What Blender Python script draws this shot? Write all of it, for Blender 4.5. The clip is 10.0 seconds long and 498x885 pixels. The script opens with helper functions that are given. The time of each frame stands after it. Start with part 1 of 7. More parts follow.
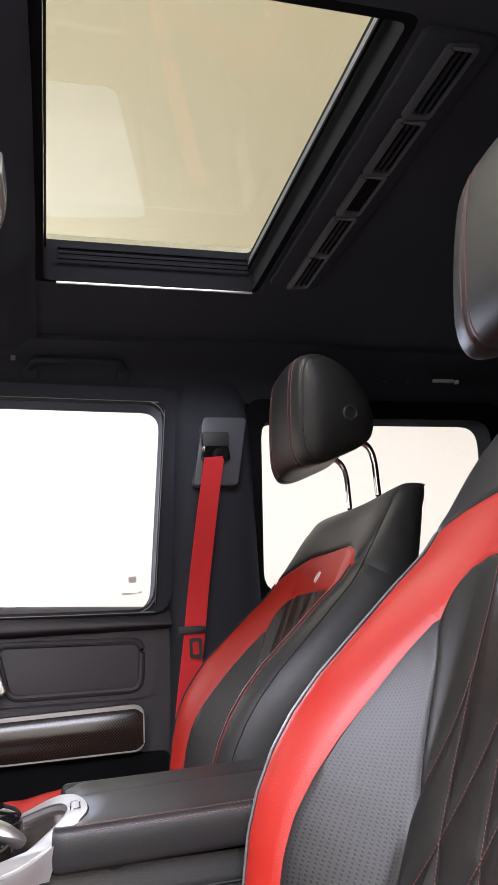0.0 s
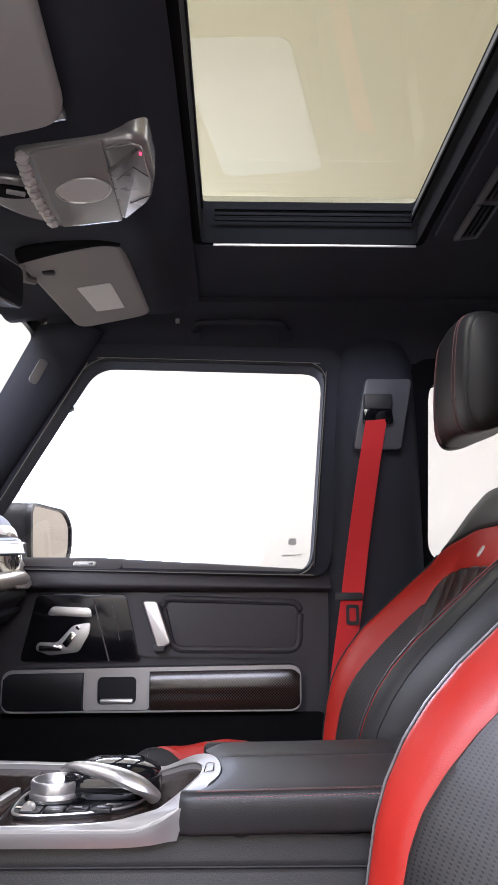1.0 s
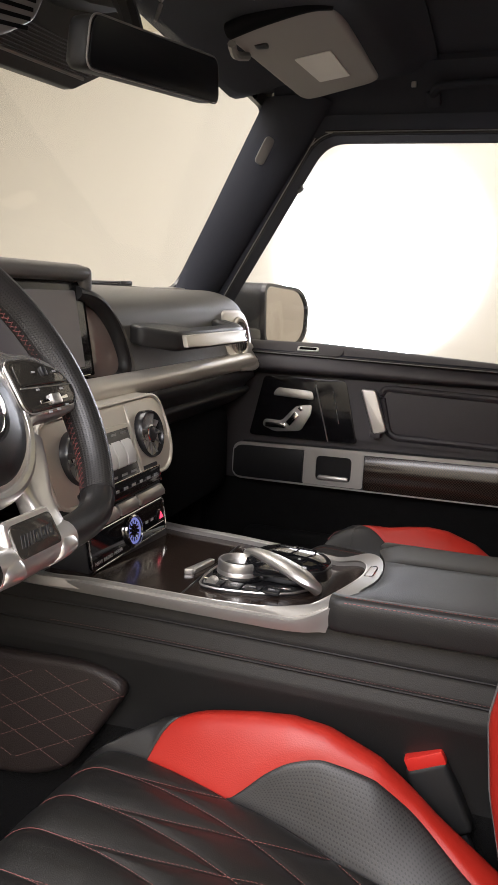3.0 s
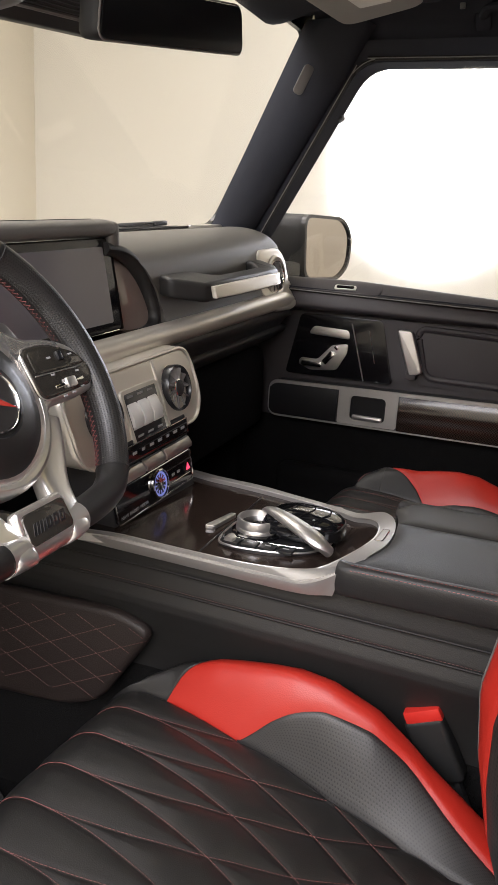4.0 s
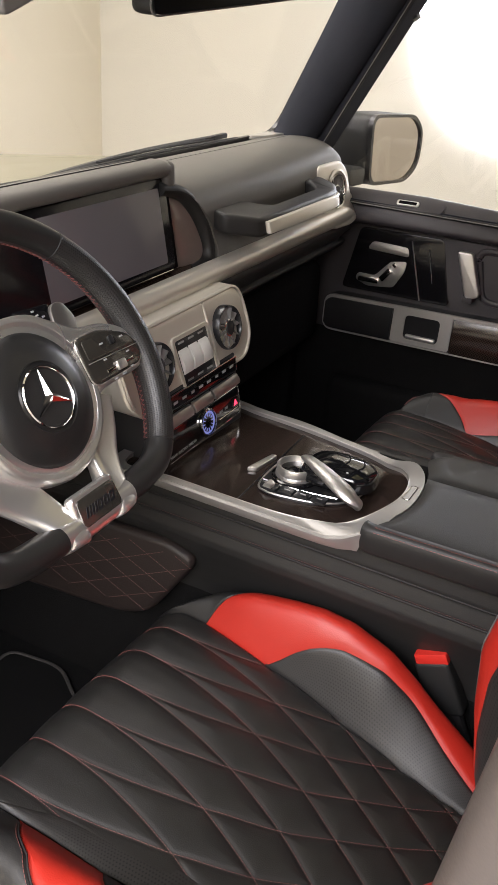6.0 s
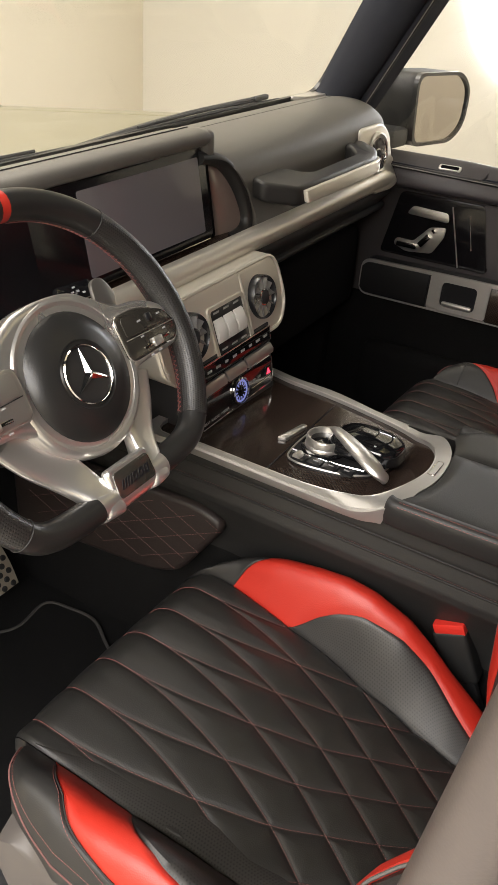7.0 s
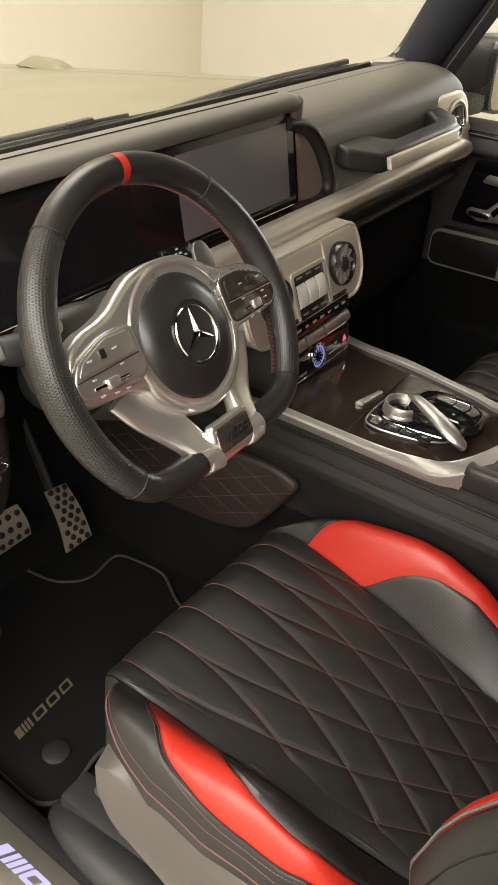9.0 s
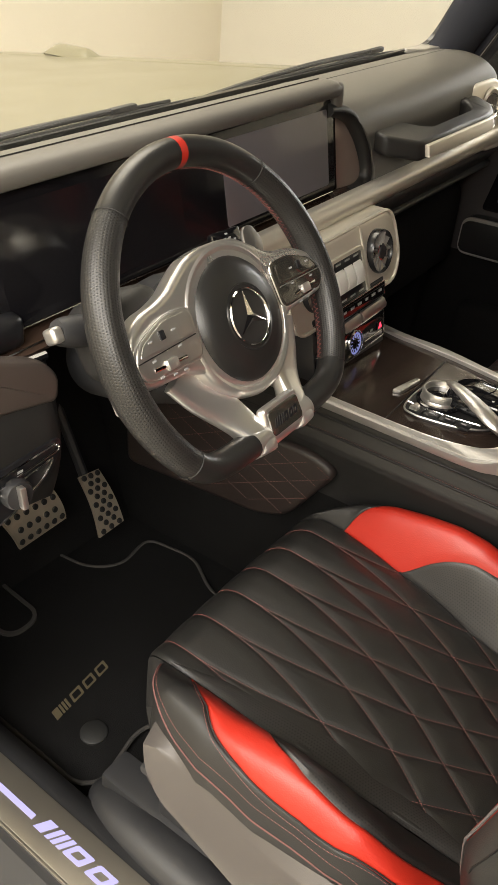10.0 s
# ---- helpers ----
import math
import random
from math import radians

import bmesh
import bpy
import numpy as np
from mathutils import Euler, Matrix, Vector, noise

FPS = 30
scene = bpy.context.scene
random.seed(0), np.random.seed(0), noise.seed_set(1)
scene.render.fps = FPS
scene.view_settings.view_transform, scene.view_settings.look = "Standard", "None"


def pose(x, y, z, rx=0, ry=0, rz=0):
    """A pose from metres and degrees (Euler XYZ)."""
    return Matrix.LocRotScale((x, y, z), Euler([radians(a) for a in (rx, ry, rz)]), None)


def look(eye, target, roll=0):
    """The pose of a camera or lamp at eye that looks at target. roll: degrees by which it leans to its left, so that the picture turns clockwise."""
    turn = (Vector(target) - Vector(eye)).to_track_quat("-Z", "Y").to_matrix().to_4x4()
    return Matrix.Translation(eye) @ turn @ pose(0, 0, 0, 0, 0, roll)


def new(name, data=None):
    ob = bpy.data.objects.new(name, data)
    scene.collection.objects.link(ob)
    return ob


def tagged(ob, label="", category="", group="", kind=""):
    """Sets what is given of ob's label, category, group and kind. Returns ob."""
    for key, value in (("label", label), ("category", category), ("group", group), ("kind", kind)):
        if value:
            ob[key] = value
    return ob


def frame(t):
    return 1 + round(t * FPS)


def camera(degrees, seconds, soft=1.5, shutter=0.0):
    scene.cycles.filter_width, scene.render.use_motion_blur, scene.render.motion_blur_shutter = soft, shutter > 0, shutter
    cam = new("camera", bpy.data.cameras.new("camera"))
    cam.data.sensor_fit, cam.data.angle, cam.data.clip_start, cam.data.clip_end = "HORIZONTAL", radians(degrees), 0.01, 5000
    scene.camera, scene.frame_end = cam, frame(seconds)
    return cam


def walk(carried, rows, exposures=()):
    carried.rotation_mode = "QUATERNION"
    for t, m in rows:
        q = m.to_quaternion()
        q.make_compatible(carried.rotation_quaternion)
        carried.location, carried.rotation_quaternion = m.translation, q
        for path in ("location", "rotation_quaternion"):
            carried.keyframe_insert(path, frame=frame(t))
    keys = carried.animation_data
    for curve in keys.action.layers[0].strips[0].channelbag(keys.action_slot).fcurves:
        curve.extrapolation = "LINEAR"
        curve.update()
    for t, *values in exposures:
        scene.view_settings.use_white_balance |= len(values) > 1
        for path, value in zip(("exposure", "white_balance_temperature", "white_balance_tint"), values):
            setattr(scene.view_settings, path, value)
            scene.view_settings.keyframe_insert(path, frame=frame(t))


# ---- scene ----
cam = camera(37.1, 10.0)
PATH = [
    (0, (0.042, -0.934, 1.271), (0.568, 0.931, 1.767), -3.9),
    (0.5, (0.07, -0.941, 1.273), (0.396, 0.97, 1.764), -2.7),
    (1, (0.098, -0.912, 1.293), (0.137, 1.049, 1.688), -0.0),
    (1.5, (0.123, -0.893, 1.306), (-0.122, 1.082, 1.506), 1.4),
    (2, (0.151, -0.897, 1.321), (-0.271, 1.058, 1.352), 2.1),
    (2.5, (0.174, -0.901, 1.339), (-0.371, 1.019, 1.212), 3.0),
    (4, (0.241, -0.896, 1.444), (-0.498, 0.886, 0.919), 3.5),
    (4.5, (0.25, -0.9, 1.478), (-0.516, 0.839, 0.853), 3.6),
    (5, (0.257, -0.901, 1.513), (-0.524, 0.797, 0.8), 3.8),
    (5.5, (0.26, -0.901, 1.549), (-0.533, 0.751, 0.747), 4.2),
    (7, (0.272, -0.912, 1.617), (-0.578, 0.593, 0.611), 5.0),
    (7.5, (0.267, -0.925, 1.621), (-0.601, 0.549, 0.584), 5.1),
    (8, (0.263, -0.94, 1.623), (-0.62, 0.511, 0.566), 5.2),
    (8.5, (0.251, -0.955, 1.621), (-0.645, 0.476, 0.549), 5.2),
    (9, (0.239, -0.972, 1.619), (-0.667, 0.444, 0.536), 5.3),
    (9.5, (0.223, -0.988, 1.615), (-0.69, 0.415, 0.522), 5.3),
    (10, (0.212, -1.005, 1.611), (-0.709, 0.387, 0.509), 5.3),
]
walk(cam, [(t, look(eye, target, roll)) for t, eye, target, roll in PATH],
     exposures=[(0, 0.85, 5300, 19), (0.5, 0.78, 5150, 20), (1.0, 0.68, 5130, 20), (2.0, 0.27, 5700, 16), (2.7, 0.22, 5750, 15), (5.7, 0.24, 5740, 15), (6.8, 0.28, 6050, 11), (8.0, 0.28, 6180, 10), (10, 0.27, 6360, 8)])

# ---- world and light ----
world = bpy.data.worlds.new("world")
scene.world = world
world.use_nodes = True
world.node_tree.nodes["Background"].inputs[0].default_value = (0.9, 0.88, 0.84, 1)
world.node_tree.nodes["Background"].inputs[1].default_value = 0.3


def area_lamp(name, m, sx, sy, watts, colour, shape="RECTANGLE"):
    data = bpy.data.lights.new(name, "AREA")
    data.shape, data.size, data.size_y = shape, sx, sy
    data.energy, data.color = watts, colour
    ob = new(name, data)
    ob.matrix_world = m
    return ob


# unseen area lamps added under the ceiling, one of them washing the wall beyond the passenger door
area_lamp("fill_lamp", look((0.1, -2.3, 3.05), (0.0, -0.6, 1.0)), 4.0, 2.0, 248, (1.0, 0.93, 0.845))
# washes the driver-side wall so metal and gloss have something bright to reflect
area_lamp("fill_lamp", look((0.2, -3.5, 3.2), (0.2, -5.0, 1.5)), 4.0, 0.6, 230, (1.0, 0.94, 0.86))
area_lamp("fill_lamp", look((-0.6, 2.5, 3.2), (-0.5, 3.7, 1.5)), 1.8, 0.5, 9, (1.0, 0.96, 0.90))
area_lamp("fill_lamp", look((-1.25, 0.3, 3.2), (-0.95, 0.3, 0.0)), 1.4, 2.6, 82, (1.0, 0.90, 0.74))
area_lamp("fill_lamp", look((2.6, 1.4, 3.2), (2.4, 1.6, 0.0)), 1.6, 1.6, 22, (1.0, 0.93, 0.85))


# ---- materials ----
def nodes_of(name):
    m = bpy.data.materials.new(name)
    m.use_nodes = True
    t = m.node_tree
    return m, t, t.nodes["Principled BSDF"]


def surface(name, colour, rough=0.5, metal=0.0, vary=0.12, scale=6.0, grain=0.0, grain_scale=800.0, coat=0.0, rough_vary=0.08, spec=0.5, distance=0.0006, cells=False):
    """A surface with slow patches of colour and gloss and a fine relief, at true size."""
    m, t, b = nodes_of(name)
    n = t.nodes
    tc = n.new("ShaderNodeTexCoord")
    slow = n.new("ShaderNodeTexNoise")
    slow.inputs["Scale"].default_value, slow.inputs["Detail"].default_value = scale, 4
    t.links.new(tc.outputs["Object"], slow.inputs["Vector"])
    ramp = n.new("ShaderNodeMix")
    ramp.data_type = "RGBA"
    ramp.inputs["A"].default_value = (*[c * (1 - vary) for c in colour], 1)
    ramp.inputs["B"].default_value = (*[min(1, c * (1 + vary)) for c in colour], 1)
    t.links.new(slow.outputs["Fac"], ramp.inputs["Factor"])
    t.links.new(ramp.outputs["Result"], b.inputs["Base Color"])
    mr = n.new("ShaderNodeMapRange")
    mr.inputs["To Min"].default_value, mr.inputs["To Max"].default_value = max(0.02, rough - rough_vary), min(1, rough + rough_vary)
    t.links.new(slow.outputs["Fac"], mr.inputs["Value"])
    t.links.new(mr.outputs["Result"], b.inputs["Roughness"])
    b.inputs["Metallic"].default_value = metal
    b.inputs["Specular IOR Level"].default_value = spec
    b.inputs["Coat Weight"].default_value = coat
    b.inputs["Coat Roughness"].default_value = 0.04
    if grain:
        if cells:
            fine = n.new("ShaderNodeTexVoronoi")
            out = fine.outputs["Distance"]
        else:
            fine = n.new("ShaderNodeTexNoise")
            fine.inputs["Detail"].default_value = 3
            out = fine.outputs["Fac"]
        fine.inputs["Scale"].default_value = grain_scale
        t.links.new(tc.outputs["Object"], fine.inputs["Vector"])
        bump = n.new("ShaderNodeBump")
        bump.inputs["Strength"].default_value, bump.inputs["Distance"].default_value = grain, distance
        t.links.new(out, bump.inputs["Height"])
        t.links.new(bump.outputs["Normal"], b.inputs["Normal"])
    return m


def dotted(name, colour, hole, pitch=0.0052, radius=0.27, rough=0.45, depth=0.6):
    """Leather with rows of punched holes, laid out in metres on the UV map."""
    m = surface(name, colour, rough, grain=0.10, grain_scale=1100, cells=True, distance=0.0003)
    t = m.node_tree
    n, b = t.nodes, t.nodes["Principled BSDF"]

    def op(kind, a, c=None):
        k = n.new("ShaderNodeMath")
        k.operation = kind
        for i, v in enumerate((a, c)):
            if v is None:
                continue
            if isinstance(v, (int, float)):
                k.inputs[i].default_value = v
            else:
                t.links.new(v, k.inputs[i])
        return k.outputs[0]

    uv = n.new("ShaderNodeUVMap")
    sep = n.new("ShaderNodeSeparateXYZ")
    t.links.new(uv.outputs["UV"], sep.inputs[0])
    u, v = op("DIVIDE", sep.outputs["X"], pitch), op("DIVIDE", sep.outputs["Y"], pitch)
    row = op("MULTIPLY", op("MODULO", op("FLOOR", v), 2.0), 0.5)
    du = op("SUBTRACT", op("FRACT", op("ADD", u, row)), 0.5)
    dv = op("SUBTRACT", op("FRACT", v), 0.5)
    r = op("SQRT", op("ADD", op("MULTIPLY", du, du), op("MULTIPLY", dv, dv)))
    inside = op("LESS_THAN", r, radius)
    old = b.inputs["Base Color"].links[0].from_socket
    mix = n.new("ShaderNodeMix")
    mix.data_type = "RGBA"
    t.links.new(inside, mix.inputs["Factor"])
    t.links.new(old, mix.inputs["A"])
    mix.inputs["B"].default_value = (*hole, 1)
    t.links.new(mix.outputs["Result"], b.inputs["Base Color"])
    bump = n.new("ShaderNodeBump")
    bump.invert = True
    bump.inputs["Strength"].default_value, bump.inputs["Distance"].default_value = depth, 0.001
    soft = n.new("ShaderNodeMapRange")
    soft.interpolation_type = "SMOOTHSTEP"
    soft.inputs["From Min"].default_value, soft.inputs["From Max"].default_value = radius + 0.1, radius - 0.08
    t.links.new(r, soft.inputs["Value"])
    t.links.new(soft.outputs["Result"], bump.inputs["Height"])
    t.links.new(b.inputs["Normal"].links[0].from_socket, bump.inputs["Normal"])
    t.links.new(bump.outputs["Normal"], b.inputs["Normal"])
    return m


def carbon_weave(name):
    m = surface(name, (0.05, 0.036, 0.028), 0.14, vary=0.15, rough_vary=0.02)
    t = m.node_tree
    n, b = t.nodes, t.nodes["Principled BSDF"]
    tc = n.new("ShaderNodeTexCoord")
    mp = n.new("ShaderNodeMapping")
    mp.inputs["Scale"].default_value = (330, 330, 330)
    t.links.new(tc.outputs["Object"], mp.inputs["Vector"])
    ck = n.new("ShaderNodeTexChecker")
    ck.inputs["Scale"].default_value = 1.0
    ck.inputs["Color1"].default_value, ck.inputs["Color2"].default_value = (0.040, 0.027, 0.021, 1), (0.016, 0.011, 0.0095, 1)
    t.links.new(mp.outputs["Vector"], ck.inputs["Vector"])
    t.links.new(ck.outputs["Color"], b.inputs["Base Color"])
    return m


def pane(name, tint, gloss=0.06):
    m, t, b = nodes_of(name)
    n = t.nodes
    clear, shiny, mix = n.new("ShaderNodeBsdfTransparent"), n.new("ShaderNodeBsdfGlossy"), n.new("ShaderNodeMixShader")
    clear.inputs["Color"].default_value = (*tint, 1)
    shiny.inputs["Roughness"].default_value = 0.01
    mix.inputs[0].default_value = gloss
    t.links.new(clear.outputs[0], mix.inputs[1])
    t.links.new(shiny.outputs[0], mix.inputs[2])
    t.links.new(mix.outputs[0], n["Material Output"].inputs["Surface"])
    return m


def glow(name, colour, strength):
    m, t, b = nodes_of(name)
    b.inputs["Base Color"].default_value = (*[c * 0.12 for c in colour], 1)
    b.inputs["Emission Color"].default_value = (*colour, 1)
    b.inputs["Emission Strength"].default_value = strength
    return m


BLACK = surface("black_leather", (0.022, 0.0212, 0.0207), 0.43, vary=0.15, scale=5, grain=0.28, grain_scale=900, cells=True, distance=0.0004, spec=0.40)
QUILT = surface("quilted_leather", (0.0175, 0.0168, 0.0158), 0.40, vary=0.18, scale=7, grain=0.28, grain_scale=950, cells=True, distance=0.0004)
RED = surface("red_leather", (0.44, 0.023, 0.012), 0.42, vary=0.07, scale=6, grain=0.3, grain_scale=650, cells=True, distance=0.0004)
PERF = dotted("perforated_leather", (0.027, 0.0252, 0.0244), (0.003, 0.003, 0.003), 0.0036, 0.23, 0.42, 0.08)
RIMPERF = dotted("perforated_rim_leather", (0.022, 0.021, 0.020), (0.004, 0.004, 0.004), 0.0027, 0.24, 0.36, 0.35)
# grey of the highlight drawn along the driver's backrest edge
EDGE_SHEEN = surface("grey_edge_sheen", (0.13, 0.12, 0.118), 0.36)
GLOSSBROWN = surface("gloss_brown_inlay", (0.050, 0.031, 0.023), 0.09, vary=0.15, coat=0.5, rough_vary=0.02)
THREAD = surface("red_thread", (0.25, 0.085, 0.078), 0.7, vary=0.2)
GREYTHREAD = surface("dark_seam", (0.012, 0.011, 0.011), 0.7)
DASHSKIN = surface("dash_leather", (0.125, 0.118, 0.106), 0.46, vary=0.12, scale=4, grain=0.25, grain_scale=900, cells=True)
PLASTIC = surface("black_plastic", (0.024, 0.024, 0.026), 0.5, vary=0.12, grain=0.3, grain_scale=1200, distance=0.0003)
DOORSKIN = surface("door_leather", (0.046, 0.041, 0.046), 0.50, vary=0.12, grain=0.4, grain_scale=600, cells=True)
LINER = surface("headliner_suede", (0.040, 0.042, 0.052), 0.95, vary=0.14, scale=9, grain=0.5, grain_scale=1500, spec=0.15, distance=0.0004)
CARPET = surface("black_carpet", (0.010, 0.0098, 0.010), 0.97, vary=0.3, scale=30, grain=0.9, grain_scale=900, spec=0.1, distance=0.002)
MATPILE = surface("velour_mat", (0.009, 0.0088, 0.009), 0.98, vary=0.3, scale=24, grain=0.9, grain_scale=1200, spec=0.1, distance=0.0015)
BINDING = surface("mat_binding", (0.040, 0.037, 0.035), 0.8, grain=0.5, grain_scale=900)
ALU = surface("satin_aluminium", (0.64, 0.62, 0.60), 0.36, metal=0.92, vary=0.06, scale=5, grain=0.05, grain_scale=1500, distance=0.0002)
TITAN = surface("grey_titanium_trim", (0.70, 0.66, 0.585), 0.36, metal=0.55, vary=0.07, scale=5, grain=0.06, grain_scale=1400, distance=0.0002)
SATIN = surface("bright_satin_metal", (0.47, 0.455, 0.44), 0.40, metal=0.62, vary=0.05, scale=5, grain=0.05, grain_scale=1500, distance=0.0002)
CHROME = surface("polished_chrome", (0.82, 0.81, 0.80), 0.09, metal=1.0, vary=0.03, rough_vary=0.03)
PIANO = surface("piano_black", (0.008, 0.008, 0.009), 0.08, vary=0.1, coat=0.8, rough_vary=0.03)
GLOSSBLACK = surface("satin_black_cover", (0.014, 0.014, 0.0155), 0.28, vary=0.15, coat=0.2, rough_vary=0.04)
CARBON = carbon_weave("carbon_fibre")
SCREEN = surface("screen_glass", (0.008, 0.0075, 0.009), 0.14, vary=0.05, coat=0.1, rough_vary=0.0, grain=0.0, spec=0.3)
# pale grey stands in for the side window's reflection; bare glass is near black
DISPLAY_SHEEN = surface("display_sheen_glass", (0.155, 0.144, 0.158), 0.22, vary=0.03, coat=0.4, rough_vary=0.0)
GREYVISOR = surface("grey_visor_cloth", (0.35, 0.335, 0.32), 0.85, vary=0.1, grain=0.4, grain_scale=1500)
GREYPLASTIC = surface("grey_plastic", (0.22, 0.21, 0.20), 0.4, vary=0.08, grain=0.15, grain_scale=1300)
SEATPLASTIC = surface("seat_base_plastic", (0.076, 0.067, 0.063), 0.42, vary=0.08, grain=0.3, grain_scale=1100, distance=0.0003)
WHITECAP = surface("pale_plastic", (0.72, 0.70, 0.67), 0.35)
REDBELT = surface("red_webbing", (0.76, 0.030, 0.030), 0.65, vary=0.08, grain=0.6, grain_scale=1400)
REDPLASTIC = surface("red_button", (0.60, 0.03, 0.02), 0.35)
RUBBER = surface("black_rubber", (0.012, 0.012, 0.012), 0.6)
STEEL = surface("brushed_steel", (0.42, 0.39, 0.34), 0.36, metal=0.9, vary=0.12, grain=0.1, grain_scale=900)
PEDALSTEEL = surface("pedal_steel", (0.46, 0.40, 0.32), 0.42, metal=0.6, vary=0.14, grain=0.1, grain_scale=900)
GOLDMARK = surface("pale_metal_lettering", (0.40, 0.34, 0.22), 0.4, metal=0.8)
PAINT = surface("pale_car_paint", (0.20, 0.188, 0.128), 0.35, vary=0.03, coat=0.35)
JAMB = surface("taupe_jamb_trim", (0.085, 0.071, 0.065), 0.42, vary=0.06, grain=0.1, grain_scale=900)
DARKPAINT = surface("black_trim_paint", (0.012, 0.012, 0.014), 0.3, coat=0.3)
WALL = surface("cream_wall", (0.72, 0.665, 0.54), 0.9, vary=0.03, scale=1.2, grain=0.1, grain_scale=300)
WHITEWALL = surface("white_wall", (0.72, 0.692, 0.615), 0.9, vary=0.02, scale=1.0)
CEILING = surface("cream_ceiling", (0.76, 0.71, 0.56), 0.9, vary=0.03, scale=1.0)
GROUND = surface("grey_floor_paint", (0.34, 0.32, 0.29), 0.45, vary=0.1, scale=2)
GLASS = pane("window_glass", (0.97, 0.97, 0.97), 0.05)
ROOFGLASS = pane("sunroof_glass", (0.80, 0.79, 0.70), 0.06)
DIMGLASS = surface("dimmed_mirror_glass", (0.007, 0.007, 0.008), 0.34, vary=0.05, rough_vary=0.02, spec=0.12)
MIRROR = surface("mirror_silver", (0.60, 0.55, 0.49), 0.02, metal=1.0, vary=0.01, rough_vary=0.01)
BLUEGLOW = glow("clock_glow", (0.36, 0.38, 0.85), 0.42)
ANCHOR = surface("dark_grey_plastic", (0.085, 0.085, 0.095), 0.45, vary=0.08, grain=0.15, grain_scale=1300)
POLISHED = surface("polished_aluminium", (0.86, 0.84, 0.815), 0.29, metal=0.90, vary=0.04, scale=5)
DARKMETAL = surface("dark_satin_metal", (0.30, 0.285, 0.27), 0.32, metal=0.85, vary=0.08, grain=0.08, grain_scale=1200)
PODDARK = surface("dark_gloss_metal", (0.055, 0.050, 0.042), 0.16, metal=0.4, vary=0.1, coat=0.6)
# own brown is darker; the base is paled to imitate the window's reflection
INLAY = surface("brown_inlay_sheen", (0.24, 0.19, 0.165), 0.08, vary=0.2, scale=20, coat=1.0, rough_vary=0.02)
SOFTGLOW = glow("softbox_glow", (1.0, 0.98, 0.95), 13.0)
PALECEIL = surface("pale_ceiling_patch", (0.83, 0.80, 0.70), 0.9, vary=0.02)
SEAL = surface("matt_black_seal", (0.008, 0.008, 0.009), 0.9, vary=0.1, spec=0.08)
OHC = surface("silver_grey_console", (0.40, 0.385, 0.375), 0.26, metal=0.5, vary=0.10)
LENS = surface("smoky_lens", (0.30, 0.285, 0.275), 0.16, vary=0.08, coat=0.5)
BROWNTHREAD = surface("dull_red_thread", (0.16, 0.07, 0.065), 0.75)
REDGLOW = glow("hazard_glow", (1.0, 0.05, 0.10), 1.6)
SILLGLOW = glow("sill_lettering_glow", (0.60, 0.54, 1.0), 0.80)
LAMPCLEAR = surface("clear_lamp_cover", (0.62, 0.59, 0.56), 0.2, vary=0.1)
WHITEINK = surface("white_print", (0.36, 0.36, 0.36), 0.6)


# ---- mesh helpers ----
INVERSE = {}


def thing(name, base, label, category, group="", kind="", m=None):
    """A top-level empty. With base the parts keep world coordinates; with m they lie in its own axes."""
    e = new(name)
    e.empty_display_size = 0.05
    e.matrix_world = m if m is not None else Matrix.Translation(base)
    INVERSE[e.name] = Matrix() if m is not None else Matrix.Translation(base).inverted()
    return tagged(e, label, category, group, kind)


def finish(bm, name, sharp=40):
    me = bpy.data.meshes.new(name)
    bmesh.ops.recalc_face_normals(bm, faces=bm.faces)
    bm.to_mesh(me)
    bm.free()
    for p in me.polygons:
        p.use_smooth = True
    me.set_sharp_from_angle(angle=radians(sharp))
    return me


def part(name, bm, material, parent=None, label="", kind="", sharp=40):
    me = bm if isinstance(bm, bpy.types.Mesh) else finish(bm, name, sharp)
    if not me.materials:
        me.materials.append(material)
    ob = new(name, me)
    if parent is not None:
        ob.parent = parent
        ob.matrix_parent_inverse = INVERSE.get(parent.name, Matrix())
    return tagged(ob, label=label, kind=kind)


def grid(f, nu, nv, close_u=False, su=1.0, sv=1.0, bm=None):
    """A sheet of nu x nv faces over f(u, v), u and v from 0 to 1, with UVs in metres su x sv."""
    bm = bm or bmesh.new()
    uvl = bm.loops.layers.uv.verify()
    cols = nu if close_u else nu + 1
    vs = [[bm.verts.new(f(i / nu, j / nv)) for j in range(nv + 1)] for i in range(cols)]
    for i in range(nu):
        for j in range(nv):
            q = (vs[i][j], vs[(i + 1) % cols][j], vs[(i + 1) % cols][j + 1], vs[i][j + 1])
            face = bm.faces.new(q)
            for loop, (a, b) in zip(face.loops, ((i, j), (i + 1, j), (i + 1, j + 1), (i, j + 1))):
                loop[uvl].uv = (a / nu * su, b / nv * sv)
    return bm


def solid(bm, depth):
    """Gives a sheet a thickness against its normals."""
    bmesh.ops.recalc_face_normals(bm, faces=bm.faces)
    bmesh.ops.solidify(bm, geom=bm.faces[:], thickness=depth)
    return bm


def rbox(c, s, r=0.004, seg=2, m=None, bm=None):
    """A box of size s round c with rounded edges."""
    b = bmesh.new()
    bmesh.ops.create_cube(b, size=1)
    for v in b.verts:
        v.co = Vector((v.co[i] * s[i] for i in range(3)))
    if r:
        bmesh.ops.bevel(b, geom=b.edges[:], offset=min(r, 0.49 * min(s)), segments=seg, profile=0.6, affect="EDGES")
    b.transform(Matrix.Translation(c) @ (m or Matrix()))
    return merge(bm, b)


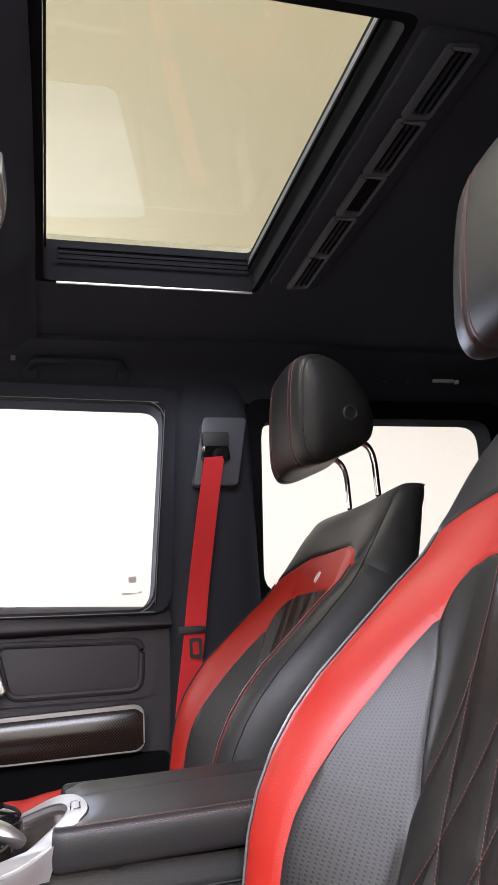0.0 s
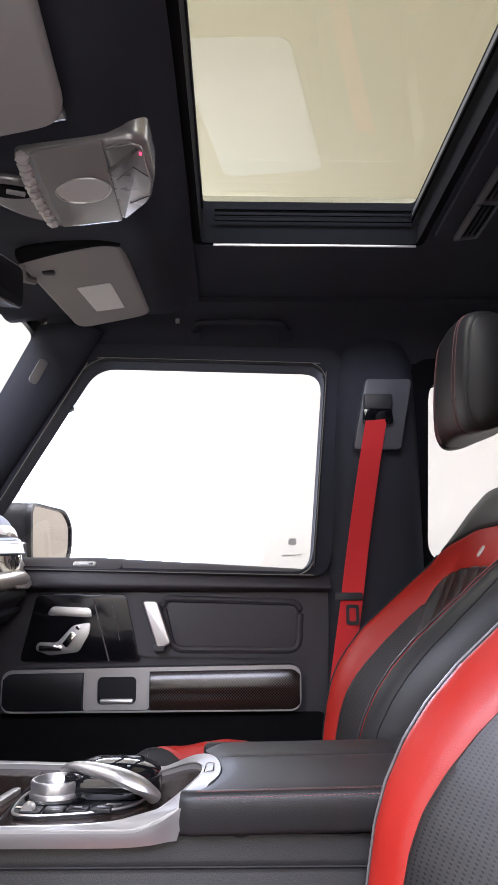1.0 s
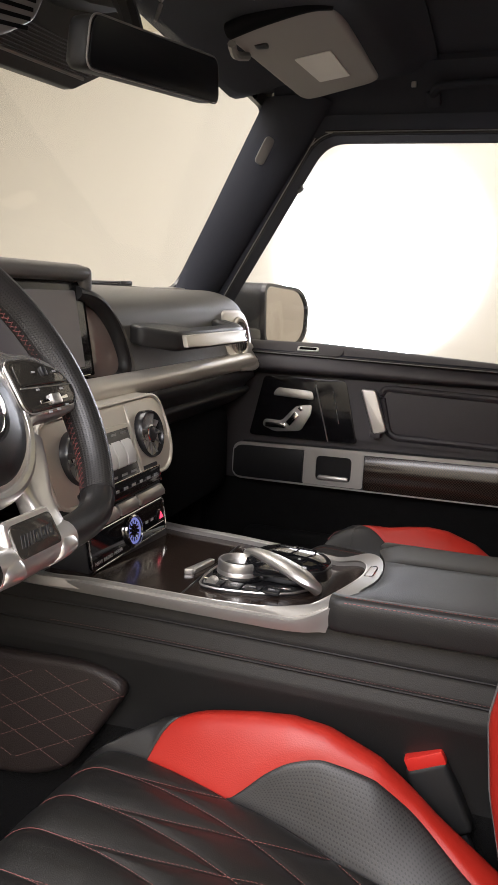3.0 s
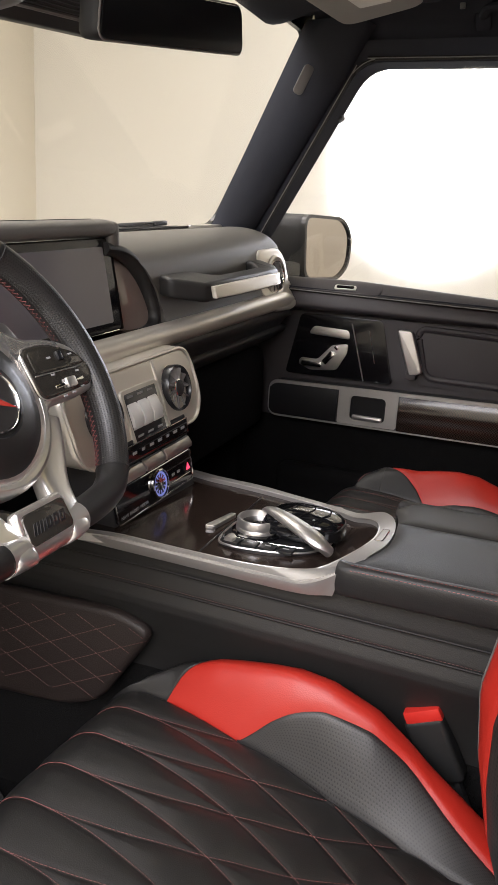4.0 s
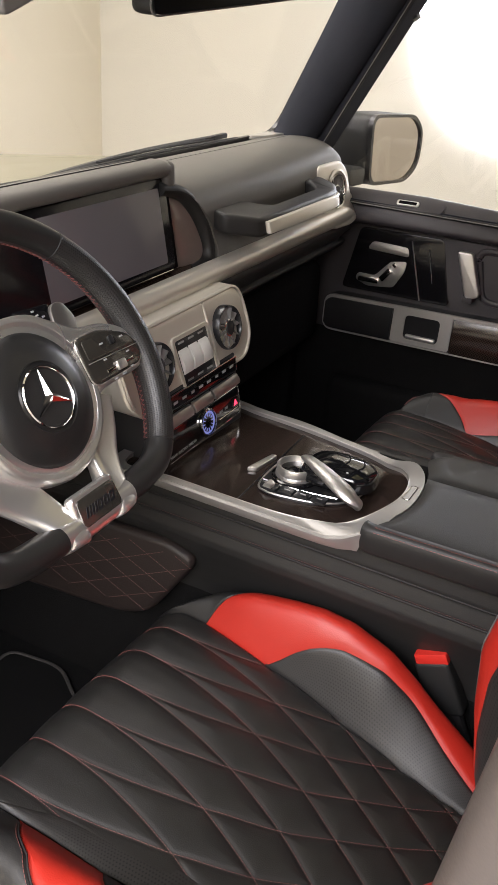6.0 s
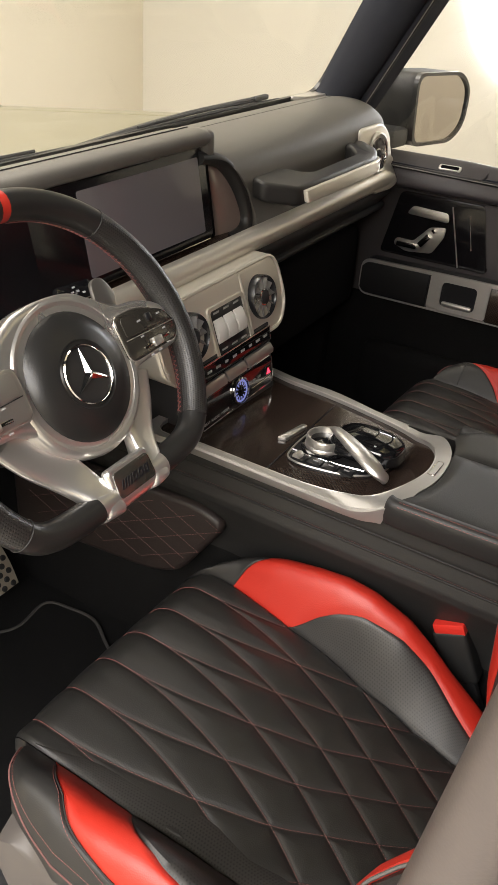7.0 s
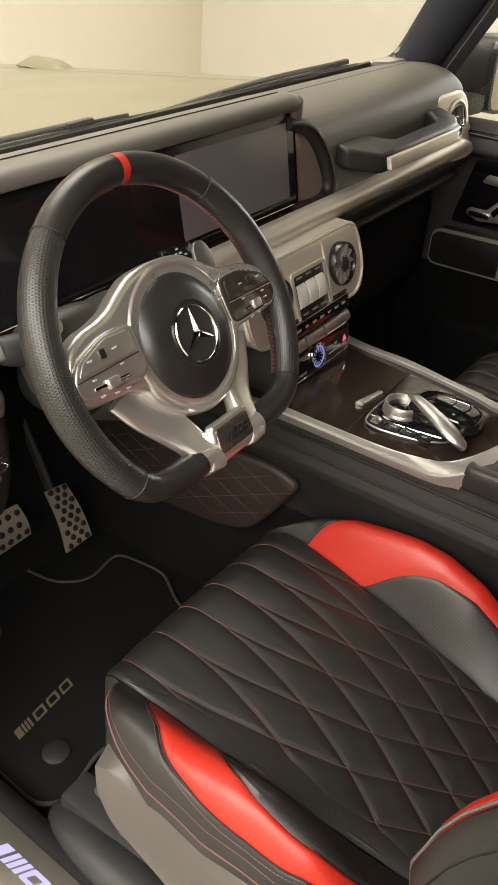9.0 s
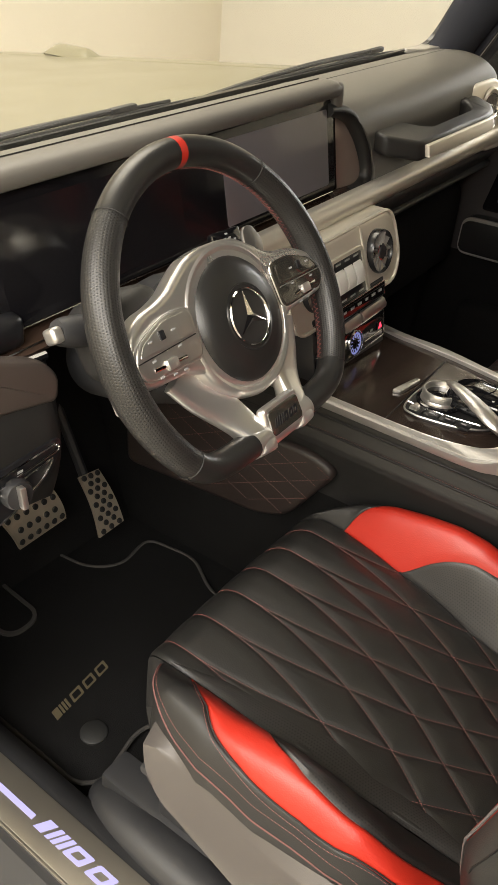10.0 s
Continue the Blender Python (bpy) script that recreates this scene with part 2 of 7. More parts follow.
def merge(bm, b):
    if bm is None:
        return b
    me = bpy.data.meshes.new("joined")
    b.to_mesh(me)
    b.free()
    bm.from_mesh(me)
    bpy.data.meshes.remove(me)
    return bm


def prism(outline, at, a, b, r=0.003, seg=2, bm=None):
    """A closed outline of (p, q) pushed from a to b: at(p, q, h) gives the place."""
    m = bmesh.new()
    lo = [m.verts.new(at(p, q, a)) for p, q in outline]
    hi = [m.verts.new(at(p, q, b)) for p, q in outline]
    n = len(outline)
    caps = [m.faces.new(lo[::-1]), m.faces.new(hi)]
    for i in range(n):
        m.faces.new((lo[i], lo[(i + 1) % n], hi[(i + 1) % n], hi[i]))
    bmesh.ops.recalc_face_normals(m, faces=m.faces)
    if r:
        edges = {e for f in caps for e in f.edges}
        bmesh.ops.bevel(m, geom=list(edges), offset=r, segments=seg, profile=0.6, affect="EDGES")
    return merge(bm, m)


def curve(points, n=8, closed=False):
    """A smooth line through points (Catmull-Rom)."""
    p = [Vector(q) for q in points]
    out = []
    count = len(p) if closed else len(p) - 1
    for i in range(count):
        a, b, c, d = (p[(i + k) % len(p)] if closed else p[min(max(i + k, 0), len(p) - 1)] for k in (-1, 0, 1, 2))
        for j in range(n):
            t = j / n
            out.append(0.5 * (2 * b + (c - a) * t + (2 * a - 5 * b + 4 * c - d) * t * t + (3 * b - a - 3 * c + d) * t ** 3))
    return out if closed else out + [p[-1]]


def tube(points, r, seg=8, closed=False, bm=None, flat=1.0, up=(0, 0, 1)):
    """A round bar along points; r a number or a function of 0..1."""
    bm = bm or bmesh.new()
    p = [Vector(q) for q in points]
    n, rings = len(p), []
    uvl = bm.loops.layers.uv.verify()
    for i in range(n):
        d = (p[(i + 1) % n] - p[i - 1]) if closed else (p[min(i + 1, n - 1)] - p[max(i - 1, 0)])
        d.normalize()
        side = d.cross(Vector(up))
        if side.length < 1e-3:
            side = d.cross(Vector((1, 0, 0)))
        side.normalize()
        top = side.cross(d)
        rr = r(i / max(1, n - 1)) if callable(r) else r
        rings.append([bm.verts.new(p[i] + side * math.cos(a) * rr + top * math.sin(a) * rr * flat) for a in (math.tau * k / seg for k in range(seg))])
    for i in range(n if closed else n - 1):
        for k in range(seg):
            bm.faces.new((rings[i][k], rings[i][(k + 1) % seg], rings[(i + 1) % n][(k + 1) % seg], rings[(i + 1) % n][k]))
    if not closed:
        bm.faces.new(rings[0][::-1]), bm.faces.new(rings[-1])
    return bm


def lathe(profile, m=None, seg=32, bm=None):
    """Turns (radius, height) pairs round the z axis, then places the result by m."""
    b = bmesh.new()
    rings = [[b.verts.new((r * math.cos(math.tau * k / seg), r * math.sin(math.tau * k / seg), h)) for k in range(seg)] for r, h in profile]
    for i in range(len(rings) - 1):
        for k in range(seg):
            b.faces.new((rings[i][k], rings[i][(k + 1) % seg], rings[i + 1][(k + 1) % seg], rings[i + 1][k]))
    b.faces.new(rings[0][::-1]), b.faces.new(rings[-1])
    b.transform(m or Matrix())
    return merge(bm, b)


def round_rect(w, h, r, n=5):
    """The outline of a rectangle w x h with corners of radius r, as (p, q) pairs."""
    out = []
    for cx, cy, a0 in ((w / 2 - r, h / 2 - r, 0), (-w / 2 + r, h / 2 - r, 90), (-w / 2 + r, -h / 2 + r, 180), (w / 2 - r, -h / 2 + r, 270)):
        for k in range(n + 1):
            a = radians(a0 + 90 * k / n)
            out.append((cx + r * math.cos(a), cy + r * math.sin(a)))
    return out


def round_poly(pts, r, n=5):
    """A polygon with each corner rounded by about r."""
    out, k = [], len(pts)
    for i in range(k):
        a, b, c = (Vector((*pts[(i + j) % k], 0)) for j in (-1, 0, 1))
        d = min(r, 0.45 * (a - b).length, 0.45 * (c - b).length)
        s, e = b + (a - b).normalized() * d, b + (c - b).normalized() * d
        for j in range(n + 1):
            t = j / n
            q = (1 - t) ** 2 * s + 2 * t * (1 - t) * b + t * t * e
            out.append((q.x, q.y))
    return out


def ring_plate(outer, inner, at, a, b, bm=None, r=0.0):
    """A plate with a hole: two outlines with the same number of points, pushed from a to b."""
    m = bmesh.new()
    n = len(outer)
    rows = [[m.verts.new(at(p, q, h)) for p, q in o] for o, h in ((outer, a), (inner, a), (inner, b), (outer, b))]
    for i in range(n):
        j = (i + 1) % n
        for k in range(4):
            x, y = rows[k], rows[(k + 1) % 4]
            m.faces.new((x[i], x[j], y[j], y[i]))
    bmesh.ops.recalc_face_normals(m, faces=m.faces)
    return merge(bm, m)


def smooth(a, b, x):
    t = min(1.0, max(0.0, (x - a) / (b - a)))
    return t * t * (3 - 2 * t)


def lerp(table, x):
    """A value from a short table of (x, value), with soft joints."""
    if x <= table[0][0]:
        return table[0][1]
    for (a, p), (b, q) in zip(table, table[1:]):
        if x <= b:
            return p + (q - p) * (x - a) / (b - a)
    return table[-1][1]


def glide(table, x):
    """Like lerp, but a smooth curve through the table's points."""
    if x <= table[0][0]:
        return table[0][1]
    if x >= table[-1][0]:
        return table[-1][1]
    n = len(table)
    slope = [(table[min(n - 1, i + 1)][1] - table[max(0, i - 1)][1]) / (table[min(n - 1, i + 1)][0] - table[max(0, i - 1)][0]) for i in range(n)]
    for i in range(n - 1):
        (a, p), (b, q) = table[i], table[i + 1]
        if x <= b:
            w = b - a
            k = (x - a) / w
            return p * (2 * k ** 3 - 3 * k * k + 1) + q * (3 * k * k - 2 * k ** 3) + w * slope[i] * (k ** 3 - 2 * k * k + k) + w * slope[i + 1] * (k ** 3 - k * k)
    return table[-1][1]


def stitches(lines, length=0.0042, gap=0.0022, r=0.00045, bm=None):
    """Short threads along each polyline of (point, normal)."""
    bm = bm or bmesh.new()
    for line in lines:
        run, on = 0.0, None
        pts = [Vector(p) for p in line]
        total = sum((b - a).length for a, b in zip(pts, pts[1:]))
        count = int(total / (length + gap))
        marks, acc, i = [], 0.0, 0
        for k in range(count):
            for d in (k * (length + gap), k * (length + gap) + length):
                while i < len(pts) - 2 and acc + (pts[i + 1] - pts[i]).length < d:
                    acc += (pts[i + 1] - pts[i]).length
                    i += 1
                seg = (pts[i + 1] - pts[i])
                marks.append(pts[i] + seg * ((d - acc) / max(1e-6, seg.length)))
        for a, b in zip(marks[::2], marks[1::2]):
            d = (b - a).normalized()
            side = d.cross(Vector((0.3, 0.2, 1))).normalized() * r
            top = side.cross(d).normalized() * r
            v = [bm.verts.new(q) for q in (a + side, a + top, a - side, a - top, b + side, b + top, b - side, b - top)]
            for k in range(4):
                bm.faces.new((v[k], v[(k + 1) % 4], v[4 + (k + 1) % 4], v[4 + k]))
    return bm


def letters(text, size, m, material, parent, name="lettering", depth=0.0008, shear=0.0, bold=0.0):
    """Raised lettering as a mesh of its own."""
    c = bpy.data.curves.new(name, "FONT")
    c.body, c.size, c.extrude, c.shear, c.offset = text, size, depth, shear, bold
    c.align_x, c.align_y = "CENTER", "CENTER"
    c.resolution_u = 3
    tmp = new("tmp_text", c)
    dg = bpy.context.evaluated_depsgraph_get()
    me = bpy.data.meshes.new_from_object(tmp.evaluated_get(dg))
    bpy.data.objects.remove(tmp)
    bpy.data.curves.remove(c)
    me.transform(m)
    me.materials.clear()
    me.materials.append(material)
    return part(name, me, material, parent)


# ---- the studio round the car ----
def slab(name, c, s, material, label, category, kind="structure"):
    return tagged(part(name, rbox(c, s, 0), material), label, category, kind=kind)


slab("ground", (0.3, -0.6, -0.05), (8.0, 9.4, 0.1), GROUND, "grey painted studio floor under the car", "floor")
slab("wall_front", (-3.56, -0.6, 1.7), (0.2, 8.8, 3.6), WALL, "cream studio wall ahead of the bonnet", "wall")
slab("wall_right", (0.3, 3.80, 1.7), (7.9, 0.2, 3.6), WHITEWALL, "white studio wall lit by a softbox", "wall")
slab("wall_back", (4.2, -0.6, 1.7), (0.2, 8.8, 3.6), WALL, "cream studio wall behind the car", "wall")
slab("wall_left", (0.3, -5.0, 1.7), (7.9, 0.2, 3.6), WALL, "cream studio wall beside the driver's door", "wall")
slab("ceiling", (0.3, -0.6, 3.35), (8.0, 9.4, 0.1), CEILING, "plain cream studio ceiling above the sunroof", "ceiling")
# thin four-sided patch just below the ceiling sheet, slightly paler than it
tagged(part("ceiling_patch", prism(round_poly([(-0.14, 1.487), (0.292, 1.468), (0.52, 2.345), (0.046, 2.416)], 0.06), lambda p, q, h: (p, q, 3.302 - h), 0, 0.004, 0), PALECEIL), "pale rounded patch set under the studio ceiling", "panel", kind="structure")
soft = thing("studio_softbox", (-0.60, 3.70, 1.92), "large round glowing softbox on the white wall", "studio lamp")
part("softbox_face", lathe([(0.62, -0.012), (0.62, 0.01), (0.61, 0.016), (0.0, 0.017)], look((-0.60, 3.69, 1.92), (-0.60, 10, 1.92)), 64), SOFTGLOW, soft, "glowing diffuser")


# ---- shell of the car ----
def side_y(z):
    """The side glass leans inward as it rises."""
    return 0.793 - 0.12 * (z - 1.344)


def on_side(sgn):
    return lambda p, q, h: Vector((p, sgn * (side_y(q) + h), q))


FRONT_OPEN = [(-0.50, 1.352), (-0.222, 1.802), (0.302, 1.792), (0.270, 1.336)]
FRONT_EDGE = [(-0.575, 1.335), (-0.245, 1.842), (0.345, 1.832), (0.310, 1.325)]
REAR_OPEN = [(0.528, 1.357), (0.536, 1.768), (1.155, 1.765), (1.165, 1.357)]
REAR_EDGE = [(0.490, 1.325), (0.495, 1.812), (1.200, 1.812), (1.210, 1.325)]


def passenger_door():
    e = tagged(new("door_1"), "closed black leather passenger door with carbon trim", "car door", kind="structure")
    at = on_side(1)
    part("window_frame", ring_plate(round_poly(FRONT_EDGE, 0.05), round_poly(FRONT_OPEN, 0.045), at, -0.045, 0.02), LINER, e)
    lip = curve([at(p, q, -0.046) for p, q in round_poly([(x * 1.012 + 0.0, 1.58 + (z - 1.58) * 1.03) for x, z in FRONT_OPEN], 0.05)], 2, True)
    part("window_seal", tube(lip, 0.0045, 6, True), RUBBER, e)
    part("seal_line", tube([p + Vector((0, -0.0045, 0)) for p in lip], 0.0011, 5, True), GREYPLASTIC, e)
    part("pane", prism(FRONT_EDGE, at, 0.0, 0.004, 0), GLASS, e, "clear side window glass").visible_shadow = False
    # inner skin
    part("door_skin", prism(round_poly([(-0.60, 0.62), (-0.57, 1.35), (0.312, 1.33), (0.285, 0.62)], 0.02), lambda p, q, h: (p, h, q), 0.775, 0.84, 0), DOORSKIN, e)

    def shelf(u, v):
        # the rolled shoulder under the window
        x = -0.585 + 0.895 * u
        prof = curve([(0.80, 1.366, 0), (0.783, 1.369, 0), (0.767, 1.361, 0), (0.749, 1.341, 0), (0.739, 1.318, 0), (0.742, 1.301, 0), (0.776, 1.292, 0)], 4)
        p = prof[round(v * (len(prof) - 1))]
        return Vector((x, p.x, p.y - 0.055 * max(0, x + 0.2) * smooth(1.290, 1.350, p.y)))

    part("shoulder", grid(shelf, 40, 24), DOORSKIN, e)
    ledge = lambda p, q, h: (-0.230 + p, 0.757 + 0.72 * q - 0.69 * h, 1.3515 + 0.69 * q + 0.72 * h)
    part("sill_button_base", prism(round_rect(0.16, 0.030, 0.012), ledge, -0.006, 0.002, 0.001), DOORSKIN, e)
    part("lock_button", prism(round_rect(0.05, 0.013, 0.004), lambda p, q, h: ledge(p - 0.002, q, h), 0.001, 0.005, 0.001), ALU, e, "small chrome switch")
    part("lock_slot", prism(round_rect(0.040, 0.008, 0.002), lambda p, q, h: ledge(p - 0.002, q, h), 0.005, 0.0056, 0), PIANO, e)
    # raised leather surround and sunk pad
    wall = lambda p, q, h: (p, 0.775 - h, q)
    out = round_poly([(-0.12, 1.155), (-0.155, 1.292), (0.285, 1.286), (0.270, 1.150)], 0.03)
    inn = round_poly([(-0.035, 1.170), (-0.062, 1.279), (0.246, 1.270), (0.240, 1.168)], 0.025)
    part("pad_surround", ring_plate(out, inn, wall, 0, 0.010), DOORSKIN, e)
    part("pad_roll", tube([wall(p, q, 0.010) for p, q in inn], 0.0075, 8, True), DOORSKIN, e)
    part("door_pad", prism([(x * 0.985 + 0.001, 1.223 + (z - 1.223) * 0.97) for x, z in inn], wall, 0, 0.010, 0.006, 3), DOORSKIN, e, "soft leather door insert")
    part("gloss_panel", prism(round_poly([(-0.365, 1.145), (-0.335, 1.288), (-0.140, 1.288), (-0.105, 1.145)], 0.012), wall, 0, 0.012, 0.002), SCREEN, e, "gloss black switch panel")
    part("chrome_line", tube([(-0.210, 0.7605, 1.275), (-0.172, 0.7605, 1.147)], 0.0016, 6), ALU, e)
    part("chrome_edge", tube([(-0.168, 0.7615, 1.262), (-0.150, 0.7615, 1.19)], 0.0008, 6), ALU, e)
    part("memory_switch", prism(round_poly([(-0.311, 1.243), (-0.300, 1.262), (-0.216, 1.259), (-0.211, 1.238)], 0.008), wall, 0.012, 0.017, 0.0015), ALU, e, "satin metal memory switch")
    seat_icon = prism(round_poly([(-0.332, 1.170), (-0.327, 1.186), (-0.285, 1.185), (-0.252, 1.222), (-0.214, 1.228), (-0.216, 1.205), (-0.238, 1.165), (-0.300, 1.158)], 0.008), wall, 0.012, 0.017, 0.0015)
    sw = part("seat_switch", seat_icon, ALU, e, "seat-shaped satin metal switch")
    part("switch_cushion", rbox((-0.298, 0.756, 1.174), (0.05, 0.008, 0.012), 0.003), CHROME, sw)
    part("switch_back", rbox((-0.258, 0.756, 1.192), (0.014, 0.008, 0.034), 0.003, m=pose(0, 0, 0, 0, 38, 0)), CHROME, sw)
    part("switch_head", rbox((-0.240, 0.756, 1.217), (0.010, 0.008, 0.008), 0.002, m=pose(0, 0, 0, 0, 38, 0)), CHROME, sw)
    # door opener
    h = part("door_handle", prism(round_poly([(-0.102, 1.274), (-0.068, 1.274), (-0.036, 1.184), (-0.066, 1.172)], 0.008), wall, 0.020, 0.038, 0.004, 3), ALU, e, "satin metal door opener")
    part("handle_mount", rbox((-0.062, 0.752, 1.175), (0.024, 0.03, 0.016), 0.004), DOORSKIN, h)
    # trim bar with frame, tray, pull and carbon
    f_out = round_poly([(-0.392, 1.043), (-0.392, 1.130), (0.242, 1.141), (0.242, 1.047)], 0.026, 6)
    f_in = round_poly([(-0.389, 1.046), (-0.389, 1.1225), (0.239, 1.1325), (0.239, 1.050)], 0.024, 6)
    part("bar_body", prism(f_out, wall, -0.002, 0.036, 0.003), PLASTIC, e)
    part("bar_frame", ring_plate(f_out, f_in, wall, 0.034, 0.0425), SATIN, e, "bright frame of the trim bar")
    def inlay(x0, x1, belly):
        # a gently bellied strip that fills the frame between x0 and x1
        def f(u, v):
            x = x0 + (x1 - x0) * u
            lo, hi = 1.0485 + 0.004 * (x + 0.389), 1.1205 + 0.0175 * (x + 0.389)
            end = min(1.0, min(x + 0.392, 0.242 - x) / 0.022)
            k = math.sqrt(max(0.0, 1 - (1 - end) ** 2)) if end < 1 else 1.0
            mid = (lo + hi) / 2
            return Vector((x, 0.775 - 0.034 - belly * (1 - (2 * v - 1) ** 2) - 0.004, mid + (hi - lo) * (v - 0.5) * (0.45 + 0.55 * k)))
        return solid(grid(f, 40, 12), 0.004)

    part("bar_carbon", inlay(-0.078, 0.238, 0.007), CARBON, e, "glossy carbon fibre inlay")
    part("bar_tray", inlay(-0.388, -0.2215, 0.004), GLOSSBLACK, e, "gloss black cover")
    p_out = round_poly([(-0.219, 1.048), (-0.219, 1.128), (-0.081, 1.130), (-0.081, 1.050)], 0.006, 5)
    p_in = round_poly([(-0.190, 1.060), (-0.190, 1.116), (-0.108, 1.117), (-0.108, 1.061)], 0.012, 5)
    part("pull_frame", ring_plate(p_out, p_in, wall, 0.020, 0.0405), SATIN, e, "satin metal pull cup frame")
    part("pull_cup", prism(p_in, wall, 0.034, 0.0365, 0), DARKPAINT, e)
    part("pull_lip", rbox((-0.149, 0.737, 1.0665), (0.07, 0.012, 0.010), 0.004), ALU, e)
    # pocket below, in carpet black for the shade it sits in
    part("door_pocket", rbox((-0.06, 0.755, 0.80), (0.60, 0.06, 0.26), 0.03, 3), CARPET, e)
    # near-black sheet that stands in for the shade on the lower door
    part("lower_shade_sheet", prism(round_poly([(-0.60, 0.62), (-0.59, 1.036), (0.30, 1.040), (0.285, 0.62)], 0.02), lambda p, q, h: (p, h, q), 0.767, 0.7755, 0.002), CARPET, e)
    for x, z, w in ((0.221, 1.374, 0.030), (0.246, 1.376, 0.012), (0.230, 1.405, 0.018)):
        part("window_mark", prism(round_rect(w, 0.004 if z < 1.4 else 0.014, 0.0015), lambda p, q, h: at(x + p, z + q, h), -0.003, -0.001, 0), WHITECAP, e)
    return e


passenger_door()


def rear_door():
    e = tagged(new("door_2"), "closed black rear passenger door with window", "car door", kind="structure")
    at = on_side(1)
    part("window_frame", ring_plate(round_poly(REAR_EDGE, 0.05), round_poly(REAR_OPEN, 0.05), at, -0.045, 0.02), SEAL, e)
    part("pane", prism(REAR_EDGE, at, 0.0, 0.004, 0), GLASS, e, "clear rear side glass").visible_shadow = False
    part("door_skin", prism([(0.47, 0.60), (0.47, 1.34), (1.22, 1.34), (1.22, 0.60)], lambda p, q, h: (p, h, q), 0.76, 0.84, 0.004), DOORSKIN, e)
    # upright black panel with slim release strip near the pillar
    part("release_strip", rbox((0.515, 0.752, 1.43), (0.014, 0.014, 0.10), 0.004), PIANO, e)


rear_door()


def pillar_b(sgn):
    e = tagged(new("pillar_centre"), "dark centre pillar between the doors", "pillar", kind="structure")
    if sgn > 0:
        part("pillar_base", rbox((0.385, sgn * 0.815, 1.00), (0.19, 0.05, 0.80), 0.006), PLASTIC, e)

    def f(u, v):
        z = 0.60 + 1.33 * v
        w = 0.230 - 0.02 * v
        x = 0.305 + w * u + 0.005 * v
        y = 0.700 - 0.02 * math.sin(math.pi * u) - 0.02 * smooth(0.5, 1.0, v) + 0.07 * abs(2 * u - 1) ** 6 + 0.035 * smooth(0.87, 0.95, v)
        return Vector((x, sgn * y, z))

    part("pillar_trim", solid(grid(f, 16, 40), 0.03), LINER, e)
    return e


pillar_b(1)
left_pillar = pillar_b(-1)
jamb_x = lambda z: 0.242 + 0.0866 * (z - 1.2)


def jamb(u, v):
    # door jamb behind the open driver's door, curving inward
    z = 0.64 + 1.26 * v
    return Vector((jamb_x(z) + 0.016 + 0.30 * u, -0.792 + 0.05 * (1 - u) ** 3 - 0.03 * u, z))


part("door_jamb", solid(grid(jamb, 14, 24), 0.02), JAMB, left_pillar, "taupe door jamb trim")
part("door_seal", tube([(jamb_x(0.64 + 0.0525 * k) + 0.009, -0.786, 0.64 + 0.0525 * k) for k in range(25)], 0.011, 10), JAMB, left_pillar, "taupe rubber door seal")


def pillar_a(sgn):
    e = tagged(new("pillar_front"), "slanted dark windscreen pillar", "pillar", kind="structure")
    gx = lambda z: -0.347 + (z - 1.847) * 0.478

    def f(u, v):
        z = 1.33 + 0.545 * v
        a = Vector((gx(z), 0.690 - 0.02 * (1.85 - z), z))
        dx = -0.575 + (z - 1.335) * (0.33 / 0.507)
        b = Vector((dx + 0.012, side_y(z) - 0.040, z))
        p = a.lerp(b, u)
        push = 0.022 * math.sin(math.pi * u) ** 0.7
        p += Vector((0.75, -0.66, 0)) * push
        return Vector((p.x, sgn * p.y, p.z))

    part("pillar_trim", solid(grid(f, 14, 20), 0.02), LINER, e, "suede-covered pillar trim")
    if sgn > 0:
        n = Vector((0.75, -0.62, 0.2)).normalized()
        c = Vector((-0.332, 0.654, 1.764))
        ax = Vector((0.42, 0.05, 0.9)).normalized()
        sx = n.cross(ax).normalized()
        part("pillar_badge", prism(round_rect(0.022, 0.058, 0.008), lambda p, q, h: c + sx * p + ax * q + n * h, 0, 0.004, 0.001), GREYPLASTIC, e, "small grey oval cap")
    return e


pillar_a(1), pillar_a(-1)

# ---- roof lining with the sunroof opening ----
lining = tagged(new("roof_lining"), "dark suede roof lining with sunroof opening", "headliner", kind="structure")
flat = lambda p, q, h: (p, q, h)
hole = round_poly([(0.021, -0.345), (0.021, 0.345), (0.440, 0.345), (0.440, -0.345)], 0.02, 4)
rim0 = round_poly([(-0.365, -0.60), (-0.365, 0.60), (1.80, 0.60), (1.80, -0.60)], 0.03, 4)
part("lining_sheet", ring_plate(rim0, hole, flat, 1.912, 1.932), LINER, lining)
for sgn in (1, -1):
    def cove(u, v, sgn=sgn):
        p = curve([(0.585, 1.9125, 0), (0.64, 1.903, 0), (0.690, 1.880, 0), (0.716, 1.846, 0), (0.722, 1.806, 0)], 4)[round(v * 16)]
        front = -0.342 + (p.y - 1.847) * 0.478
        return Vector((front + (1.80 - front) * u, sgn * p.x, p.y))
    part("lining_side", solid(grid(cove, 30, 16), 0.012), LINER, lining)


def header(u, v):
    # the lining drops towards the windscreen and round the lamp console
    y = -0.68 + 1.36 * u
    x = 0.020 - 0.395 * v
    drop = 0.040 * smooth(0.0, 0.22, v) * smooth(1.0, 0.80, abs(2 * u - 1)) + 0.022 * smooth(0.72, 1.0, v) + 0.018 * smooth(0.32, 0.14, abs(y)) * smooth(0.0, 0.10, v) * smooth(0.98, 0.70, v)
    return Vector((x, y, 1.9115 - drop))


part("lining_front", solid(grid(header, 40, 24), 0.008), LINER, lining)


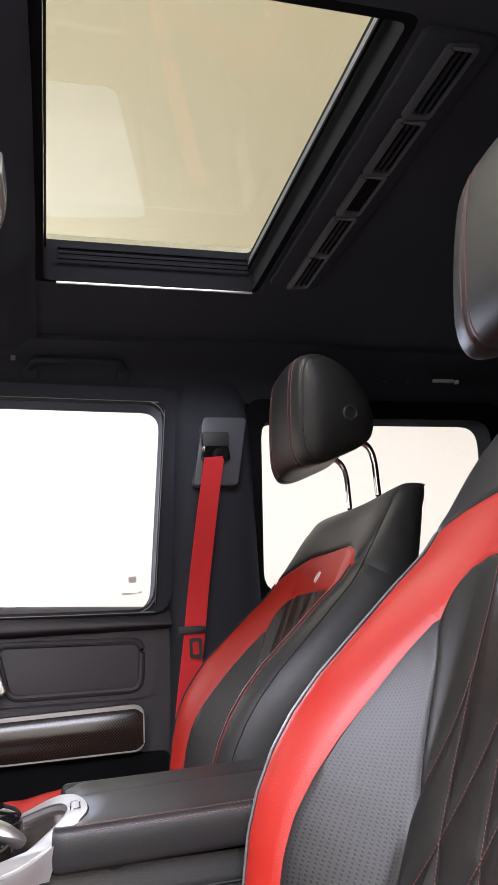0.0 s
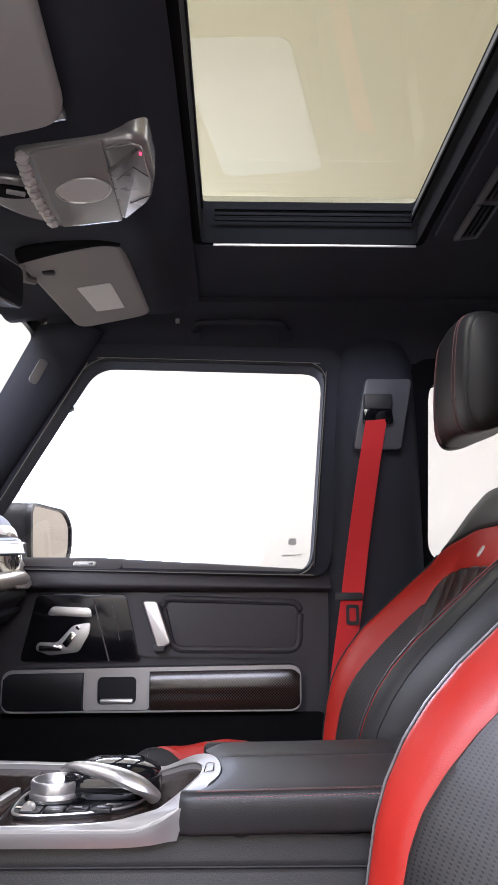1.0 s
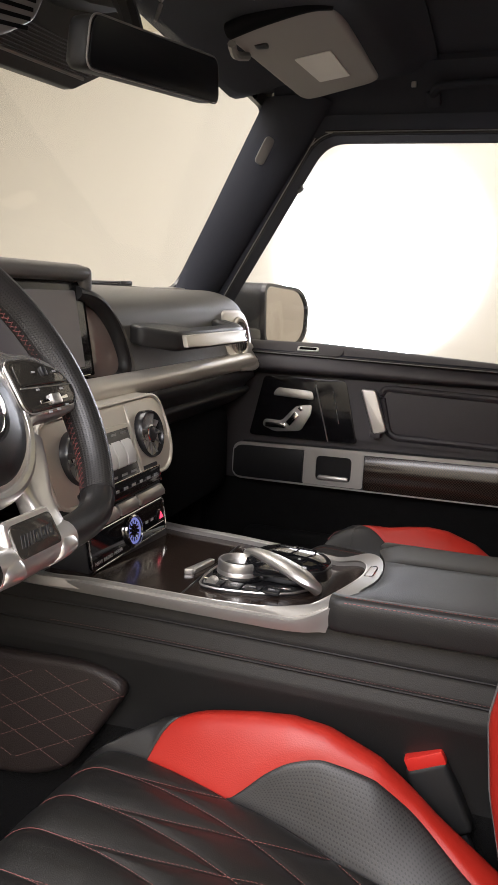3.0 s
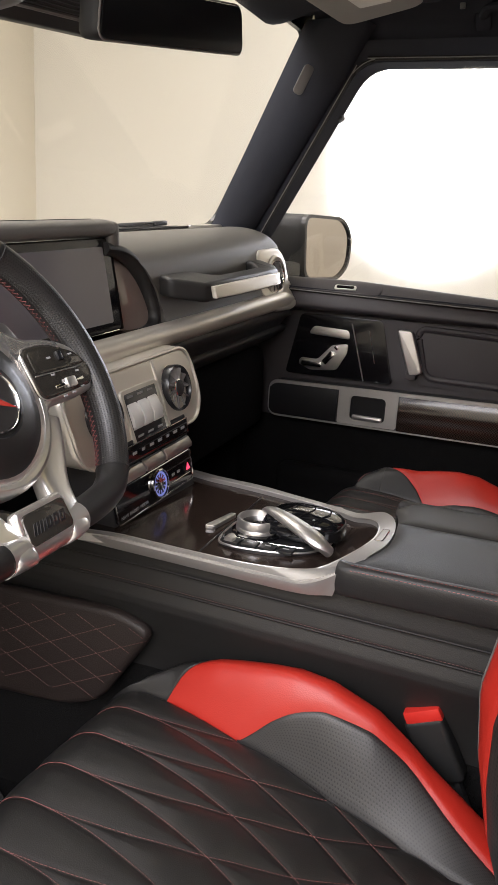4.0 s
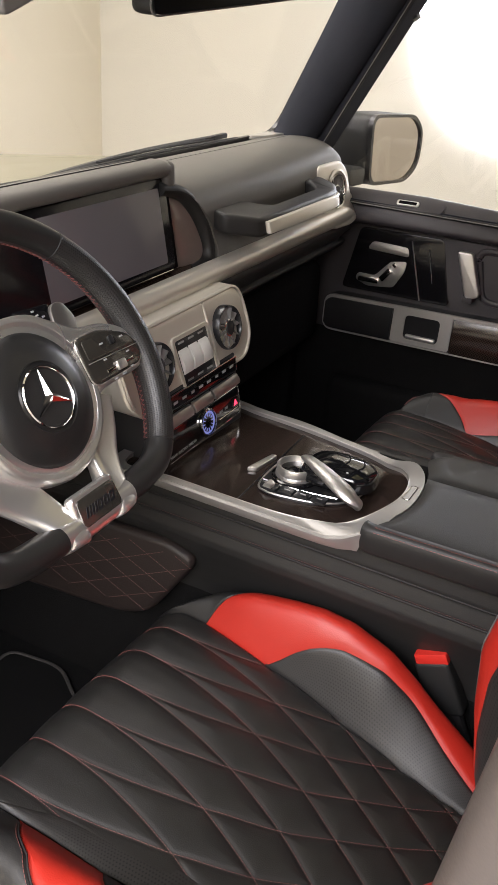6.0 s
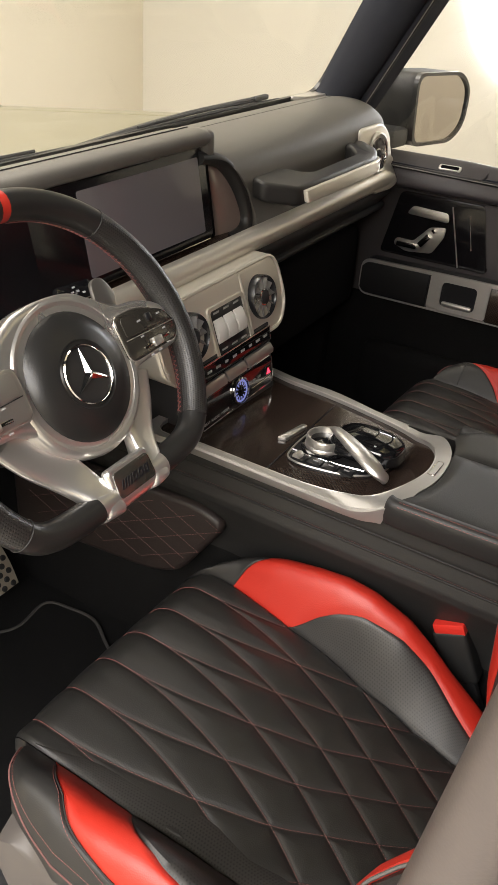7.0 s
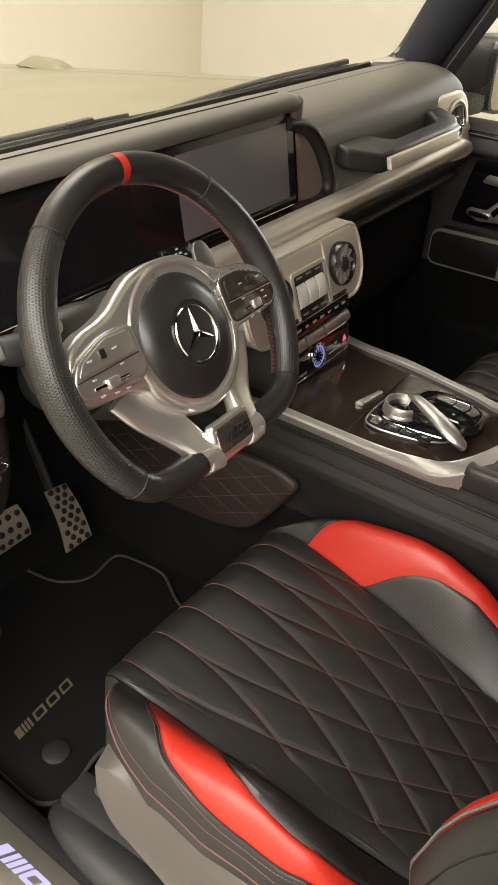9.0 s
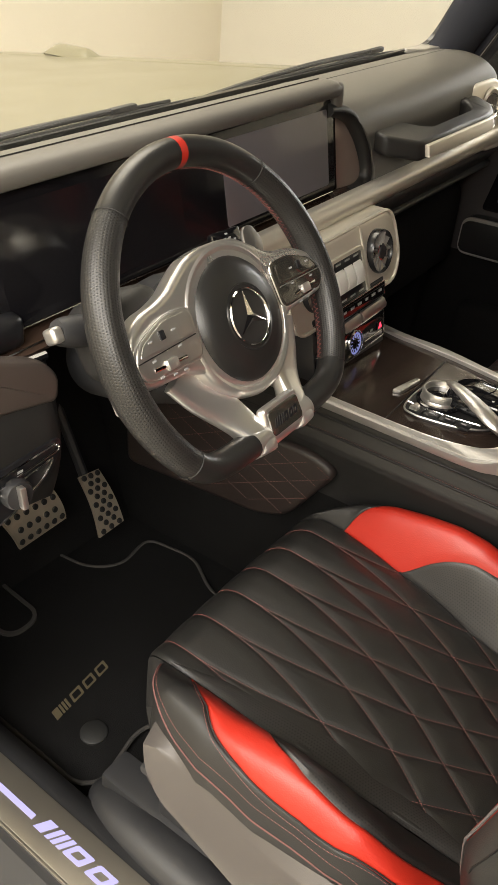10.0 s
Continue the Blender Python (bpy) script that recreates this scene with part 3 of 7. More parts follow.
def sunroof():
    e = tagged(new("window_2"), "open-shade tinted glass sunroof in black frame", "sunroof", kind="structure")
    h_in = round_poly([(0.036, -0.33), (0.036, 0.337), (0.428, 0.337), (0.428, -0.33)], 0.012, 4)
    part("sunroof_frame", ring_plate(hole, h_in, flat, 1.914, 1.996), SEAL, e)
    for k, (x, z) in enumerate(((0.4225, 1.972), (0.4205, 1.963), (0.418, 1.955))):
        part("track", rbox((x, 0, z), (0.005, 0.64, 0.005), 0.001), ANCHOR if k < 2 else SEAL, e)
    for k in range(3):
        part("seal", rbox((0.24, 0.330 - 0.004 * k, 1.978 - 0.013 * k), (0.36, 0.005, 0.006), 0.002), SEAL, e)
    part("side_strip", rbox((0.243, 0.340, 1.9115), (0.37, 0.005, 0.004), 0.0015), ALU, e, "thin bright strip under the opening")
    part("front_track", rbox((0.0385, 0, 1.972), (0.004, 0.64, 0.004), 0.001), PLASTIC, e)
    part("pane", rbox((0.23, 0, 1.999), (0.46, 0.74, 0.005), 0), ROOFGLASS, e, "tinted roof glass").visible_shadow = False


sunroof()


def roof_vent():
    """The strip of air outlets across the roof behind the sunroof."""
    e = thing("roof_vent", (0.515, 0, 1.91), "long black slatted air vent behind the sunroof", "air vent")
    a, b = 0.276, -0.322
    part("housing", prism(round_rect(0.094, a - b + 0.03, 0.012), lambda p, q, h: (0.494 + p, q + (a + b) / 2, 1.912 - h), 0, 0.010, 0.003), LINER, e)
    cells = [(0.272, 0.158, True), (0.150, 0.034, True), (0.018, -0.078, False), (-0.088, -0.198, True), (-0.212, -0.325, True)]
    for y0, y1, slatted in cells:
        part("opening", rbox((0.500, (y0 + y1) / 2, 1.9005), (0.028, y0 - y1 - 0.006, 0.005), 0.002), SEAL, e)
        part("cell_frame", ring_plate([(p - 0.006 if p < 0 else p, q) for p, q in round_rect(0.036, y0 - y1 + 0.010, 0.006)], round_rect(0.028, y0 - y1 - 0.006, 0.004), lambda p, q, h: (0.500 + p, (y0 + y1) / 2 + q, 1.901 - h - (0.004 if p < -0.012 else 0)), 0, 0.006), ANCHOR, e)
        if slatted:
            for k in range(2):
                part("slat", rbox((0.4955 + 0.009 * k, (y0 + y1) / 2, 1.8965), (0.0020, y0 - y1 - 0.004, 0.006), 0.0008), PLASTIC, e)
    return e


roof_vent()


def roof_handle(x0, x1):
    e = thing("grab_handle", ((x0 + x1) / 2, 0.68, 1.87), "black folding roof grab handle above the door", "grab handle")
    part("grip", tube(curve([(x0 + 0.01, 0.690, 1.868), (x0 + 0.02, 0.655, 1.874), (x0 + 0.045, 0.647, 1.877), (x1 - 0.045, 0.647, 1.877), (x1 - 0.02, 0.655, 1.874), (x1 - 0.01, 0.690, 1.868)], 5), 0.0095, 8, flat=0.8), LINER, e)
    for x in (x0 + 0.012, x1 - 0.012):
        part("mount", rbox((x, 0.688, 1.866), (0.03, 0.022, 0.032), 0.006, m=pose(0, 0, 0, 35, 0, 0)), LINER, e)
    return e


roof_handle(-0.005, 0.222)
hook = thing("coat_hook", (-0.029, 0.652, 1.885), "tiny pale clip on the roof lining", "clip")
part("clip", rbox((-0.029, 0.652, 1.884), (0.010, 0.006, 0.014), 0.002), GREYPLASTIC, hook)
for x, y in ((0.866, 0.695), (0.930, 0.695)):
    hook = thing("coat_hook", (x, y, 1.872), "small dark coat hook above the rear window", "clip")
    part("clip", rbox((x, y, 1.872), (0.014, 0.016, 0.02), 0.004), PLASTIC, hook)
lamp = thing("rear_lamp", (1.030, 0.695, 1.871), "small clear reading lamp above the rear window", "lamp")
part("lens", rbox((1.030, 0.693, 1.871), (0.062, 0.022, 0.016), 0.004, m=None), LAMPCLEAR, lamp)
part("button", rbox((1.069, 0.693, 1.867), (0.012, 0.020, 0.012), 0.003), LAMPCLEAR, lamp)

# rear of the cabin
rear = tagged(new("wall_cabin_rear"), "dark rear end of the cabin", "cabin wall", kind="structure")
part("rear_panel", rbox((1.80, 0, 1.25), (0.04, 1.5, 1.40), 0), LINER, rear)
part("rear_side", rbox((1.50, 0.76, 1.28), (0.62, 0.05, 1.32), 0), LINER, rear)
for x0, x1, z0, z1 in ((0.50, 1.86, 1.806, 1.93),):
    part("rear_rail", rbox(((x0 + x1) / 2, 0.745, (z0 + z1) / 2), (x1 - x0, 0.03, z1 - z0), 0), LINER, rear)
part("rear_side_left", rbox((1.16, -0.76, 1.28), (1.30, 0.05, 1.32), 0), LINER, rear)
roof = tagged(new("roof_skin"), "pale outer roof skin", "car roof", kind="structure")
part("roof_sheet", ring_plate(round_poly([(-0.42, -0.74), (-0.42, 0.74), (1.85, 0.74), (1.85, -0.74)], 0.05, 4), round_poly([(0.01, -0.36), (0.01, 0.36), (0.45, 0.36), (0.45, -0.36)], 0.02, 4), flat, 1.998, 2.02), PAINT, roof)
for sgn in (1, -1):
    part("roof_edge", rbox((0.745, sgn * 0.755, 1.93), (2.21, 0.03, 0.16), 0.01), PAINT, roof)
part("roof_front_edge", rbox((-0.395, 0, 1.965), (0.03, 1.40, 0.08), 0.01), PAINT, roof)

# ---- windscreen ----
ws = tagged(new("window_1"), "clear raked windscreen with black edge band", "windscreen", kind="structure")
WX = lambda z: -0.352 + (z - 1.847) * 0.478
part("pane", prism([(-0.74, 1.33), (-0.68, 1.905), (0.68, 1.905), (0.74, 1.33)], lambda p, q, h: (WX(q) - h, p, q), 0.0, 0.005, 0), GLASS, ws, "windscreen glass").visible_shadow = False
b_out = round_poly([(-0.76, 1.30), (-0.70, 1.92), (0.70, 1.92), (0.76, 1.30)], 0.05, 6)
b_in = round_poly([(-0.680, 1.372), (-0.690, 1.856), (0.712, 1.862), (0.690, 1.475)], 0.040, 6)
part("edge_band", ring_plate(b_out, b_in, lambda p, q, h: (WX(q) - h, p, q), 0.006, 0.016), DARKPAINT, ws)
part("scuttle", solid(grid(lambda u, v: Vector((-0.655 + 0.075 * v, -0.72 + 1.44 * u, 1.342 + 0.080 * (1.44 * u - 0.32) + 0.026 * math.sin(v * math.pi / 2))), 24, 6), 0.02), SEAL, ws)

# ---- bonnet and wipers outside the windscreen ----
car = thing("bonnet", (-1.4, 0, 1.2), "pale cream flat bonnet with raised indicators", "car bonnet")


def hood(u, v):
    # rises a little towards the passenger side, with softly rolled edges
    x = -0.66 - 1.50 * u
    y = -0.74 + 1.48 * v
    z = 1.400 - 0.140 * u + 0.06 * (y - 0.74) - 0.02 * smooth(0.90, 1.0, u) + 0.012 * math.cos(math.pi * (v - 0.5)) - 0.016 * smooth(0.93, 1, abs(2 * v - 1))
    return Vector((x, y, z))


part("bonnet_skin", solid(grid(hood, 30, 30), 0.01), PAINT, car)
part("grille_front", rbox((-2.13, 0, 1.08), (0.06, 1.40, 0.32), 0.03), PAINT, car)
for sgn in (-1, 1):
    part("wing", prism([(-0.66, 1.12), (-0.66, 1.352 + 0.045 * sgn), (-2.15, 1.212 + 0.045 * sgn), (-2.15, 1.00)], lambda p, q, h: (p, sgn * h, q), 0.735, 0.86, 0.02, 3), PAINT, car)
    part("indicator", solid(grid(lambda u, v: Vector((-1.86 + 0.20 * u, sgn * (0.745 + 0.085 * v), 1.252 + 0.04 * sgn + 0.030 * (math.sin(math.pi * min(0.5, u * 2.2)) * min(1.0, (1 - u) * 4) * math.sin(math.pi * v)) ** 0.6)), 16, 10), 0.006), PAINT, car, "raised wing indicator housing")


def wiper(y0, y1, cap):
    """A slim blade along the foot of the glass, with its arm and the capped joint."""
    e = thing("wiper", (-0.63, (y0 + y1) / 2, 1.41), "black windscreen wiper lying at the base of the glass", "wiper")
    z = lambda y: 1.416 + 0.078 * y
    at = lambda y, up, out=0.0: Vector((WX(z(y)) - 0.012 - out, y, z(y) + up))
    part("blade", tube([at(y0 + (y1 - y0) * k / 8, 0.004 + 0.004 * math.sin(math.pi * k / 8)) for k in range(9)], 0.0042, 6, flat=0.7), RUBBER, e)
    part("blade_spine", tube([at(y0 + (y1 - y0) * (0.15 + 0.7 * k / 8), 0.010 + 0.003 * math.sin(math.pi * k / 8), 0.004) for k in range(9)], 0.0026, 6), PLASTIC, e)
    part("arm", tube(curve([at(y0 - 0.06, -0.004, 0.02), at(y0 + 0.05, 0.006, 0.014), at((y0 + cap) / 2, 0.014, 0.010), at(cap, 0.015, 0.006)], 6), lambda t: 0.0075 - 0.003 * t, 6, flat=0.5), PLASTIC, e)
    part("arm_cap", rbox(at(cap, 0.013, 0.005), (0.012, 0.050, 0.010), 0.004, m=pose(0, 0, 0, 4.5, 0, 0)), PLASTIC, e)


wiper(-0.60, -0.02, -0.20)
wiper(0.04, 0.54, 0.48)

# ---- door mirror outside the passenger window ----
dm = thing("door_mirror", (-0.42, 0.98, 1.42), "black door mirror with rounded glass outside the window", "door mirror")
mm = lambda p, q, h: Vector((-0.395 + h, 1.115, 1.435)) + Vector((0.16, 1, 0)).normalized() * p + Vector((0, 0, 1)) * q
shape = round_poly([(-0.155, 0.082), (0.075, 0.085), (0.135, 0.045), (0.135, -0.045), (0.07, -0.085), (-0.135, -0.085)], 0.035, 6)
part("shell", prism(shape, mm, -0.11, 0.0, 0.02, 4), RUBBER, dm)
part("shell_rim", ring_plate(shape, [(p * 0.93, q * 0.91) for p, q in shape], mm, -0.006, 0.006), DARKPAINT, dm)
part("mirror_glass", prism([(p * 0.93 + 0.004, q * 0.91) for p, q in shape], mm, -0.002, 0.001, 0), MIRROR, dm, "silvered mirror glass")
part("foot", rbox((-0.46, 0.885, 1.375), (0.09, 0.17, 0.045), 0.015), RUBBER, dm)
peg = thing("window_peg", (-0.283, 0.778, 1.712), "small dark peg on the window frame", "peg")
part("peg", rbox((-0.283, 0.768, 1.711), (0.016, 0.03, 0.014), 0.003, m=pose(0, 0, 0, 0, -30, 0)), PLASTIC, peg)

# ---- floor, footwell, sill ----
floor = tagged(new("floor"), "black carpeted cabin floor with tunnel", "floor", kind="structure")
part("floor_sheet", rbox((0.45, 0, 0.575), (2.7, 1.42, 0.04), 0), CARPET, floor)
part("toe_board", solid(grid(lambda u, v: Vector((-0.70 - 0.14 * u ** 0.8 + 0.02, -0.70 + 1.4 * v, 0.59 + 0.62 * u)), 12, 4), 0.02), CARPET, floor)
part("bulkhead", rbox((-0.86, 0, 1.03), (0.03, 1.46, 0.50), 0), CARPET, floor)
part("kick_panel_right", rbox((-0.66, 0.745, 0.90), (0.40, 0.04, 0.64), 0.01), CARPET, floor)
part("kick_panel_left", rbox((-0.60, -0.72, 0.90), (0.40, 0.04, 0.64), 0.01), CARPET, floor)

sill = tagged(new("sill"), "dark door sill with lit metal tread plate", "door sill", kind="structure")
part("sill_body", prism([(-0.615, 0.60), (-0.63, 0.640), (-0.66, 0.657), (-0.742, 0.653), (-0.765, 0.63), (-0.80, 0.60), (-0.83, 0.52), (-0.62, 0.52)], lambda p, q, h: (h, p, q), -0.58, 0.60, 0.002), PLASTIC, sill)
part("tread_plate", rbox((-0.10, -0.697, 0.6555), (0.66, 0.062, 0.006), 0.002), STEEL, sill, "brushed metal tread plate")
part("tread_edge", rbox((-0.10, -0.7295, 0.655), (0.66, 0.004, 0.007), 0.001), STEEL, sill)
part("lit_stripe", rbox((-0.345, -0.699, 0.6592), (0.152, 0.0072, 0.0012), 0), SILLGLOW, sill, "glowing pale violet stripe")
for x, w in ((-0.261, 0.0145), (-0.2405, 0.0070), (-0.2300, 0.0070), (-0.2195, 0.0070)):
    part("lit_bar", prism([(0, -0.707), (w, -0.707), (w + 0.012, -0.688), (0.012, -0.688)], lambda p, q, h: (x + p, q, 0.6587 + h), 0, 0.0008, 0), SILLGLOW, sill, "glowing pale violet bar")
for x, w in ((-0.188, 0.030), (-0.148, 0.032)):
    part("lit_bar", ring_plate(round_poly([(x - w / 2 - 0.005, -0.707), (x + w / 2 - 0.005, -0.707), (x + w / 2 + 0.006, -0.688), (x - w / 2 + 0.006, -0.688)], 0.003, 2), round_poly([(x - w / 4 - 0.003, -0.702), (x + w / 4 - 0.003, -0.702), (x + w / 4 + 0.003, -0.693), (x - w / 4 + 0.003, -0.693)], 0.002, 2), flat, 0.6587, 0.6596), SILLGLOW, sill)
part("sill_step", rbox((0.0, -0.775, 0.590), (1.1, 0.05, 0.012), 0.004), RUBBER, sill)


# ---- front seats ----
def seat(yc, inn, dx, dz, bdx, bdz, hdx, hdz, label):
    """A bolstered sports seat; b runs across it, plus towards the tunnel."""
    e = thing("front_seat", (0.05 + dx, yc, 0.60), label, "car seat", "front seats")
    P = lambda x, b, z: Vector((x + dx, yc + inn * b, z + dz))
    PB = lambda x, b, z: Vector((x + bdx, yc + inn * b, z + bdz))

    # cushion section
    q_t = [(-0.23, 0.190), (-0.136, 0.189), (-0.09, 0.181), (-0.03, 0.172), (0.05, 0.161), (0.127, 0.148), (0.20, 0.136), (0.28, 0.128)]
    qo_t = [(-0.23, 0.168), (-0.14, 0.166), (-0.03, 0.162), (0.06, 0.153), (0.127, 0.145), (0.20, 0.136), (0.28, 0.128)]
    half = lambda x, w: lerp(q_t if w >= 0 else qo_t, x)
    zc_t = [(-0.23, 0.898), (-0.10, 0.894), (-0.03, 0.888), (0.03, 0.879), (0.10, 0.864), (0.20, 0.846), (0.28, 0.835)]
    hc_t = [(-0.23, 0.900), (-0.18, 0.908), (-0.13, 0.935), (-0.08, 0.954), (-0.02, 0.966), (0.02, 0.971), (0.06, 0.968), (0.116, 0.948), (0.18, 0.903), (0.28, 0.845)]
    w_t = [(-0.23, 0.205), (-0.18, 0.222), (-0.12, 0.245), (-0.06, 0.262), (0.02, 0.260), (0.10, 0.252), (0.18, 0.234), (0.28, 0.212)]

    def section(x, w):
        q, zc, hc, wid = half(x, w), lerp(zc_t, x), lerp(hc_t, x), lerp(w_t, x)
        c = min(0.212, wid - 0.028)
        s, w = (1 if w >= 0 else -1), abs(w)
        hc -= 0.020 * smooth(-0.14, -0.05, x) * (s < 0)
        if w <= 1:
            b, z = w * q, zc + 0.006 * (1 - w * w)
        elif w <= 2:
            t = w - 1
            b, z = q + (c - q) * t, zc + (hc - zc) * math.sin(t * math.pi / 2) ** 1.15
        else:
            a = (w - 2) * math.pi / 2
            b, z = c + (wid - c) * math.sin(a) ** 0.85, hc - (hc - 0.815) * (1 - math.cos(a)) ** 1.05
        return s * b, z

    def along(u):
        # from the back of the cushion, over its rounded front, and down
        if u < 0.76:
            return 0.275 - (0.275 + 0.165) * u / 0.76, 0.0
        if u < 0.94:
            a = (u - 0.76) / 0.18 * math.pi / 2
            return -0.165 - 0.055 * math.sin(a), 0.055 * (1 - math.cos(a))
        return -0.22 + 0.01 * (u - 0.94) / 0.06, 0.055 + 0.075 * (u - 0.94) / 0.06

    pipe_t = [(0.0, 2.67), (0.44, 2.67), (0.505, 2.62), (0.57, 2.57), (0.655, 2.53), (0.71, 2.38), (0.75, 2.13), (0.772, 1.70), (0.795, 1.12), (0.83, 1.02), (1.0, 1.02)]
    pipe = lambda u: glide(pipe_t, u)

    def cushion(u, w, lift=0.0):
        x, drop = along(u)
        if w < -pipe(u):
            # below its piping the door side falls straight
            k = (-w - pipe(u)) / (3 - pipe(u))
            b, z = section(x, -pipe(u))
            b, z = b - 0.004 * math.sin(k * math.pi / 2), z + (0.800 + 0.2 * drop - z) * k
        else:
            b, z = section(x, w)
            z = max(z, 0.80 + drop * 0.2) if abs(w) > 2.6 else z
        b *= 1 - 0.10 * smooth(0.76, 0.96, u)
        return P(x, b, z - drop + lift)

    U = lambda x: (0.275 - x) / 0.44 * 0.76
    hy, x0, b0 = 0.029, 0.010, 0.005
    span = 0.053
    rows_x = [(x0, 0), (0.087, 1), (0.140, 2), (0.190, 3), (0.234, 4), (0.276, 5)]

    def bend(x):
        # half steps of the diamonds; towards the front the lines run together into pleats
        if x > x0:
            return glide(rows_x, x)
        s = min(1.0, (x0 - x) / 0.172)
        return -math.sin(s * math.pi / 2)

    def line_gap(x, b):
        g = bend(x) / 2
        s = (b - b0) / (2 * hy)
        return min(abs(v - round(v)) for v in (s + g, s - g)) * span

    def quilted(u, v):
        w = 2 * v - 1
        x, drop = along(u)
        b, _ = section(x, w)
        d = line_gap(x, b)
        fade = 1 - 0.75 * smooth(0.86, 0.97, u)
        lift = (0.0030 * math.sin(min(1, d / 0.020) * math.pi / 2) - 0.0010 * math.exp(-(d / 0.0025) ** 2)) * fade
        edge = (1 - abs(w)) * half(x, w)
        lift -= 0.004 * max(0, 1 - edge / 0.006) ** 2
        return cushion(u, w, lift)

    c = part("cushion", grid(quilted, 250, 150, su=0.55, sv=0.34), QUILT, e, "diamond-quilted black leather cushion", sharp=180)
    lines = []
    for n in range(-14, 15):
        for s in (1, -1):
            run = []
            for k in range(120):
                u = 0.02 + 0.86 * k / 119
                x, drop = along(u)
                b = b0 + 2 * hy * (n - s * bend(x) / 2)
                if abs(b) < half(x, b) - 0.006:
                    w = b / half(x, b)
                    run.append(cushion(u, w, 0.0008))
                elif len(run) > 4:
                    lines.append(run)
                    run = []
                else:
                    run = []
            if len(run) > 4:
                lines.append(run)
    part("stitching", stitches(lines, 0.0026, 0.0017, r=0.00030), THREAD, c, "red diamond stitching", kind="stuff")

    if yc < 0:
        def edge_roll(u, v):
            uu = 0.08 + 0.69 * u
            x = along(uu)[0]
            wide = glide([(-0.168, 0.02), (-0.14, 0.08), (-0.06, 0.17), (0.02, 0.23), (0.10, 0.20), (0.24, 0.16)], x)
            return cushion(uu, -1 + wide * v, 0.0030 * math.sin(math.pi * (0.06 + 0.90 * v)) + 0.0006)
        part("edge_roll", grid(edge_roll, 90, 12, su=0.42, sv=0.034), PERF, c, "perforated roll along the cushion")

    r1_t = [(-0.035, 1.0), (-0.02, 1.14), (0.005, 1.35), (0.044, 1.55), (0.086, 1.66), (0.128, 1.72), (0.17, 1.72), (0.212, 1.58), (0.28, 1.35)]
    r2_t = [(-0.138, 1.0), (-0.130, 1.40), (-0.118, 1.78), (-0.101, 2.12), (-0.075, 2.34), (-0.03, 2.44), (0.10, 2.42), (0.18, 2.30), (0.28, 2.25)]

    def strip(side, ua, ub, lo, hi, nu, nv, su, sv):
        def f(u, v):
            uu = ua + (ub - ua) * u
            x = along(uu)[0]
            a, b = lo(x), hi(x)
            w = a + (b - a) * v
            edge = min(v, 1 - v) * max(0.004, (b - a) * 0.06)
            return cushion(uu, side * w, -0.0035 * max(0, 1 - edge / 0.005) ** 2)
        return grid(f, nu, nv, su=su, sv=sv)

    # on the door side the stripe sits further out
    r1o_t = [(-0.035, 1.0), (-0.015, 1.50), (0.005, 1.82), (0.03, 1.98), (0.064, 2.06), (0.112, 2.02), (0.16, 1.78), (0.20, 1.58), (0.28, 1.35)]
    r2o_t = [(-0.138, 1.0), (-0.132, 1.10), (-0.120, 1.38), (-0.100, 1.75), (-0.062, 2.14), (-0.01, 2.36), (0.04, 2.44), (0.10, 2.42), (0.166, 2.22), (0.28, 2.05)]
    r1p_t = [(-0.032, 1.0), (0.0, 1.12), (0.03, 1.22), (0.10, 1.36), (0.20, 1.36), (0.28, 1.30)]
    one = lambda x: 1.0
    for side in (1, -1):
        r1 = (lambda x: glide(r1_t, x)) if side > 0 else (lambda x: glide(r1o_t if yc < 0 else r1p_t, x))
        far = yc > 0 and side < 0
        x_tip = -0.125 if far else -0.138
        r2 = (lambda x: glide(r2_t, x)) if side > 0 else (lambda x: glide(r2o_t, x))
        lo = r1
        if far:
            # here the stripe starts high on the bolster and widens inward
            r2 = lambda x: glide([(-0.125, 2.22), (-0.105, 2.38), (-0.03, 2.44), (0.10, 2.42), (0.166, 2.22), (0.28, 2.05)], x)
            lo = lambda x: glide([(-0.125, 2.20), (-0.085, 1.75), (-0.05, 1.30), (-0.032, 1.0)], x) if x < -0.032 else r1(x)
            part("bolster_front", strip(side, U(-0.032), U(-0.125), one, lo, 20, 16, 0.06, 0.08), BLACK, e, "black leather bolster front")
        part("side_bolster", strip(side, 0.0, 1.0, lambda x: r2(x) if x > x_tip else 1.0, lambda x: 3.0, 120, 40, 0.55, 0.2), BLACK, e, "black leather cushion bolster")
        part("bolster_stripe", strip(side, 0.0, U(x_tip), lo, r2, 60, 16, 0.4, 0.08), RED, e, "bright red leather bolster stripe")
        part("bolster_insert", strip(side, 0.0, U(-0.032 if far else -0.035), one, r1, 50, 16, 0.31, 0.075), PERF, e, "perforated dark leather insert")
        rim = [[cushion(0.02 + 0.92 * k / 100, 2.2 + math.log(1 + math.exp(9 * (r2(along(0.02 + 0.92 * k / 100)[0]) - 2.2))) / 9 + 0.12, 0.0008) for k in range(101)]]
        if side < 0:
            # double seam along the piping, single seam beside the stripe
            ks = [0.02 + 0.76 * k / 110 for k in range(111)]
            rim = [[cushion(u, -(pipe(u) - 0.10), 0.0006) for u in ks], [cushion(u, -(r2(along(u)[0]) + 0.07), 0.0006) for u in ks if along(u)[0] > x_tip + 0.006]]
            part("bolster_edge_line", tube([cushion(u, -pipe(u), 0.0006) for u in ks], 0.0010, 6), BROWNTHREAD, e, "thin dull red piping")
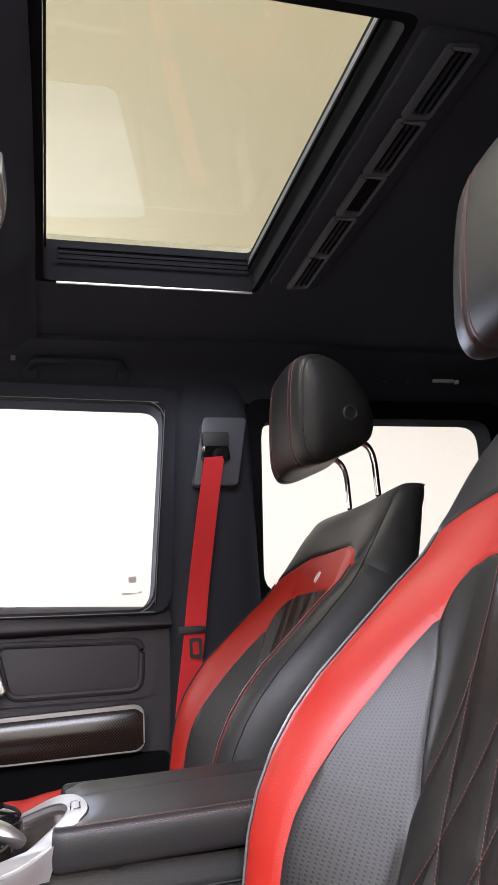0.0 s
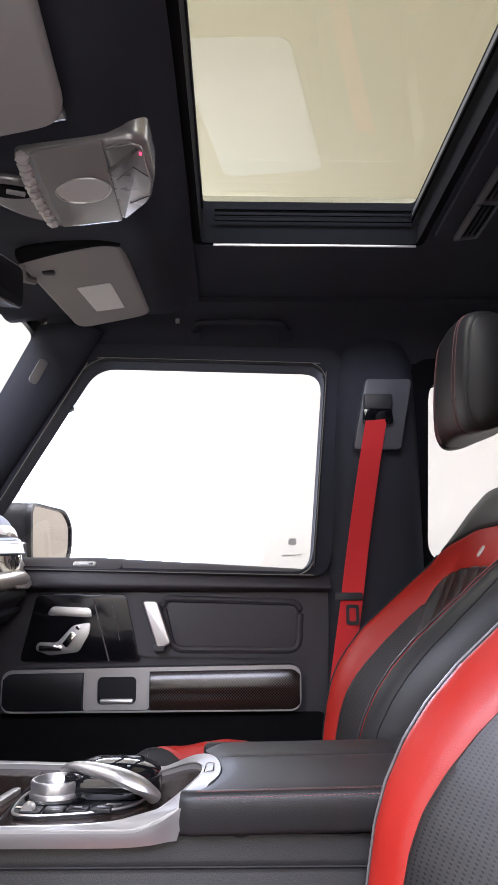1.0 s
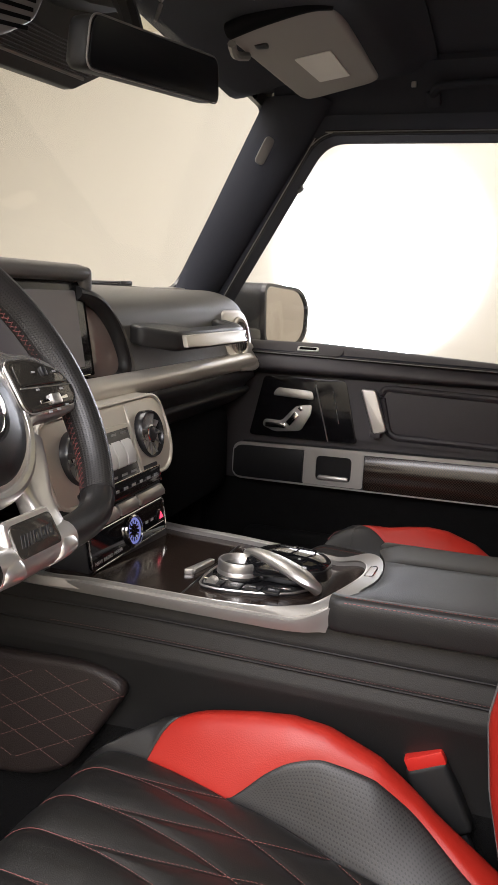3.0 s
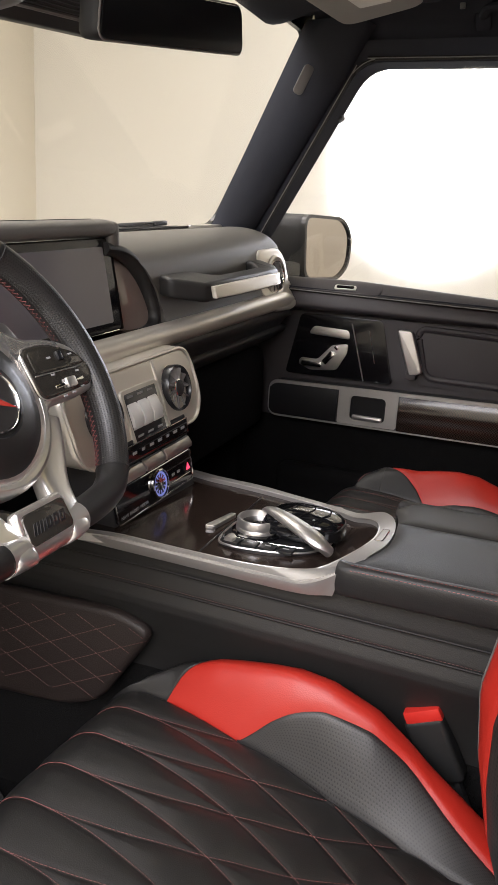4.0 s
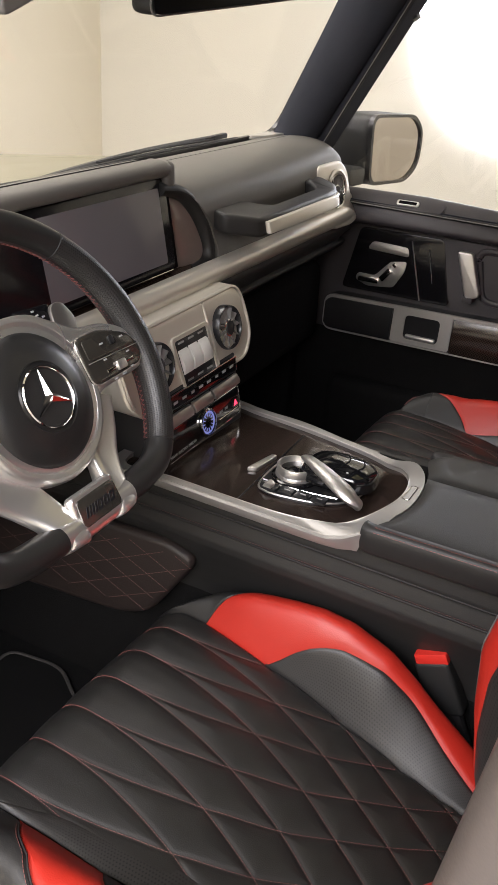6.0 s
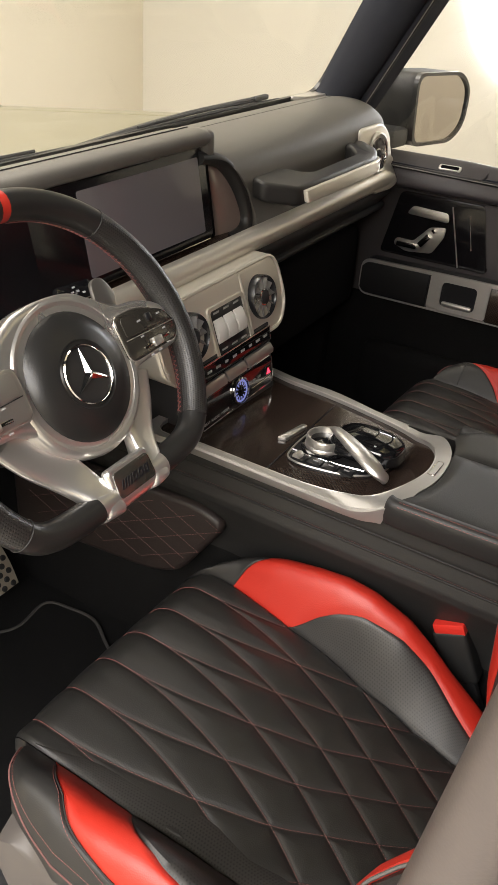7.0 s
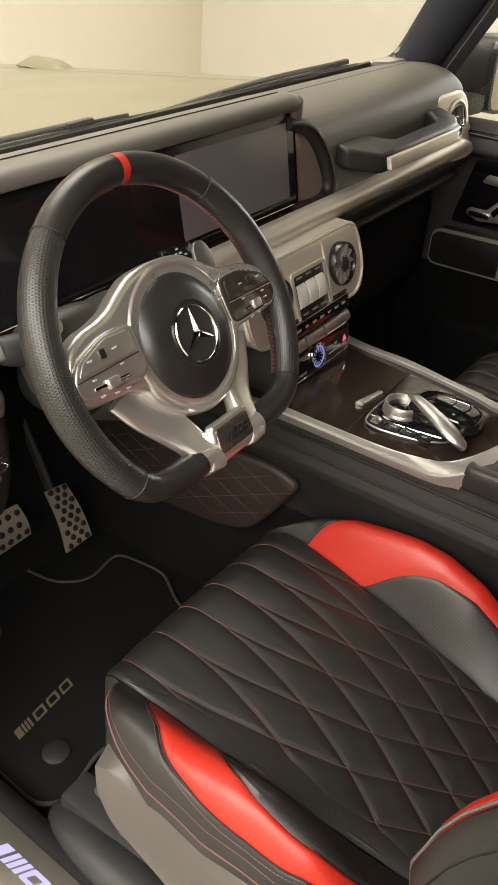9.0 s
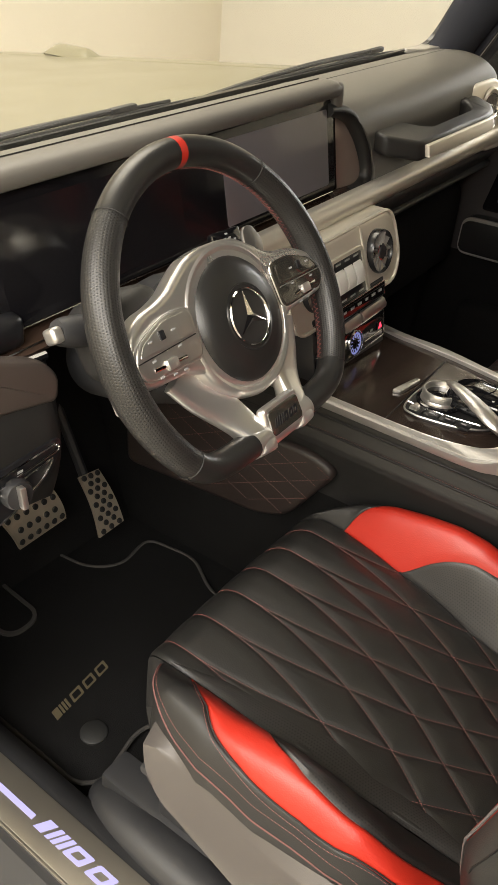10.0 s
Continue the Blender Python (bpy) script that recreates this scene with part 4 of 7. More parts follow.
            part("stripe_seam", tube([cushion(u, -(r2(along(u)[0]) + 0.01), 0.0004) for u in ks if along(u)[0] > x_tip + 0.006], 0.0010, 5), GREYTHREAD, e)
        part("bolster_stitching", stitches(rim, 0.0026, 0.0016, r=0.00036), THREAD, e, "red seam stitching", kind="stuff")

    # backrest
    O, D, N = Vector((0.262, 0, 0.915)), Vector((0.555, 0, 0.832)), Vector((-0.832, 0, 0.555))
    qb = lambda t: lerp([(0, 0.104), (0.3, 0.114), (0.5, 0.112), (0.6, 0.10)], t)
    n0 = lambda t: glide([(-0.07, -0.055), (0, -0.014), (0.1, 0.018), (0.2, 0.028), (0.3, 0.034), (0.4, 0.048), (0.47, 0.060), (0.55, 0.064), (0.62, 0.060)], t)
    hb = lambda t: lerp([(-0.07, -0.05), (-0.056, -0.036), (-0.037, 0.000), (0.008, 0.050), (0.061, 0.095), (0.09, 0.108), (0.124, 0.123), (0.16, 0.133), (0.20, 0.138), (0.24, 0.137), (0.285, 0.130), (0.35, 0.113), (0.41, 0.097), (0.46, 0.082), (0.53, 0.073), (0.60, 0.068), (0.66, 0.063)], t)
    wb = lambda t: glide([(-0.07, 0.205), (0, 0.230), (0.10, 0.245), (0.30, 0.262), (0.46, 0.258), (0.55, 0.246), (0.62, 0.232), (0.66, 0.218), (0.69, 0.200)], t)
    hs = lambda t: lerp([(0, -0.03), (0.40, -0.020), (0.56, 0.018), (0.64, 0.030)], t)
    hr = lambda t: lerp([(0, -0.105), (0.40, -0.060), (0.56, -0.012), (0.64, 0.012)], t)

    def back(t, w, lift=0.0):
        roll = 0.0
        if t > 0.64:
            a = min(1.0, (t - 0.64) / 0.06) * math.pi / 2
            roll, t = 1 - math.cos(a), 0.64 + 0.040 * math.sin(a)
        q, h0, h1, wid = qb(t), n0(t), hb(t + 0.036 * smooth(0.30, 0.20, t)) if w < 0 else hb(t), wb(t)
        if yc > 0 and w < 0:
            h1 -= 0.030 * smooth(0.24, 0.06, t)
        c = min(0.205, wid - 0.035)
        q = min(q, c * 0.62)
        s, w = (1 if w >= 0 else -1), abs(w)
        if w <= 1:
            b, h = w * q, h0 - 0.004 * (1 - w * w)
        elif w <= 2:
            k = w - 1
            b, h = q + (c - q) * k, h0 + (h1 - h0) * math.sin(k * math.pi / 2) ** 1.2
        elif w <= 3:
            a = (w - 2) * math.pi / 2
            b, h = c + (wid - c) * math.sin(a) ** 0.85, h1 - (h1 - hs(t)) * (1 - math.cos(a)) ** 1.05
        elif w <= 4:
            k = w - 3
            b, h = wid - 0.03 * k * k, hs(t) + (hr(t) - hs(t)) * math.sin(k * math.pi / 2)
        else:
            b, h = (wid - 0.03) * (5 - w), hr(t)
        h = h + (0.026 - h) * roll + lift
        p = O + D * t + N * h
        return PB(p.x, s * b, p.z)

    def patch(f, nu, nv, su, sv, foot=True, head=True):
        """A leather panel over f(u, v) -> (t, w), sunk along its seams."""
        def g(u, v):
            t, w = f(u, v)
            edge = min(min(v, 1 - v) * sv, min(u if foot or abs(w) < 1.3 else 1, 1 - u if head else 1) * su)
            return back(t, w, -0.0035 * max(0, 1 - edge / 0.005) ** 2)
        return grid(g, nu, nv, su=su, sv=sv)

    def panel(t0, t1, lo, hi, nu, nv, su, sv, head=True):
        def f(u, v):
            t = t0 + (t1 - t0) * u
            return t, lo(t) + (hi(t) - lo(t)) * v
        return patch(f, nu, nv, su, sv, True, head)

    # the red stripes run up the bolsters and meet in a collar that closes the centre panel off
    TK, T1, S2 = 0.387, 0.497, 2.02
    s1 = lambda t: glide([(-0.07, 1.62), (0.10, 1.61), (0.154, 1.60), (0.208, 1.55), (0.278, 1.48), (0.343, 1.40), (TK, 1.29)], t)
    ce = lambda t: lerp([(-0.07, 0.86), (0.154, 0.92), (0.213, 1.0), (0.288, 1.10), (0.347, 1.18), (TK, 1.29), (0.5, 1.29)], t)
    cb = lambda w: lerp([(0, 0.470), (0.7, 0.467), (0.95, 0.460), (1.12, 0.448), (1.22, 0.430), (1.27, 0.408), (1.292, TK), (3, TK)], abs(w))
    ct = lambda w: glide([(0, 0.556), (0.85, 0.553), (1.3, 0.539), (1.6, 0.526), (1.8, 0.513), (S2, T1), (6, T1)], abs(w))
    step = 0.060

    def bend_b(t):
        # upright pleats at the top that part into diamonds lower down
        if t < 0.20:
            return (0.20 - t) / 0.075
        return -math.sin(min(1.0, (t - 0.20) / 0.17) * math.pi / 2)

    def back_quilt(u, v):
        w = (2 * v - 1) * 1.29
        t = -0.07 + (cb(w) + 0.07) * u
        w = w / 1.29 * ce(t)
        b = w * qb(t)
        g, s = bend_b(t) / 2, b / step
        d = min(abs(k - round(k)) for k in (s + g, s - g)) * span
        lift = 0.0036 * math.sin(min(1, d / 0.020) * math.pi / 2) - 0.0012 * math.exp(-(d / 0.0025) ** 2)
        lift -= 0.004 * max(0, 1 - min((1 - abs(2 * v - 1)) * 0.13, (1 - u) * 0.54) / 0.006) ** 2
        return back(t, w, lift)

    bk = part("backrest", grid(back_quilt, 150, 110, su=0.54, sv=0.25), QUILT, e, "quilted black leather backrest", sharp=180)
    lines = []
    for n in range(-6, 7):
        for s in (1, -1):
            run = []
            for k in range(110):
                t = 0.01 + 0.45 * k / 109
                b = step * (n - s * bend_b(t) / 2)
                w = b / qb(t)
                if abs(w) < ce(t) - 0.05 and t < cb(w) - 0.006:
                    run.append(back(t, w, 0.0008))
                elif len(run) > 4:
                    lines.append(run)
                    run = []
                else:
                    run = []
            if len(run) > 4:
                lines.append(run)
    part("stitching", stitches(lines, 0.0026, 0.0017, r=0.00030), THREAD, bk, "red diamond stitching", kind="stuff")
    part("collar", patch(lambda u, v: (cb(S2 * (2 * v - 1)) + (ct(S2 * (2 * v - 1)) - cb(S2 * (2 * v - 1))) * u, S2 * (2 * v - 1)), 20, 150, 0.10, 0.44, False), RED, e, "red leather shoulder collar")
    part("top_pad", patch(lambda u, v: (ct(10 * v - 5) + (0.70 - ct(10 * v - 5)) * u, 10 * v - 5), 30, 160, 0.16, 0.9), BLACK, e, "black leather upper backrest")
    part("back_shell", panel(-0.07, T1, lambda t: 3.9, lambda t: 6.1, 30, 8, 0.6, 0.5), PLASTIC, e)
    for side in (1, -1):
        part("back_insert", panel(-0.07, TK, lambda t: side * ce(t), lambda t: side * s1(t), 50, 18, 0.46, 0.070), PERF, e, "perforated dark leather insert")
        part("back_stripe", panel(-0.07, TK, lambda t: side * s1(t), lambda t: side * S2, 50, 14, 0.46, 0.055, False), RED, e, "bright red leather bolster stripe")
        part("back_bolster", panel(-0.07, T1, lambda t: side * S2, lambda t: side * 4.0, 50, 26, T1, 0.2), BLACK, e, "black leather backrest bolster")
        # on the driver's seat this grey line stands in for the bolster's edge highlight
        part("bolster_edge_line", tube([back(-0.06 + 0.55 * k / 70, side * (S2 + 0.02), 0.0003) for k in range(71)], 0.0015, 6), EDGE_SHEEN if yc < 0 else PLASTIC, e, "satin grey line for the bolster's edge highlight" if yc < 0 else "dark piping")
        part("side_seam", tube([back(0.02 + 0.60 * k / 60, side * (2.34 if k < 46 else 2.34 - 0.010 * (k - 46)), 0.0002) for k in range(61)], 0.0010, 5), GREYTHREAD, e)
    part("collar_seam", tube([back(ct(2.0 * k / 40 - 1.0) - 0.004, 2.0 * k / 40 - 1.0, 0.0004) for k in range(41)], 0.0007, 5), GREYTHREAD, e)
    part("badge", lathe([(0.012, 0), (0.011, 0.003), (0.0, 0.004)], Matrix.Translation(back(0.498, 0.0, 0.001)) @ Vector((-0.832, 0, 0.555)).to_track_quat("Z", "Y").to_matrix().to_4x4() @ Matrix.Diagonal((0.55, 1.0, 1, 1))), WHITECAP, e, "small bright badge")

    # headrest: upright front face, sloping back, flat cheeks with a release button
    prof = curve([(0.462, 1.556, 0), (0.452, 1.585, 0), (0.452, 1.640, 0), (0.457, 1.700, 0), (0.466, 1.748, 0), (0.482, 1.766, 0), (0.512, 1.762, 0), (0.548, 1.738, 0), (0.578, 1.695, 0), (0.592, 1.645, 0), (0.588, 1.606, 0), (0.566, 1.584, 0), (0.520, 1.564, 0), (0.480, 1.549, 0)], 4, True)
    HW = 0.120

    def head(u, v):
        p = prof[round(u * len(prof)) % len(prof)]
        k = math.sin((2 * v - 1) * math.pi / 2)
        b = HW * k
        s = max(0.004, 1 - abs(k) ** 9) ** 0.32
        front = smooth(0.50, 0.46, p.x)
        groove = (0.0045 * math.exp(-((abs(b) - 0.100) / 0.0028) ** 2) + 0.0025 * math.exp(-((abs(b) - 0.062) / 0.003) ** 2) * front)
        cx, cz = 0.520, 1.655
        r = Vector((p.x - cx, p.y - cz, 0)) * s
        r -= r.normalized() * groove
        bow = 0.012 * front * (1 - k * k) - 0.010 * k * k * (1 - front)
        return PB(hdx + cx + r.x - bow + (0.10 * (cz + r.y - 1.55) if yc < 0 else 0.0), b, hdz + cz + r.y - 0.010 * k * k)

    hbm = grid(head, len(prof), 80, close_u=True)
    for v in (0.0, 1.0):
        hub = hbm.verts.new(sum((head(i / len(prof), v) for i in range(len(prof))), Vector()) / len(prof))
        ends = [hbm.verts.new(head(i / len(prof), v)) for i in range(len(prof))]
        for i in range(len(ends)):
            hbm.faces.new((ends[i], ends[(i + 1) % len(ends)], hub))
    bmesh.ops.remove_doubles(hbm, verts=hbm.verts, dist=0.0002)
    h = part("headrest", hbm, BLACK, e, "padded black leather headrest", sharp=60)
    for b in (0.100, -0.100):
        part("headrest_piping", tube([head(i / len(prof), 0.5 + math.asin(b / HW) / math.pi) for i in range(len(prof))], 0.0026, 6, True), GREYTHREAD, h)
    for b in (0.056, 0.068, -0.056, -0.068):
        part("headrest_seam", tube([head(i / len(prof), 0.5 + math.asin(b / HW) / math.pi) for i in range(0, 26)], 0.0010, 5), BROWNTHREAD, h)
    bm_ = lathe([(0.0145, -0.02), (0.0145, 0.003), (0.012, 0.005), (0.0105, 0.003), (0, 0.0028)], Matrix.Translation(PB(hdx + 0.541, 0.1185, hdz + 1.634)) @ Vector((0, inn, 0)).to_track_quat("Z", "Y").to_matrix().to_4x4())
    part("headrest_button", bm_, PLASTIC, h)
    for b in (0.070, -0.070):
        part("headrest_post", tube(curve([PB(hdx + 0.560, b, hdz + 1.606), PB(hdx + 0.578, b, hdz + 1.594), PB(hdx + 0.594, b, hdz + 1.580), PB(hdx + 0.601, b, hdz + 1.556), PB(hdx + 0.602, b, hdz + 1.520), PB(hdx + 0.602, b, 1.46)], 5), 0.0062, 10), CHROME, e, "chrome headrest post")

    # base
    part("seat_frame", rbox(P(0.06, 0, 0.775), (0.44, 0.46, 0.075), 0.02), RUBBER, e)
    for b in (0.20, -0.20):
        part("seat_rail", rbox(P(0.04, b, 0.640), (0.56, 0.05, 0.07), 0.008), PLASTIC, e)
        part("rail_foot", rbox(P(-0.17, b, 0.612), (0.07, 0.06, 0.035), 0.01), PLASTIC, e)
        for x in (-0.10, 0.20):
            part("riser", rbox(P(x, b, 0.71), (0.09, 0.03, 0.12), 0.006), PLASTIC, e)

    cover_t = [(-0.137, 0.230, 0.884, 0.257, 0.880, 0.266, 0.846), (-0.106, 0.238, 0.890, 0.252, 0.882, 0.270, 0.831), (-0.055, 0.251, 0.885, 0.256, 0.868, 0.270, 0.808), (-0.012, 0.253, 0.881, 0.259, 0.859, 0.270, 0.788), (0.024, 0.253, 0.875, 0.261, 0.857, 0.270, 0.772), (0.10, 0.248, 0.870, 0.262, 0.855, 0.268, 0.742), (0.36, 0.235, 0.865, 0.255, 0.845, 0.258, 0.660)]

    def valance(u, v):
        # a smooth side cover: a ledge under the leather seam, then a face that tapers down towards the rear
        x = -0.137 + 0.497 * u
        b0_, z0_, b1_, z1_, b2_, z2_ = (glide([(r[0], r[k]) for r in cover_t], x) for k in range(1, 7))
        if v < 0.3:
            k = v / 0.3
            b, z = b0_ + (b1_ - b0_) * k, z0_ + (z1_ - z0_) * k
        else:
            k = (v - 0.3) / 0.7
            b, z = b1_ + (b2_ - b1_) * math.sin(k * math.pi / 2), z1_ + (z2_ - z1_) * k
        return P(x + 0.022 * v * max(0.0, 1 - u / 0.10), -b, z)

    part("side_cover", solid(grid(valance, 60, 20), 0.006), SEATPLASTIC, e, "grey plastic seat side cover")
    part("cover_clip", rbox(P(-0.128, -0.250, 0.826), (0.018, 0.012, 0.014), 0.004), PLASTIC, e)
    part("rail_cover", tube(curve([P(-0.235, -0.205, 0.600), P(-0.215, -0.225, 0.628), P(-0.13, -0.240, 0.648), P(0.05, -0.245, 0.655), P(0.30, -0.245, 0.655)], 6), 0.034, 12, flat=0.9), PLASTIC, e, "dark trim over the seat rail")
    part("front_cover", rbox(P(-0.165, 0, 0.775), (0.05, 0.36, 0.07), 0.02), RUBBER, e)
    return e


seat(-0.385, 1, 0.0, 0.0, 0.0, 0.0, 0.004, -0.014, "black and red quilted leather driver's sports seat")
seat(0.385, -1, 0.062, 0.065, 0.040, 0.0, -0.006, 0.012, "black and red quilted leather passenger sports seat")


def buckle(sgn):
    e = thing("belt_buckle", (0.17, sgn * 0.125, 0.85), "black seat belt buckle with red release button", "belt buckle", "belt buckles")
    m = pose(0, 0, 0, 0, -26, 0)
    at = lambda u, v: (0.158 + 0.92 * u + 0.40 * v, sgn * 0.128, 0.941 + 0.40 * u - 0.92 * v)
    part("buckle_body", rbox(at(0, 0.048), (0.046, 0.028, 0.080), 0.006, 3, m=m), RUBBER, e)
    part("release_button", rbox(at(0, 0.004), (0.043, 0.026, 0.016), 0.003, m=m), REDPLASTIC, e, "red release button")
    part("stalk", rbox(at(0.004, 0.13), (0.028, 0.014, 0.12), 0.004, m=m), PLASTIC, e)


buckle(-1), buckle(1)


def seat_belt():
    e = thing("seat_belt", (0.33, 0.65, 1.25), "red webbing seat belt hanging on the pillar", "seat belt")
    a = prism(round_rect(0.102, 0.158, 0.010), lambda p, q, h: (0.420 + p + 0.03 * (q / 0.158), 0.652 - h, 1.672 + q), -0.024, 0.006, 0.003)
    part("anchor_plate", a, ANCHOR, e, "grey height adjuster plate")
    part("adjuster", rbox((0.408, 0.642, 1.696), (0.062, 0.022, 0.036), 0.007), PLASTIC, e)
    part("guide_loop", prism(round_poly([(-0.034, -0.012), (-0.030, 0.022), (0.030, 0.022), (0.034, -0.012)], 0.008), lambda p, q, h: (0.406 + p, 0.646 - h, 1.660 + q), 0, 0.014, 0.004), PIANO, e, "gloss black belt guide")
    line = curve([(0.401, 0.630, 1.654), (0.380, 0.632, 1.54), (0.354, 0.636, 1.38), (0.337, 0.629, 1.270), (0.312, 0.62, 1.12), (0.296, 0.615, 0.98), (0.285, 0.615, 0.80)], 6)

    def web(u, v):
        i = u * (len(line) - 1)
        p = line[int(i)].lerp(line[min(len(line) - 1, int(i) + 1)], i - int(i))
        return p + Vector((0.0235 * (2 * v - 1), 0.004 * (2 * v - 1), 0.003 * (2 * v - 1)))

    part("webbing", solid(grid(web, 40, 4), 0.0015), REDBELT, e)
    part("belt_stop", rbox((0.332, 0.6245, 1.284), (0.056, 0.012, 0.016), 0.004), PLASTIC, e)
    part("latch_tongue", ring_plate(round_rect(0.026, 0.040, 0.005, 3), round_rect(0.014, 0.026, 0.003, 3), lambda p, q, h: (0.338 + p, 0.6225 - h, 1.248 + q), 0, 0.003), PLASTIC, e, "dark latch tongue")


seat_belt()


# ---- dashboard ----
# the dash stands a little askew to the floor, as it shows
DM = Matrix.Translation((0, 0, 1.40)) @ Matrix.Rotation(math.atan(0.06), 4, "X") @ Matrix.Translation((0, 0, -1.40))
dash = thing("dashboard", None, "grey-black leather dashboard with bright metal band", "dashboard", m=DM)


def sweep_y(profile, y0, y1, n=24, steps=4, end=0.0, side=1):
    """A profile of (x, z) carried across the car from y0 to y1; it shrinks to a rounded end over the last stretch."""
    line = curve([(x, z, 0) for x, z in profile], steps)
    cx, cz = sum(p.x for p in line) / len(line), sum(p.y for p in line) / len(line)

    def f(u, v):
        p = line[round(v * (len(line) - 1))]
        y = y0 + (y1 - y0) * u
        k = 1.0
        if end:
            d = abs(y1 - y) / end
            k = math.sqrt(max(0.0, 1 - (1 - d) ** 2)) if d < 1 else 1.0
            k = 0.25 + 0.75 * k
        return Vector((cx + (p.x - cx) * (0.5 + 0.5 * k), y, cz + (p.y - cz) * k))
    return grid(f, n, len(line) - 1)


TOP = [(-0.60, 1.395), (-0.565, 1.414), (-0.52, 1.428), (-0.46, 1.430), (-0.415, 1.420), (-0.385, 1.398), (-0.374, 1.366), (-0.372, 1.335), (-0.366, 1.308), (-0.362, 1.296)]
edge_y = lambda z: lerp([(1.283, 0.160), (1.312, 0.170), (1.348, 0.158), (1.385, 0.130), (1.411, 0.100)], z)
upper = sweep_y(TOP, 0.10, 0.732, 40, 5, 0.05)
for v in upper.verts:
    e0 = edge_y(v.co.z) if v.co.x > -0.44 else 0.10
    v.co.y = 0.732 - (0.732 - v.co.y) * (0.732 - e0) / 0.632
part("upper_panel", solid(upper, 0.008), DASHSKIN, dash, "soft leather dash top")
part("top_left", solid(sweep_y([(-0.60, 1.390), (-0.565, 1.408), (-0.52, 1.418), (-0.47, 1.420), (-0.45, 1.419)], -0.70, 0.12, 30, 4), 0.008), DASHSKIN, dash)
part("top_seam", tube([(-0.49, 0.16, 1.4300), (-0.49, 0.66, 1.4300)], 0.0011, 5), GREYTHREAD, dash)
part("top_seam", tube([(-0.475, -0.68, 1.4205), (-0.475, 0.08, 1.4205)], 0.0014, 5), GREYTHREAD, dash)
part("metal_band", solid(sweep_y([(-0.363, 1.297), (-0.350, 1.296), (-0.340, 1.288), (-0.338, 1.275), (-0.344, 1.264), (-0.356, 1.260)], -0.44, 0.720, 50, 4, 0.05), 0.005), TITAN, dash, "satin metal band across the dash")
part("under_band", solid(sweep_y([(-0.352, 1.262), (-0.349, 1.252), (-0.353, 1.240), (-0.368, 1.222), (-0.372, 1.214)], 0.15, 0.735, 24, 4, 0.03), 0.005), PLASTIC, dash)
part("under_lip", solid(sweep_y([(-0.370, 1.218), (-0.362, 1.212), (-0.372, 1.200), (-0.42, 1.170), (-0.50, 1.150)], 0.14, 0.73, 20, 4), 0.005), PLASTIC, dash)
part("glove_box", rbox((-0.47, 0.43, 1.07), (0.14, 0.58, 0.20), 0.04, 3), CARPET, dash)
part("under_cover", rbox((-0.62, 0.30, 1.22), (0.40, 0.86, 0.20), 0.03), PLASTIC, dash)
part("under_cover_left", rbox((-0.62, -0.45, 1.30), (0.36, 0.52, 0.12), 0.03), PLASTIC, dash)

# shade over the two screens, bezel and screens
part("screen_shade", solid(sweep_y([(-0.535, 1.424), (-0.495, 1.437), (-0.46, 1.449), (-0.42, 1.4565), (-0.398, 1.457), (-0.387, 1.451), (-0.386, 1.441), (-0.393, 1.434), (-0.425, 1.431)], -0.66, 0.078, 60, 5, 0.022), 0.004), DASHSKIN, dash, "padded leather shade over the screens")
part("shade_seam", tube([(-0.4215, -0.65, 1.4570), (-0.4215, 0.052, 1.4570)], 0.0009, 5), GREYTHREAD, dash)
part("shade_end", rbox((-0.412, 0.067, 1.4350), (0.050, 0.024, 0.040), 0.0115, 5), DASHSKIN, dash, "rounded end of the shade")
fx = lambda z: -0.412 + (z - 1.365) * -0.16


def face(p, q, h):
    return Vector((fx(q) + h, p, q))


def outline(y0, y1, z0, z1, r):
    return round_poly([(y0, z0), (y0, z1), (y1, z1), (y1, z0)], r, 6)


arch = curve([face(p, q, 0.020) for p, q in ((0.046, 1.4165), (0.082, 1.4115), (0.112, 1.399), (0.135, 1.377), (0.151, 1.350), (0.161, 1.318), (0.158, 1.298), (0.144, 1.286), (0.118, 1.282))], 6)
part("screen_bezel", tube(arch, 0.0105, 14, flat=1.35, up=(1, 0, 0.16)), BLACK, dash, "leather arch beside the screens")
part("bezel_seam", tube([p + Vector((0.0145, 0, 0)) for p in arch], 0.0007, 5), GREYTHREAD, dash)
bez_out = round_poly([(-0.665, 1.270), (-0.665, 1.425), (0.066, 1.424), (0.116, 1.404), (0.150, 1.366), (0.162, 1.312), (0.150, 1.284), (0.12, 1.276)], 0.024, 6)
part("bezel_floor", prism(bez_out, face, -0.012, -0.004, 0), GLOSSBROWN, dash, "gloss brown trim behind the screens")
part("lower_sill", solid(grid(lambda u, v: Vector((-0.405 + 0.045 * v, -0.645 + 0.83 * u, 1.2955 - 0.016 * v)), 20, 2), 0.004), GLOSSBROWN, dash, "gloss brown sill under the screens")
part("sill_line", tube([(-0.366, -0.64, 1.2835), (-0.366, 0.142, 1.2835)], 0.0012, 5), CHROME, dash)
scr = part("screen", prism(outline(-0.598, 0.062, 1.300, 1.433, 0.010), face, 0.004, 0.024, 0.002), SCREEN, dash, "wide black glass double screen")
part("screen_edge", tube([face(-0.59, 1.4335, 0.0245), face(0.050, 1.4335, 0.0245), face(0.0605, 1.425, 0.0245)], 0.0011, 5), CHROME, scr)
part("screen_foot", tube([face(-0.59, 1.2995, 0.0245), face(0.052, 1.2995, 0.0245)], 0.0009, 5), CHROME, scr)
